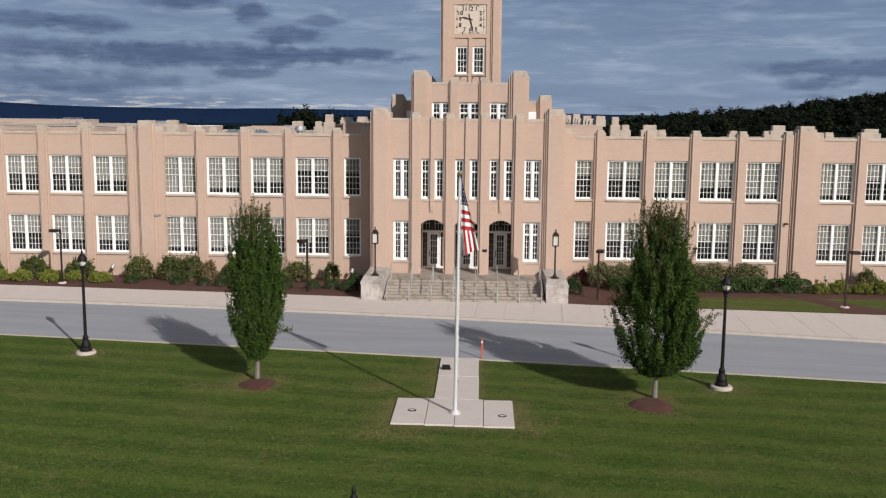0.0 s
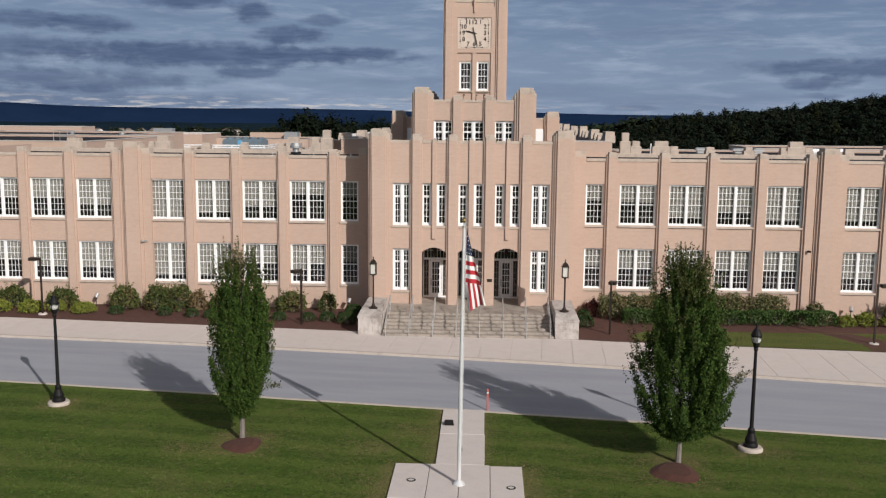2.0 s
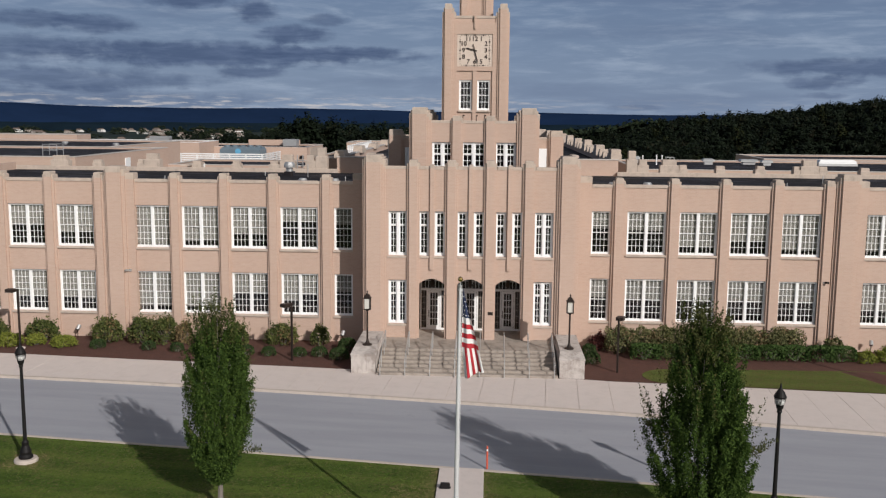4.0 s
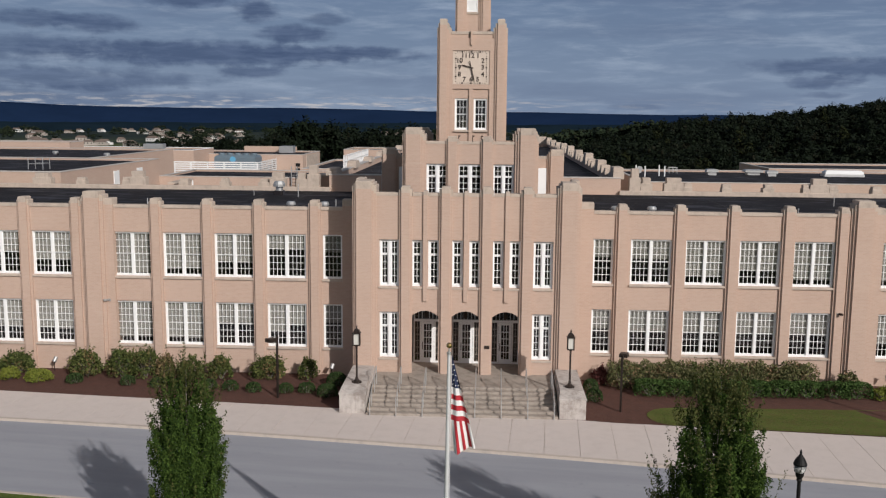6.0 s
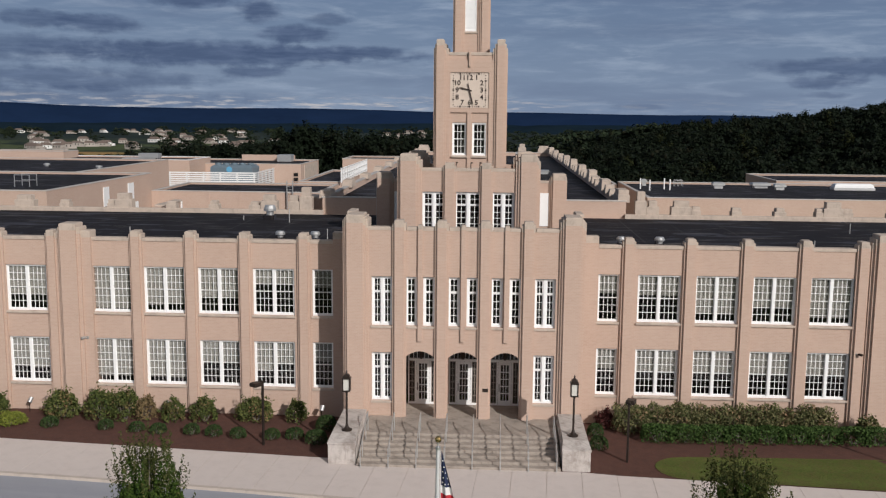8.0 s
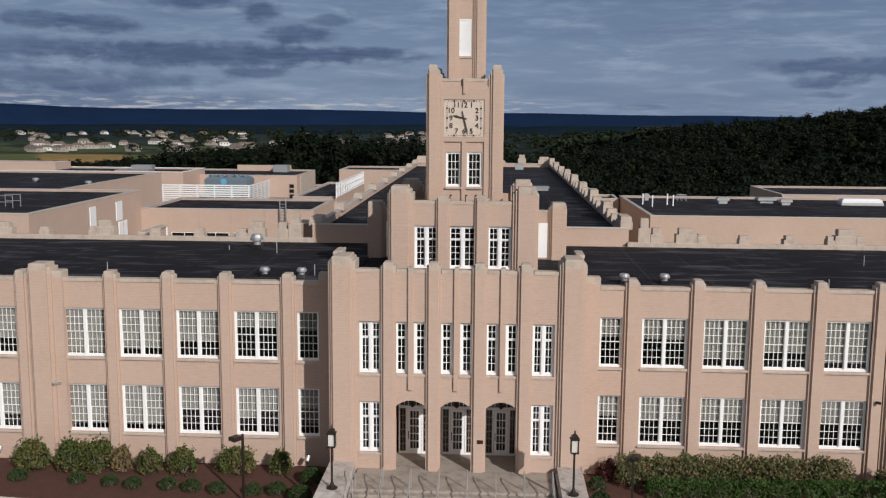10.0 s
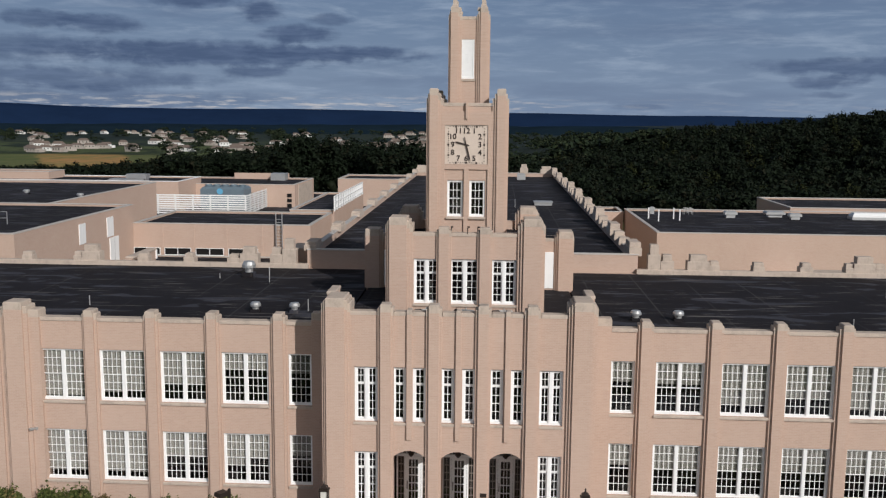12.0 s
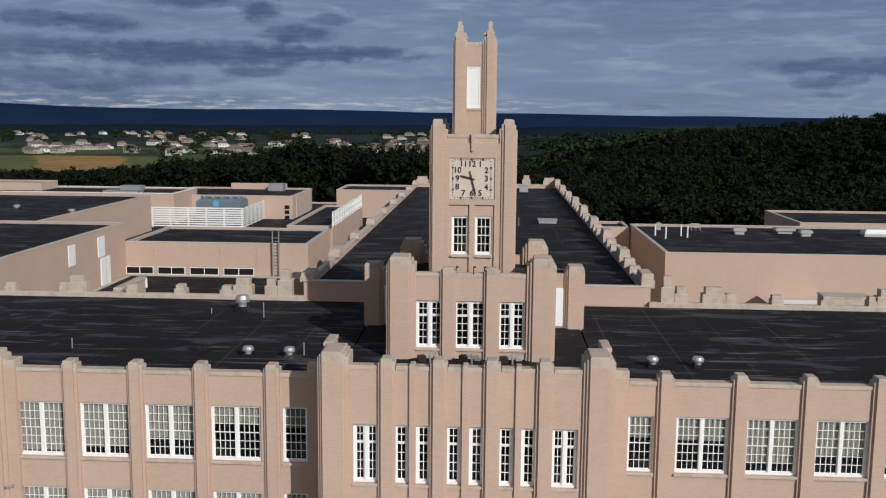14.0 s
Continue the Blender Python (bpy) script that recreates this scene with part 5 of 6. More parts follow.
    part("shoot_growth", leaf_cloud(np.concatenate(pts), 0.036, 0.4, LEAF_TIP, "shoot_growth", 0.8), LEAF_TIP, tree, "thin reddish green shoots standing out of the crown")
    ring = Geo()
    n = 26
    for k in range(n):
        a0, a1 = 2 * math.pi * k / n, 2 * math.pi * (k + 1) / n
        r0, r1 = 0.78 + 0.07 * math.sin(3 * a0 + seed), 0.78 + 0.07 * math.sin(3 * a1 + seed)
        rim0, rim1 = (r0 * math.cos(a0) * mound[2], r0 * math.sin(a0) * mound[3]), (r1 * math.cos(a1) * mound[2], r1 * math.sin(a1) * mound[3])
        ring.quad((0, 0, 0.13), (rim0[0] * 0.6, rim0[1] * 0.6, 0.1), (rim1[0] * 0.6, rim1[1] * 0.6, 0.1))
        ring.quad((rim0[0] * 0.6, rim0[1] * 0.6, 0.1), (rim0[0], rim0[1], -0.03), (rim1[0], rim1[1], -0.03), (rim1[0] * 0.6, rim1[1] * 0.6, 0.1))
    tagged(part("mulch_ring", ring, MULCH, None, "", pose(x + mound[0], y + mound[1], LAWN)), "low ring of red-brown mulch round a tree foot", "mulch", "mulch rings")


columnar_tree(-7.85, -23.5, 7.05, 1.12, 11, 120000, 130, (0.15, 0.42, 0.82, 1.0, 1.02, 0.98, 0.8, 0.56, 0.3), ((-0.1, 2.0, 1.45, 0.15), (0.6, 3.4, 1.3, 0.9)), (0.13, -0.48, 0.95, 1.12))
columnar_tree(7.6, -24.7, 7.35, 1.95, 23, 175000, 240, (0.18, 0.6, 0.84, 1.0, 0.92, 0.68, 0.5, 0.32, 0.16), ((-0.2, 2.2, 2.25, 1.2), (0.1, 2.0, 2.1, 0.9), (-0.5, 2.4, 2.0, 1.0), (3.3, 2.9, 1.85, 1.0), (2.9, 2.6, 1.8, 1.1)), (-0.28, -0.9, 1.1, 1.28))


def shrub(x, y, rx, ry, high, mat, label, seed, leaf=0.07, tight=False, name="shrub", turn=0.0, rough=0.0):
    """A low bush: leafy shell over a twiggy middle; tight: clipped."""
    r = np.random.default_rng(seed)
    rx, ry, high = (rx, ry, high) if tight else (rx * 0.9, ry * 0.9, high * 0.9)
    bush = thing(name, label, "shrub" if name == "shrub" else "hedge", "shrubs in the beds" if name == "shrub" else "clipped hedge", pose(x, y, -0.02, 0, 0, turn))
    n = int((2600 if not tight else 2600) * max(rx * ry, 0.12) ** 0.8 * max(high, 0.5) ** 0.5 / (leaf / 0.07) ** 1.6)
    d = r.normal(size=(n, 3))
    d /= np.linalg.norm(d, axis=1)[:, None]
    d[:, 2] = np.abs(d[:, 2])
    if tight:
        d /= np.max(np.abs(d), axis=1)[:, None] ** (0.45 if name == "hedge" else 0.12)
        rad = r.uniform(0.9 - rough, 1.02 + rough * 0.4, n)
        rad *= 1 + rough * 0.35 * np.sin(7 * d[:, 0] + 5 * d[:, 2] + seed)
    else:
        lump = 0.97 + 0.09 * np.sin(3 * np.arctan2(d[:, 1], d[:, 0]) + seed) * (1 - d[:, 2]) + 0.09 * np.sin(6 * d[:, 0] + 5 * d[:, 2] + seed) + 0.05 * np.sin(13 * d[:, 1] - 9 * d[:, 2])
        rad = r.uniform(0.55, 1.0, n) ** 0.4 * lump
    d[:, 2] = d[:, 2] ** 0.7
    p = d * rad[:, None] * np.array((rx, ry, high * 0.92))
    p[:, 2] += 0.06
    if not tight:
        # thin the shell in places and let sprigs stand out of it
        hole = np.sin(5.1 * d[:, 0] * rx + 2.0 * seed) * np.sin(4.3 * d[:, 1] * ry + seed) * np.sin(6.1 * d[:, 2] * high + 0.7 * seed)
        p = p[(hole < 0.3) | (r.random(n) < 0.3)]
        twigs = []
        for j in range(int(26 * max(rx, 0.5))):
            u = r.normal(size=3)
            u[2] = abs(u[2]) + 0.35
            u /= np.linalg.norm(u)
            q = np.linspace(0.75, r.uniform(1.08, 1.32), 16)[:, None]
            twigs.append(u * q * np.array((rx, ry, high * 0.95)) + r.normal(size=(16, 3)) * 0.045)
        p = np.concatenate([p] + twigs)
    part("foliage", leaf_cloud(p, leaf, 0.4, mat, "foliage", 0.5), mat, bush)
    g = Geo()
    for k in range(9):
        a = 2.4 * k
        limb(g, (0.05 * math.cos(a), 0.05 * math.sin(a), -0.05), (rx * 0.55 * math.cos(a), ry * 0.55 * math.sin(a), high * r.uniform(0.45, 0.75)), 0.022, 0.008, 5)
    part("branchwork", g, BARK, bush)


BIG, BOX, LIME = "loose green shrub with reddish tips in the mulch bed", "small dark clipped evergreen in the mulch bed", "low yellow-green mounded shrub in the mulch bed"
k = 0
for x, y, rx, ry, h in ((-30.3, -1.2, 0.8, 0.7, 1.3), (-27.5, -1.2, 1.05, 0.8, 1.45), (-24.5, -1.2, 1.1, 0.8, 1.35), (-20.6, -1.4, 1.02, 0.8, 1.6), (-18.6, -1.5, 0.9, 0.8, 1.8), (-17.3, -1.45, 0.88, 0.75, 1.75), (-16.2, -1.45, 0.6, 0.55, 1.4),
                        (-14.75, -1.6, 0.66, 0.6, 1.35), (-13.15, -1.5, 0.82, 0.65, 1.42), (-10.6, -1.2, 1.12, 0.7, 1.4), (-8.45, -1.3, 0.6, 0.52, 1.3),
                        (20.0, -1.4, 0.68, 0.55, 1.2), (24.6, -1.3, 0.72, 0.6, 1.45), (27.5, -1.5, 1.0, 0.8, 1.4)):
    look_of = LEAF_TAN if -16.4 < x < -16.0 else LEAF_ROW if x == 20.0 else LEAF_SHRUB if k % 3 == 0 else LEAF_GREEN
    shrub(x, y, rx, ry, h, look_of, "bronze-leaved loose shrub in the mulch bed" if look_of is LEAF_TAN else BIG if look_of is LEAF_SHRUB else "loose olive shrub in the mulch bed" if look_of is LEAF_ROW else "loose mid-green shrub in the mulch bed", 40 + k)
    k += 1
for x, y, rx, h in ((-20.6, -2.9, 0.5, 0.55), (-17.65, -3.1, 0.44, 0.55), (-16.0, -3.3, 0.44, 0.55), (-14.85, -3.5, 0.46, 0.57), (-13.2, -3.5, 0.46, 0.58), (-12.05, -3.65, 0.48, 0.6), (-10.8, -3.85, 0.46, 0.58), (-9.12, -3.9, 0.46, 0.58), (-8.05, -3.75, 0.52, 0.6), (-6.9, -4.3, 0.62, 0.72), (-6.75, -2.3, 0.62, 0.8),
                    (6.58, -2.3, 0.46, 0.72), (6.55, -4.15, 0.52, 0.75), (29.5, -2.2, 0.7, 0.8)):
    shrub(x, y, rx * 0.87, rx * 0.8, h * 0.87, LEAF_BOX, BOX, 80 + k, 0.045, True)
    k += 1
for x, y, rx, h in ((-28.9, -2.7, 0.6, 0.72), (-27.6, -2.7, 0.75, 0.75), (-25.7, -2.7, 0.88, 0.8), (-24.3, -2.5, 0.6, 0.72), (-22.67, -2.7, 0.8, 0.66), (21.3, -2.7, 0.66, 0.66), (22.5, -2.5, 0.72, 0.85), (23.85, -2.6, 0.68, 0.68), (25.0, -2.6, 0.72, 0.9), (27.0, -2.9, 0.8, 0.75)):
    shrub(x, y, rx, rx * 0.85, h, LEAF_LIME, LIME, 120 + k, 0.06)
    k += 1
for x in (8.4, 9.7, 11.0, 12.3, 13.6, 14.9, 15.45, 17.0, 17.5):
    shrub(x, -1.5, 0.88, 0.72, 1.42 + 0.05 * math.sin(3 * x), LEAF_ROW, "loose olive green hedge plant behind the clipped hedge", 160 + k, 0.062, True, "hedge", 0.0, 0.22)
    k += 1
shrub(7.2, -0.95, 0.55, 0.5, 1.0, LEAF_RED, "small dark red-leaved shrub beside the entrance", 159)
for x in (9.5, 10.85, 12.2, 13.55, 14.9, 16.25, 17.6, 18.95, 20.1):
    shrub(x, -2.85 + 0.03 * (x - 9), 0.8, 0.5, 0.86, LEAF_HEDGE, "dense mid-green clipped hedge plant", 190 + k, 0.055, True, "hedge")
    k += 1


# ---- small things on and before the walls ----
def wall_camera(x, z, s):
    c = thing("wall_camera", "small security camera on a bracket on the brick wall", "camera", "wall cameras", pose(x, PIER_Y - 0.14, z, 0, 0, 35 * s))
    part("mount", Geo().box(-0.07, 0.07, -0.03, 0.08, -0.07, 0.07, 0.01), STEEL, c)
    part("bracket", Geo().rod((0, 0, 0), (0, -0.17, -0.02), 0.025, 6), STEEL, c)
    part("housing", Geo().box(-0.06, 0.06, -0.32, -0.1, -0.03, 0.08, 0.02), STEEL if s < 0 else BRONZE, c)


wall_camera(-19.62, 3.95, -1)
wall_camera(19.65, 3.9, 1)
for x, y in ((-22.7, -0.7), (-15.4, -0.8), (-7.25, -0.9), (22.3, -0.8), (25.6, -0.8)):
    spot = thing("bed_spotlight", "small pale adjustable spotlight on a stake before the wall", "spotlight", "bed spotlights", pose(x, y, -0.02))
    part("stake", Geo().rod((0, 0, -0.05), (0, 0, 0.5), 0.025, 6), BRONZE, spot)
    part("housing", Geo().rod((0, -0.02, 0.5), (0.05, 0.16, 0.72), 0.11, 10), STEEL, spot)

# ---- roofs of the main block ----
def roof_vent(x, y, z, r, h, label="galvanised mushroom roof vent on the membrane roof"):
    v = thing("roof_vent", label, "roof vent", "roof vents", pose(x, y, z))
    part("curb", Geo().box(-r * 0.8, r * 0.8, -r * 0.8, r * 0.8, -0.02, h * 0.3, 0.02), ROOF, v)
    part("neck", Geo().lathe([(r * 0.6, h * 0.3), (r * 0.6, h * 0.65)], n=14), STEEL, v)
    part("hood", Geo().lathe([(r, h * 0.6), (r, h * 0.78), (r * 0.75, h), (r * 0.2, h * 1.02)], n=16), STEEL, v)


roof_vent(-13.6, 15.4, ROOF_Z, 0.42, 0.95, "tall galvanised turbine vent on the membrane roof")
for x, y in ((-10.6, 5.1), (-8.6, 5.1), (8.5, 4.8), (10.6, 4.9)):
    roof_vent(x, y, ROOF_Z, 0.28, 0.5)
for x, y, h in ((-11.9, 13.6, 0.9), (-19.6, 6.0, 0.5), (-15.2, 14.6, 0.3), (18.3, 2.8, 0.7), (-8.0, 5.6, 0.6), (23.5, 12.0, 0.6)):
    tagged(part("roof_pipe", Geo().rod((x, y, ROOF_Z - 0.02), (x, y, ROOF_Z + h), 0.03, 8), STEEL), "thin grey pipe standing on the membrane roof", "vent pipe", "roof pipes")
for x, y, a in ((-1.85, 4.6, 20), (0.1, 4.6, -15), (2.0, 4.6, 10)):
    flood = thing("parapet_floodlight", "grey floodlight on a bracket behind the parapet", "floodlight", "parapet floodlights", pose(x, y, ROOF_Z, 0, 0, a))
    part("stand", Geo().rod((0, 0, -0.02), (0, 0, 0.5), 0.05, 6).box(-0.3, 0.3, -0.05, 0.05, 0.34, 0.42), STEEL, flood)
    part("housing", Geo().box(-0.6, -0.22, -0.12, 0.16, 0.1, 0.42, 0.05), BRONZE, flood)
    part("cowl", Geo().box(0.16, 0.42, -0.1, 0.12, 0.2, 0.42, 0.05), STEEL, flood)
for x in (-0.7, 0.12, 0.62):
    tagged(part("snow_guard", Geo().rod((x, AF - 0.02, 12.6), (x, AF - 0.02, 12.92), 0.025, 6).box(x - 0.02, x + 0.1, AF - 0.05, AF + 0.02, 12.9, 12.98), BRONZE), "small rusty bracket on the attic parapet", "bracket", "parapet brackets")
duct = thing("roof_fan_unit", "dark rooftop fan unit behind the tower", "roof unit", at=pose(-2.7, 24.0, 9.16))
part("casing", Geo().box(-0.75, 0.75, -0.8, 0.8, 0.0, 1.5, 0.08), IRON, duct)
part("cowl", Geo().lathe([(0.4, 1.5), (0.45, 1.8), (0.2, 1.9)], n=14), IRON, duct)
for x, y, h in ((-6.2, 23.0, 1.2), (3.6, 55.0, 0.7), (2.6, 62.0, 0.9)):
    tagged(part("roof_pipe", Geo().rod((x, y, 9.1), (x, y, 9.3 + h), 0.03, 8), STEEL), "thin grey pipe standing on the membrane roof", "vent pipe", "roof pipes")
hatch = thing("roof_hatch", "low pale roof hatch on the rear wing", "roof hatch", at=pose(6.6, 58.0, 9.16))
part("curb", Geo().box(-0.9, 0.9, -0.6, 0.6, 0, 0.3, 0.02), STEEL, hatch)
part("lid", Geo().box(-1.0, 1.0, -0.7, 0.7, 0.3, 0.42, 0.04), STEEL, hatch)
hood = thing("roof_hood", "pale sheet metal exhaust hood on the rear wing", "exhaust hood", at=pose(5.4, 97.0, 9.16))
part("body", Geo().box(-0.6, 0.6, -0.5, 0.5, 0, 0.9, 0.15), STEEL, hood)
annex = thing("roof_stair_block", "low brick block beside the rear wing", "roof block", at=pose(-11.4, 21.5, 8.3))
part("wall", Geo().box(-0.75, 0.66, -0.9, 1.6, -8.1, 1.15), BRICK, annex)
part("coping", Geo().box(-0.8, 0.68, -0.95, 1.65, 1.15, 1.27, 0.02), STONE, annex, "pale stone coping")


boundary = thing("roof_boundary_wall", "low brick wall with a pale coping beside the court roof", "wall", at=pose(-22.7, 19.3, 0))
part("body", Geo().box(-0.22, 0.22, 0.0, 4.4, 3.6, 8.84), BRICK, boundary)
part("coping", Geo().box(-0.3, 0.3, 0.22, 4.5, 8.844, 8.97, 0.03), STONE, boundary, "pale stone coping")
part("end_bracket", Geo().box(-0.32, 0.32, 4.4, 4.52, 8.2, 8.84), WHITE, boundary, "white metal end plate")
# a small dark triangle beyond the curb, built as a gabled block
gable = thing("small_gable_block", "small brown gabled block against the gymnasium wall", "roof", at=pose(26.1, 46.0, 0))
g = Geo()
for y in (0.0, 5.1):
    g.v += [(-1.5, y, 2.3), (1.5, y, 2.3), (0.0, y, 3.3)]
g.f = [(0, 1, 2), (5, 4, 3), (1, 4, 5, 2), (3, 0, 2, 5), (0, 3, 4, 1)]
part("roof", g, HOUSEROOF, gable)
part("base", Geo().box(-1.35, 1.35, 0.15, 5.0, -0.4, 2.29), BRICK, gable)
porch = thing("service_canopy", "flat white-edged canopy before the gymnasium wall", "canopy", at=pose(29.6, 46.0, 0))
part("deck", Geo().box(-2.0, 2.0, 0.0, 4.9, 2.75, 3.0, 0.03), WHITE, porch)
for dx in (-1.8, 1.8):
    part("post", Geo().box(dx - 0.06, dx + 0.06, 0.2, 0.32, -0.4, 2.75), BRONZE, porch)
shed = thing("low_stone_shed", "low weathered pale stone shed before the gymnasium", "shed", at=pose(31.9, 43.5, 0))
part("body", Geo().box(-2.0, 2.0, 0.0, 2.3, -0.4, 4.6, 0.04), STONE, shed)
part("roof_slab", Geo().box(-2.06, 2.06, -0.06, 2.36, 4.6, 4.7, 0.03), STONE, shed)
rung_ladder = thing("stair_head_ladder", "small steel wall ladder on the side of the stair head", "ladder", at=pose(-6.12, 13.6, 0))
for dy in (-0.2, 0.2):
    part("stringer", Geo().box(-0.03, 0.03, dy - 0.03, dy + 0.03, 8.5, 11.3), STEEL, rung_ladder)
for k in range(8):
    part("rung", Geo().rod((0, -0.2, 8.8 + 0.33 * k), (0, 0.2, 8.8 + 0.33 * k), 0.02, 6), STEEL, rung_ladder)


# ---- the wings behind ----
def flat_block(name, label, x0, x1, y0, y1, top, lip=0.28, base=-1.0, rim=FLASHING):
    """A flat-roofed brick block with a low coped parapet."""
    b = thing(name, label, "building")
    part("wall", Geo().wall(x0, x1, base, top - 0.08, y0, y0 + 0.3), BRICK, b)
    part("wall", Geo().wall(x0, x1, base, top - 0.08, y1 - 0.3, y1), BRICK, b)
    part("wall", Geo().box(x0, x0 + 0.3, y0 + 0.3, y1 - 0.3, base, top - 0.08), BRICK, b)
    part("wall", Geo().box(x1 - 0.3, x1, y0 + 0.3, y1 - 0.3, base, top - 0.08), BRICK, b)
    part("roof", Geo().box(x0 + 0.3, x1 - 0.3, y0 + 0.3, y1 - 0.3, top - lip - 0.2, top - lip), ROOF, b, "flat black membrane roof")
    part("coping", Geo().box(x0 - 0.04, x1 + 0.04, y0 - 0.04, y0 + 0.36, top - 0.078, top, 0.02), rim, b)
    part("coping", Geo().box(x0 - 0.04, x1 + 0.04, y1 - 0.36, y1 + 0.04, top - 0.078, top, 0.02), rim, b)
    part("coping", Geo().box(x0 - 0.04, x0 + 0.36, y0 + 0.36, y1 - 0.36, top - 0.078, top, 0.02), rim, b)
    part("coping", Geo().box(x1 - 0.36, x1 + 0.04, y0 + 0.36, y1 - 0.36, top - 0.078, top, 0.02), rim, b)
    return b


rear = flat_block("rear_wing", "long flat-roofed brick wing with stepped parapet blocks behind the tower", -10.7, 10.7, 19.1, 104.0, 9.75, 0.6)
random.seed(5)
for s in (-1, 1):
    y = 19.2
    k = 0
    while y < 102:
        big = k % 3 == 0
        w = 2.3 if big else 1.0
        h = (0.85 if big else 0.45) * random.uniform(0.8, 1.1)
        h *= 0.5 if s < 0 else 1.0
        xs = sorted((s * 10.15, s * 10.95))
        if big or s > 0:
            stone_block(rear, xs[0], xs[1], y, y + w, 9.6, 9.75 + h)
        if big:
            xs = sorted((s * 10.2, s * 10.9))
            stone_block(rear, xs[0], xs[1], y + w, y + w + 0.7, 9.6, 9.75 + h * 0.6)
            y += 0.7
        y += w + (1.6 if k % 3 else 2.1)
        k += 1
for x, w, h in ((-9.6, 1.8, 1.0), (9.4, 1.8, 1.0), (1.5, 4.0, 0.4), (6.0, 1.2, 1.3)):
    stone_block(rear, x - w / 2, x + w / 2, 103.6, 104.3, 9.6, 9.75 + h)

court = flat_block("courtyard_roof", "low flat roof in the court between the wings", -35.6, -10.9, 30.0, 54.4, 3.75, 0.15)
west = flat_block("west_block", "blank buff brick block with white roof-level doors", -80.0, -36.0, 30.0, 54.6, 9.0)
for ya, yb, za, zb in ((41.6, 42.9, 6.5, 8.35), (47.8, 49.3, 6.4, 8.3)):
    part("window", Geo().box(-36.0, -35.92, ya, yb, za, zb, 0.01), WHITE, west, "white panelled window")
dr = part("door", Geo().box(-36.0, -35.9, 48.3, 50.4, 3.6, 6.25, 0.01), WHITE, west, "white double service door, closed")
part("door_gap", Geo().box(-35.9, -35.893, 49.34, 49.37, 3.7, 6.2), DARKMARK, dr)

low = flat_block("low_classroom_block", "low brick block with a ribbon of white framed windows", -36.0, -17.4, 54.6, 67.5, 7.08)
for xa, xb in ((-36.0, -33.2), (-32.75, -29.95), (-29.45, -26.5), (-26.0, -22.9)):
    xm = (xa + xb) / 2
    w = part("window", welded(Geo().wall(xa, xb, 3.72, 4.5, 54.48, 54.58, [(xa + 0.05, xm - 0.03, 3.8, 4.46), (xm + 0.03, xb - 0.05, 3.8, 4.46)]), "window", WHITE), WHITE, low, "wide white framed window")
    part("pane", Geo().box(xa + 0.03, xb - 0.03, 54.55, 54.57, 3.75, 4.48), IRON, w, "dark window glass")
for x in (-33.0, -29.7, -26.25, -22.5):
    part("pilaster", Geo().box(x - 0.13, x + 0.13, 54.56, 54.6, 3.4, 6.98), BRICK, low)
ladder = thing("roof_ladder", "pale steel ladder fixed to the low block's wall", "ladder", at=pose(-20.6, 54.3, 0))
for dx in (-0.32, 0.32):
    part("stringer", Geo().box(dx - 0.04, dx + 0.04, -0.08, 0.08, 3.4, 8.3), STEEL, ladder)
for k in range(13):
    part("rung", Geo().rod((-0.3, 0, 3.7 + 0.33 * k), (0.3, 0, 3.7 + 0.33 * k), 0.03, 6), STEEL, ladder)
plant = flat_block("plant_roof_block", "broad flat-roofed brick block carrying the roof plant", -72.0, -12.2, 68.0, 131.0, 4.1, 0.3)
back = flat_block("penthouse_block", "flat-roofed brick block at the far end of the roofs", -50.0, -29.7, 105.3, 121.0, 7.4)
part("panel", Geo().box(-29.7, -29.6, 108.0, 119.0, 1.5, 7.1), STONE, back, "pale metal wall panel")
for k in range(5):
    part("louvre", Geo().box(-30.9, -30.2, 105.2, 105.29, 2.2 + 0.8 * k, 2.75 + 0.8 * k), IRON, back)
part("raised_parapet", Geo().box(-43.4, -33.9, 120.4, 120.9, 7.1, 8.15, 0.03), BRICK, back)
part("chest", Geo().box(-36.4, -33.9, 117.5, 119.8, 7.0, 8.3, 0.05), STEEL, back)
north = flat_block("north_block", "flat-roofed brick block beyond the court", -74.0, -45.9, 55.0, 89.0, 8.75)
far_block = flat_block("far_roof_block", "low flat-roofed brick block at the edge of the roofs", -95.0, -45.4, 97.0, 108.0, 8.3, 0.28, -1.0, WHITE)
tip = flat_block("corner_block", "small raised roof block at the far corner", -92.0, -67.5, 102.0, 107.5, 9.2)
side = flat_block("link_corridor", "narrow flat-roofed corridor beside the rear wing", -22.5, -17.2, 68.2, 93.0, 7.3)
link_end = flat_block("link_end_block", "flat-roofed brick block at the end of the link corridor", -23.5, -11.0, 109.0, 120.0, 8.2)
strip_fence = thing("roof_louvre_screen", "white slatted screen along the link roof", "screen", "white roof screens")
for k in range(13):
    part("post", Geo().box(-17.15, -17.0, 67.5 + 1.95 * k, 67.7 + 1.95 * k, 7.2, 9.0), WHITE, strip_fence)
for z in (7.5, 8.2, 8.9):
    part("rail", Geo().box(-17.14, -17.01, 67.4, 91.0, z - 0.06, z + 0.06), WHITE, strip_fence)
for k in range(24):
    part("slat", Geo().box(-17.12, -17.04, 68.1 + 0.95 * k, 68.35 + 0.95 * k, 7.3, 8.84), WHITE, strip_fence)
screen = thing("equipment_screen", "white horizontal slatted screen round the roof plant", "screen", "white roof screens")
SX0, SX1, SY = -49.9, -34.1, 92.8
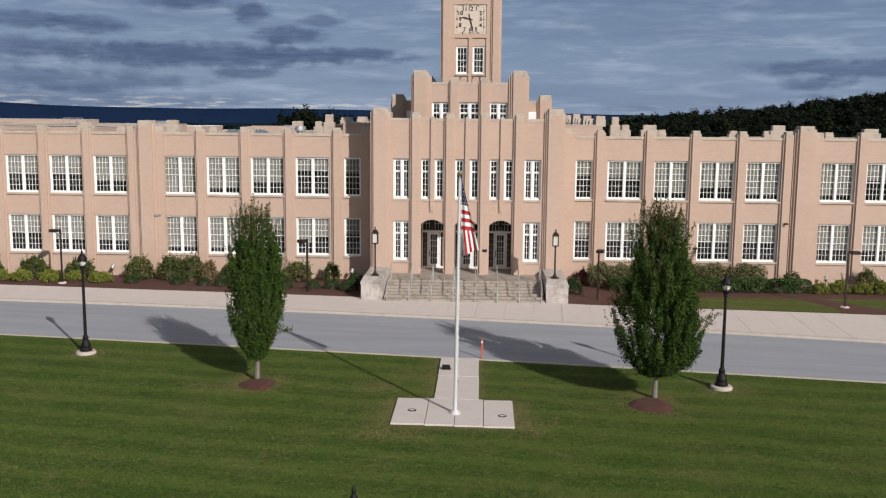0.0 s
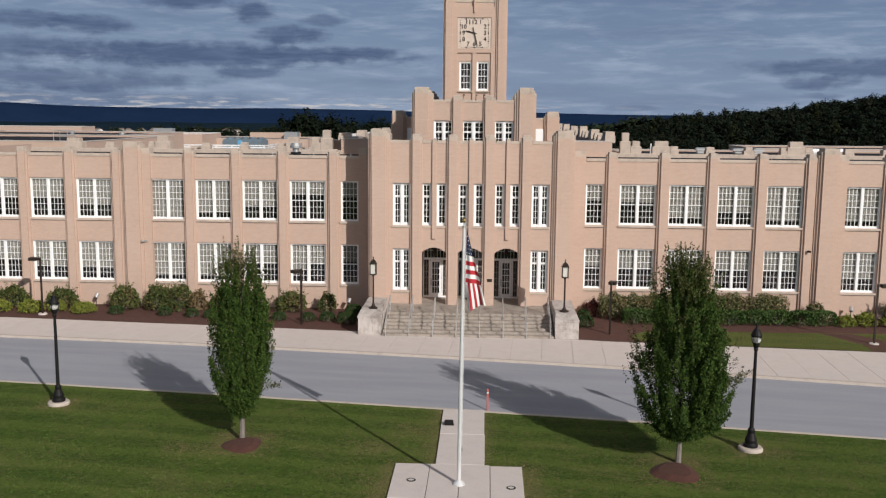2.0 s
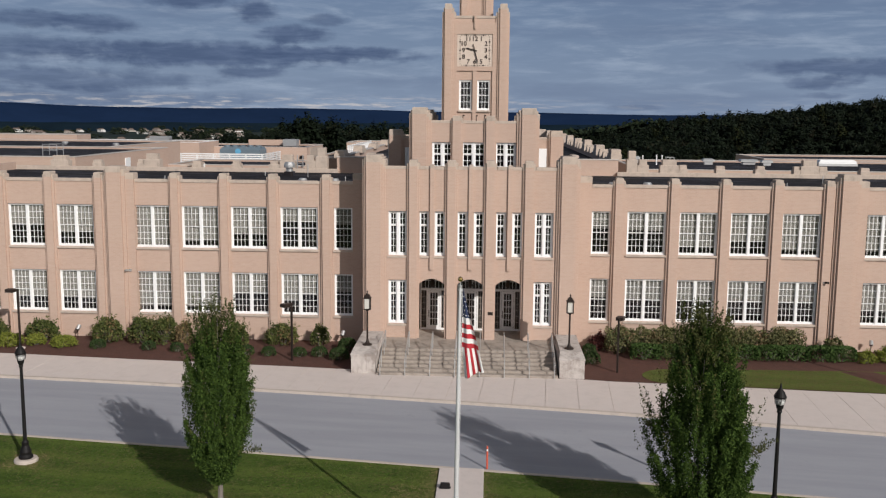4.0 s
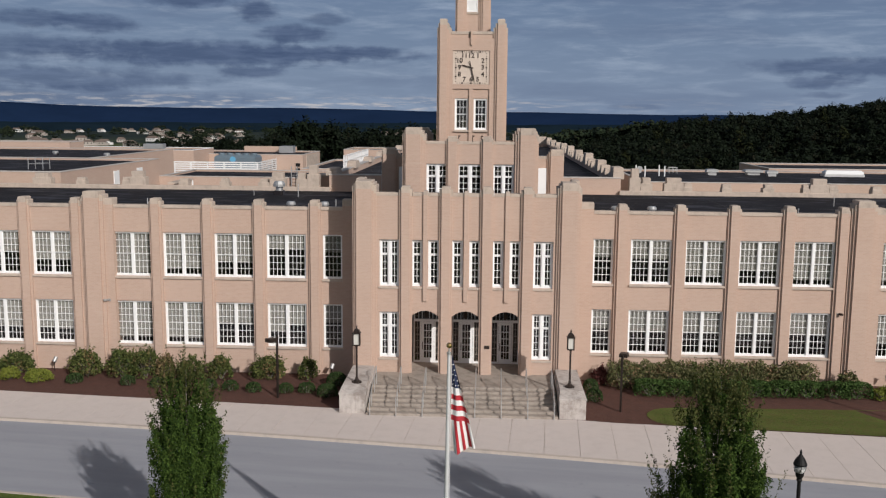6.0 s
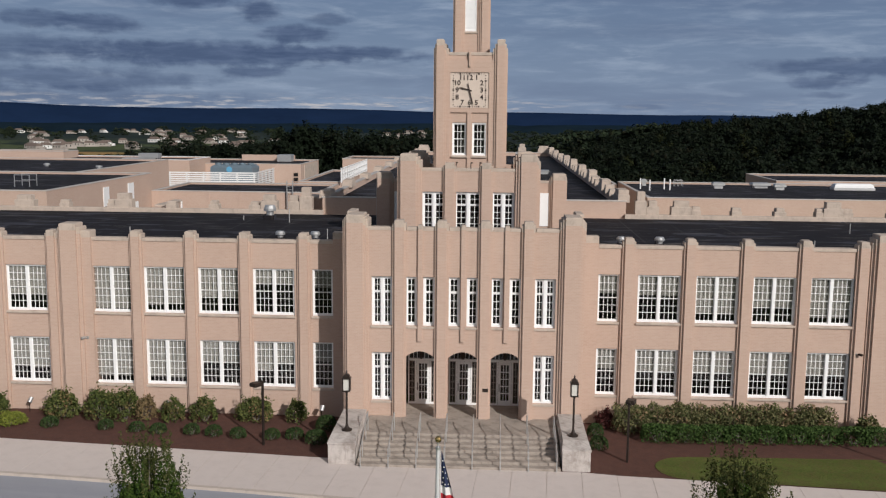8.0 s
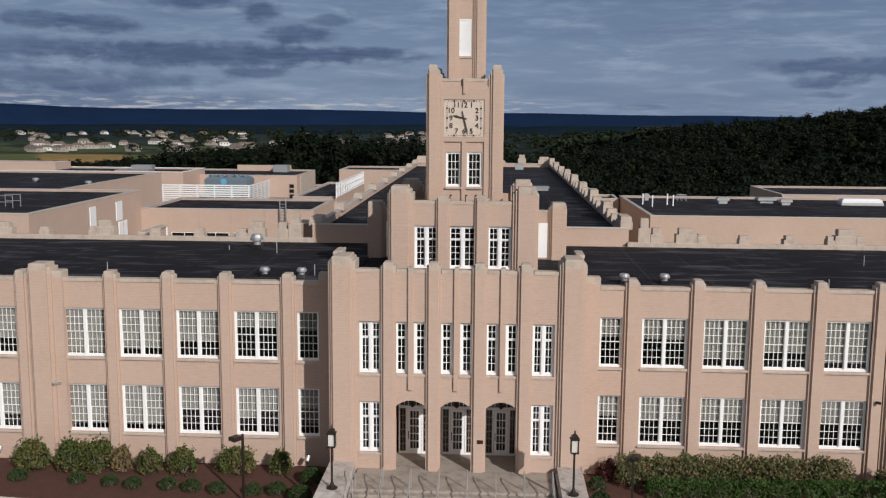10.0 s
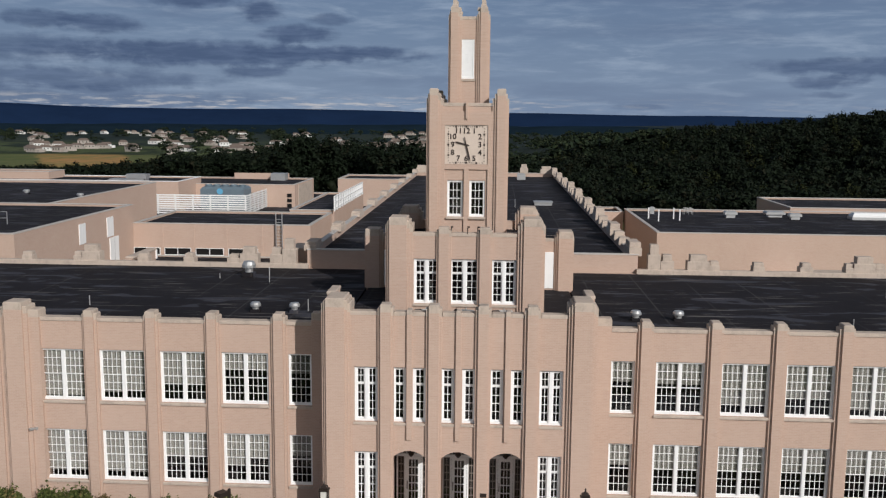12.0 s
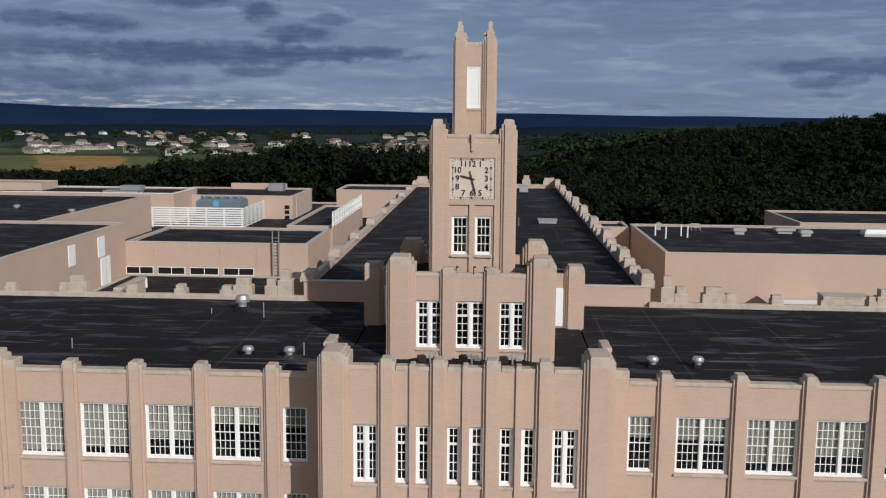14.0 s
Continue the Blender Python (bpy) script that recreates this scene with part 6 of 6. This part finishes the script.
for k in range(7):
    x = SX0 + 0.2 + (SX1 - SX0 - 0.4) * k / 6
    part("post", Geo().box(x - 0.1, x + 0.1, SY + 0.1, SY + 0.3, 3.8, 6.7), WHITE, screen)
for k in range(9):
    z = 4.05 + 0.32 * k
    part("slat", Geo().box(SX0, SX1, SY, SY + 0.09, z - 0.095, z + 0.095), WHITE, screen)
    part("slat", Geo().box(SX1 + 0.02, SX1 + 0.1, SY, 105.0, z - 0.095, z + 0.095), WHITE, screen)
for k in range(1, 6):
    part("post", Geo().box(SX1 - 0.2, SX1, SY + 2.4 * k, SY + 0.2 + 2.4 * k, 3.8, 6.7), WHITE, screen)
unit = thing("rooftop_chiller", "large blue-grey rooftop air unit behind the slatted screen", "air unit", at=pose(-38.7, 98.6, 3.8))
part("casing", Geo().box(-3.25, 3.25, -2.2, 2.2, 0.0, 3.75, 0.35), UNITBLUE, unit)
for k in range(5):
    part("fan_cowl", Geo().lathe([(0.52, 3.7), (0.55, 4.0), (0.44, 4.0), (0.4, 3.8)], -2.55 + 1.28 * k, -0.3, 14), UNITBLUE, unit)
part("badge", Geo().lathe([(0.0, 0), (0.46, 0), (0.46, 0.03), (0.0, 0.03)], n=18), plain("bright_blue_paint", (0.12, 0.36, 0.55), 0.5), unit, "round blue emblem", pose(-0.3, -2.22, 3.1, 90))

gym = flat_block("gymnasium", "large blank buff brick gymnasium with a flat black roof", 17.4, 78.0, 51.2, 75.0, 7.3)
gym_back = flat_block("gymnasium_annex", "taller flat-roofed annex behind the gymnasium", 38.0, 80.0, 77.0, 92.0, 7.5)
for x, y, w, h in ((20.2, 71.5, 0.32, 0.85), (28.6, 68.5, 0.72, 0.75), (35.6, 67.5, 0.68, 0.7), (34.0, 70.0, 1.1, 0.65)):
    v = thing("gym_roof_vent", "pale sheet metal vent on the gymnasium roof", "roof vent", "gymnasium vents", pose(x, y, 7.02))
    part("curb", Geo().box(-w * 0.7, w * 0.7, -w * 0.5, w * 0.5, 0, h * 0.5), STEEL, v)
    part("hood", Geo().box(-w, w, -w * 0.7, w * 0.7, h * 0.5, h, 0.15), STEEL, v)
sky_light = thing("roof_skylight", "long bright white skylight on the gymnasium roof", "skylight", at=pose(44.5, 68.5, 7.02))
part("curb", Geo().box(-2.4, 2.4, -0.8, 0.8, 0, 0.3), STEEL, sky_light)
part("dome", Geo().box(-2.3, 2.3, -0.7, 0.7, 0.3, 0.75, 0.3), WHITE, sky_light, "white acrylic dome")
for x, y in ((18.9, 66.0), (19.6, 63.5), (21.7, 66.0), (22.1, 64.5)):
    tagged(part("vent_pipe", Geo().rod((x, y, 7.0), (x, y, 8.3), 0.08, 8), WHITE), "white plastic vent pipe on the gymnasium roof", "vent pipe", "gymnasium pipes")
frame_rack = thing("roof_rail_frame", "small pale guard rail frame on the gymnasium roof", "guard rail", at=pose(24.4, 71.5, 7.0))
for dx in (-0.5, 0, 0.5):
    for dy in (-0.4, 0.4):
        part("post", Geo().rod((dx, dy, 0), (dx, dy, 0.75), 0.03, 6), STEEL, frame_rack)
for dy in (-0.4, 0.4):
    for z in (0.4, 0.75):
        part("rail", Geo().rod((-0.5, dy, z), (0.5, dy, z), 0.03, 6), STEEL, frame_rack)

walkway = flat_block("link_passage", "low pale-roofed passage beside the gymnasium", 11.2, 17.2, 74.0, 80.0, 7.0)
cooler = thing("roof_condenser", "grey condenser on a frame on the far roof", "condenser", at=pose(-53.0, 101.0, 8.02))
for dx in (-1.4, 1.4):
    part("leg", Geo().box(dx - 0.08, dx + 0.08, -0.6, 0.6, 0, 0.35), STEEL, cooler)
part("casing", Geo().box(-1.6, 1.6, -0.8, 0.8, 0.35, 1.05, 0.06), STEEL, cooler)
part("base", Geo().box(-4.2, 1.2, -1.0, 1.0, 0.0, 0.3, 0.03), STEEL, cooler)
for x, y, z in ((-46.6, 66.0, 8.5), (-55.0, 70.0, 8.5)):
    roof_vent(x, y, z, 0.4, 0.55)
rack = thing("roof_access_rail", "small pale guard rail frame on the west roof", "guard rail", at=pose(-41.5, 37.5, 8.7))
for dx in (-0.7, 0.7):
    for dy in (-0.7, 0.7):
        part("post", Geo().rod((dx, dy, 0), (dx, dy, 1.1), 0.04, 6), STEEL, rack)
for z in (0.55, 1.1):
    part("rail", Geo().rod((-0.7, -0.7, z), (0.7, -0.7, z), 0.035, 6), STEEL, rack)
    part("rail", Geo().rod((-0.7, 0.7, z), (0.7, 0.7, z), 0.035, 6), STEEL, rack)

# ---- woods, valley and ridge ----
def canopy(name, label, spots, heights, radii, leaf, per, seed, mat=LEAF_WOOD):
    """A wood as one piece: many crowns, each of several leafy lobes in an uneven dome."""
    r = np.random.default_rng(seed)
    bm = bmesh.new()
    bmesh.ops.create_icosphere(bm, subdivisions=1, radius=1.0)
    ball = np.array([v.co for v in bm.verts])
    tris = np.array([[v.index for v in f.verts] for f in bm.faces])
    bm.free()
    pts, outs, shells = [], [], []
    for (x, y), h, rad in zip(spots, heights, radii):
        z0 = hills(x, y)
        k = 11
        ca = r.random(k) * 2 * math.pi
        cz = np.linspace(0.42, 0.86, k) + r.uniform(-0.05, 0.05, k)
        co = rad * np.sqrt(r.uniform(0.1, 1.3, k)) * np.sqrt(np.clip(1 - ((cz - 0.4) / 0.56) ** 2, 0.04, 1)) * 0.75
        c = np.stack((x + co * np.cos(ca), y + co * np.sin(ca), z0 + cz * h), 1)
        size = np.stack((rad * r.uniform(0.24, 0.46, k),) * 2 + (h * r.uniform(0.08, 0.19, k),), 1)
        # the skirt of low growth
        c = np.concatenate((c, [(x, y, z0 + h * 0.22), (x, y, z0 + h * 0.3)]))
        size = np.concatenate((size, [(rad * 0.8, rad * 0.8, h * 0.26)] * 2))
        pick = r.integers(0, k + 2, per)
        d = r.normal(size=(per, 3))
        d[:, 2] = np.abs(d[:, 2]) * 1.1 - 0.35
        d /= np.linalg.norm(d, axis=1)[:, None]
        pts.append(c[pick] + d * size[pick] * r.uniform(0.75, 1.3, (per, 1)))
        outs.append(d * 0.6 + r.normal(size=(per, 3)) * 0.35 + np.array((0, 0, 0.75)))
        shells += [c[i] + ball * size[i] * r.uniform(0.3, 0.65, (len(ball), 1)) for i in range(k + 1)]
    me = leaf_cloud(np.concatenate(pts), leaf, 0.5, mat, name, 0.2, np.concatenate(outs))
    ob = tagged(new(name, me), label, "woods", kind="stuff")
    # shells that close gaps in the crowns, always in the shade-darkened wood colour
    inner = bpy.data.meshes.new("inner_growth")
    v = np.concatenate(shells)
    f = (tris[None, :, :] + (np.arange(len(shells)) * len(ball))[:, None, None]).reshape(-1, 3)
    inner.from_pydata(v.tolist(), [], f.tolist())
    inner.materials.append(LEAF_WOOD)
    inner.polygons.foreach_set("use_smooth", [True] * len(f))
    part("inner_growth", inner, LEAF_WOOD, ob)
    return ob


r = np.random.default_rng(17)
# the belt of trees behind the school
n = 330
xs, ys = r.uniform(-190, 60, n), r.uniform(225, 330, n)
tall = np.interp(xs, [-190, -130, -95, -60, 10, 60], [6, 8, 12, 17, 15, 13])
spots = list(zip(xs, ys))
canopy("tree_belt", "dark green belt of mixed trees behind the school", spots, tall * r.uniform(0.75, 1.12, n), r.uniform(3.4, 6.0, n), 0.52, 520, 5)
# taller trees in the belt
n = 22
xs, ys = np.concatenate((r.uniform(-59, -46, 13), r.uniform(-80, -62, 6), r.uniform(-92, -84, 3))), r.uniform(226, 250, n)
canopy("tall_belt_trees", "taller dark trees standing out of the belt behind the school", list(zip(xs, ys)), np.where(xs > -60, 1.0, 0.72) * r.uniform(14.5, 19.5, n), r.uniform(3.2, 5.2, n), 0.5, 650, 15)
# the wooded hillside, its cloud shade put into the leaf colour
n = 2300
az, d = r.uniform(0.03, 0.62, n), 205 + 385 * r.random(n) ** 0.85
xs, ys = d * np.sin(az), d * np.cos(az)
spots = list(zip(xs, ys))
grown = r.triangular(5.5, 9.5, 14.0, n)
canopy("hillside_wood", "wooded hillside coloured dark as under cloud, with a few yellowing trees", spots, grown * r.uniform(0.85, 1.1, n), grown * r.uniform(0.32, 0.48, n), 0.52, 340, 6)
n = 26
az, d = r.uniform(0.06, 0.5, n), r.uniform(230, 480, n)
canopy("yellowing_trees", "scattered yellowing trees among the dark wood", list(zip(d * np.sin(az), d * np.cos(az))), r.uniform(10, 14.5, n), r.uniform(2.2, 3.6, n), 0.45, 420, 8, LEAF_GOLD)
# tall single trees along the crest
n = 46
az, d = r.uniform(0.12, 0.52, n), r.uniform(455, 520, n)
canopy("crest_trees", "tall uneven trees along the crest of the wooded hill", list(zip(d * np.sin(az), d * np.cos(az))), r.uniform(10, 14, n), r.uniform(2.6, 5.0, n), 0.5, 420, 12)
# hedgerows and copses in the valley
n = 1300
az, ys = r.uniform(-0.62, 0.2, n), 430 + 2000 * r.random(n) ** 1.5
xs = ys * np.tan(az)
keep = (np.sin(xs * 0.011 + ys * 0.004) + np.sin(ys * 0.017) > -0.25) & ~((ys < 1090) & (ys > 640) & (xs < -0.31 * ys)) & ~((ys > 1120) & (ys < 1900) & (xs < -0.02 * ys) & (r.random(n) > 0.4))
spots = list(zip(xs[keep], ys[keep]))
canopy("valley_copses", "scattered copses and hedgerows across the valley", spots, r.uniform(8, 15, len(spots)), r.uniform(7, 18, len(spots)), 1.5, 110, 9, LEAF_VALLEY)


def ridge(name, label, dist, base, tops, a0, a1, mat, seed):
    """A long far hill: a rounded strip of slopes."""
    v, f = [], []
    n = 120
    for i in range(n + 1):
        a = a0 + (a1 - a0) * i / n
        h = tops(a)
        for k, (d, s) in enumerate(((-420, 0.0), (-250, 0.45), (-90, 0.85), (0, 1.0), (160, 0.9))):
            q = dist + d
            v.append((q * math.sin(a), q * math.cos(a), base + (h - base) * s + (6 * noise.noise((a * 40, k * 1.7, seed)) if 0 < k < 3 else 0)))
    for i in range(n):
        for k in range(4):
            o = i * 5 + k
            f.append((o, o + 5, o + 6, o + 1))
    me = bpy.data.meshes.new(name)
    me.from_pydata(v, [], f)
    me.materials.append(mat)
    me.polygons.foreach_set("use_smooth", [True] * len(f))
    return tagged(new(name, me), label, "mountain ridge", kind="structure")


# both hills carry the haze of distance in their base colours
ridge("backdrop_ridge", "long level mountain ridge, haze blue in its colour, on the horizon", 4400, -60, lambda a: 25 - 24 * a + 3.5 * noise.noise((a * 9, 0.3, 0)) + 1.5 * noise.noise((a * 31, 2.3, 0)) + 15 * math.exp(-((a + 0.5) / 0.07) ** 2) + 5 * math.exp(-((a + 0.2) / 0.08) ** 2), -1.0, 1.0, RIDGE, 1)
ridge("backdrop_foothill", "dark low wooded foothill tinted with haze before the ridge", 2600, -70, lambda a: -13 + 14 * noise.noise((a * 6, 4.0, 0)) + 3 * noise.noise((a * 45, 1.0, 0)), -1.0, 1.0, plain("hazed_far_woods", (0.011, 0.021, 0.031), 1.0, vary=0.35, scale=0.012, grain=0.06, sheen=0.0), 2)


def house(x, y, w, d, h, turn, wallmat):
    """A plain pitched-roof house far down the valley."""
    z = hills(x, y)
    hs = thing("house", "pale far-off house with a brown pitched roof", "house", "houses in the valley", pose(x, y, z, 0, 0, turn))
    part("wall", Geo().box(-w / 2, w / 2, -d / 2, d / 2, -1.0, h), wallmat, hs)
    g = Geo()
    e, t = 0.5, h + d * 0.32
    a, b, c, q = (-w / 2 - e, -d / 2 - e, h - 0.1), (w / 2 + e, -d / 2 - e, h - 0.1), (w / 2 + e, d / 2 + e, h - 0.1), (-w / 2 - e, d / 2 + e, h - 0.1)
    m0, m1 = (-w / 2 + d * 0.25, 0, t), (w / 2 - d * 0.25, 0, t)
    g.quad(a, b, m1, m0)
    g.quad(c, q, m0, m1)
    g.quad(b, c, m1)
    g.quad(q, a, m0)
    g.quad(q, c, b, a)
    part("roof", g, HOUSEROOF, hs)
    for k in range(3):
        part("window", Geo().box(-w / 2 + w * (k + 0.6) / 3.2 - 0.6, -w / 2 + w * (k + 0.6) / 3.2 + 0.6, -d / 2 - 0.03, -d / 2, h * 0.45, h * 0.8), IRON, hs)
    part("garage", Geo().box(w / 2 - 0.1, w / 2 + 5.0, -d / 2 + 1, d / 2 - 1, -1.0, h * 0.62), wallmat, hs)


random.seed(31)
PALE = plain("white_siding", (0.66, 0.65, 0.62), 0.8)
for k in range(125):
    y = random.choice((random.uniform(1120, 1300), random.uniform(1300, 1600), random.uniform(1600, 2300)))
    x = y * random.uniform(-0.52, -0.02)
    house(x, y, random.uniform(12, 19), random.uniform(8, 12), random.uniform(4.5, 6.5), random.uniform(-30, 30), random.choice((HOUSEWALL, HOUSEWALL, PALE)))
for x, y, w in ((-950, 2350, 80), (-175, 1420, 36), (-150, 1300, 30)):
    hall = thing("valley_hall", "long low pale building down in the valley", "building", "valley halls", pose(x, y, hills(x, y), 0, 0, 8))
    part("wall", Geo().box(-w / 2, w / 2, -9, 9, -1.5, 6), PALE, hall)
    part("roof", Geo().box(-w / 2 - 0.6, w / 2 + 0.6, -9.6, 9.6, 6, 6.9, 0.4), HOUSEROOF, hall)

# ---- blades of the mown lawn ----
def lawn_turf():
    """Short blades over the lawn before the drive and the verge by the hedge, left bare on concrete and mulch."""
    r = np.random.default_rng(77)
    n = 330000
    y = r.uniform(-37.0, -15.5, n)
    x = r.uniform(-1.0, 1.0, n) * (27.0 + (y + 15.5) * 0.55)
    edge = -19.47 - 0.14 * x - 0.0004 * x * x
    ok = y < edge
    for x0, x1, y0, y1 in ((-0.74, 0.97, -25.7, -19.0), (-2.08, 2.22, -28.62, -25.5)):
        ok &= ~((x > x0) & (x < x1) & (y > y0) & (y < y1))
    for cx, cy, rad in ((-7.72, -23.98, 0.76), (7.32, -25.6, 0.9), (-16.35, -19.75, 0.44), (10.45, -23.2, 0.44)):
        ok &= (x - cx) ** 2 + (y - cy) ** 2 > rad * rad
    vx, vy = r.uniform(9.2, 32.0, 46000), r.uniform(-9.6, -4.2, 46000)
    inside = (vy > -6.67 - 0.092 * vx) & (vy < -4.85 + 0.02 * (vx - 12.0)) & ((vx > 10.5) | ((vx - 10.4) ** 2 + (vy + 6.35) ** 2 < 1.9))
    inside &= ~((vx > 19.0) & (vx < 24.8) & (np.abs(vx - 20.6 - 0.9 * np.maximum(-6.5 - vy, 0) + 0.35 * (vy + 6.5)) < 1.1))
    x, y = np.concatenate((x[ok], vx[inside])), np.concatenate((y[ok], vy[inside]))
    n = len(x)
    a = r.uniform(0, 2 * math.pi, n)
    w, h = r.uniform(0.016, 0.03, n), r.uniform(0.012, 0.03, n)
    lean = r.normal(size=(n, 2)) * 0.055
    base = np.where(y > -10.0, -0.005, -0.125)
    v = np.empty((n, 3, 3))
    v[:, 0] = np.stack((x - w * np.cos(a), y - w * np.sin(a), base), 1)
    v[:, 1] = np.stack((x + w * np.cos(a), y + w * np.sin(a), base), 1)
    v[:, 2] = np.stack((x + lean[:, 0], y + lean[:, 1], base + h), 1)
    me = bpy.data.meshes.new("grass_blades")
    me.vertices.add(3 * n)
    me.vertices.foreach_set("co", v.ravel())
    me.loops.add(3 * n)
    me.loops.foreach_set("vertex_index", np.arange(3 * n))
    me.polygons.add(n)
    me.polygons.foreach_set("loop_start", np.arange(0, 3 * n, 3))
    me.polygons.foreach_set("loop_total", np.full(n, 3))
    me.update(calc_edges=True)
    me.materials.append(BLADE)
    return me


tagged(new("lawn_grass", lawn_turf()), "short mown green grass blades of the lawn and verge", "grass", kind="stuff")

# ---- pavement and apron slabs ----
pavement = tagged(new("pavement"), "broad pale concrete pavement of large slabs along the drive", "pavement", kind="structure")
part("joint_bed", sheet(Geo(), lambda x: kerb_y(x) + 0.001, lambda x: walk_y(x) + 0.05, -45, 45, -0.016, 60), KERB, pavement)
random.seed(9)


def inner_y(x):
    """Where the pavement ends: at the beds, or at the foot of the steps."""
    return max(walk_y(x) + 0.05, -7.19) if abs(x) < 6.0 else walk_y(x) + 0.05


x = -45.0
while x < 45:
    w = 1.52
    a, b = x + 0.008, x + w - 0.008
    lift = random.uniform(-0.004, 0.004)
    skew = 0.30
    ya0, yb0, ya1, yb1 = kerb_y(a) + 0.012, kerb_y(b) + 0.012, inner_y(a + skew), inner_y(b + skew)
    g = Geo().prism([(a, ya0), (b, yb0), (b + skew, yb1), (a + skew, ya1)], -0.2, lift)
    part("slab", g, CONCRETE, pavement)
    x += w
apron = tagged(new("flagpole_apron"), "pale concrete T-shaped apron and path at the flagpole", "concrete apron", kind="structure")
for x0, x1, y0, y1 in ((-0.72, 0.93, -22.4, -19.45), (-0.71, 0.95, -25.5, -22.42), (-2.06, -0.9, -28.45, -25.52), (-0.88, 0.12, -28.5, -25.52), (0.14, 1.12, -28.55, -25.52), (1.14, 2.2, -28.6, -25.6)):
    part("slab", Geo().box(x0, x1, y0, y1, -0.4, LAWN + 0.05 + random.uniform(-0.003, 0.003), 0.01), CONCRETE, apron)
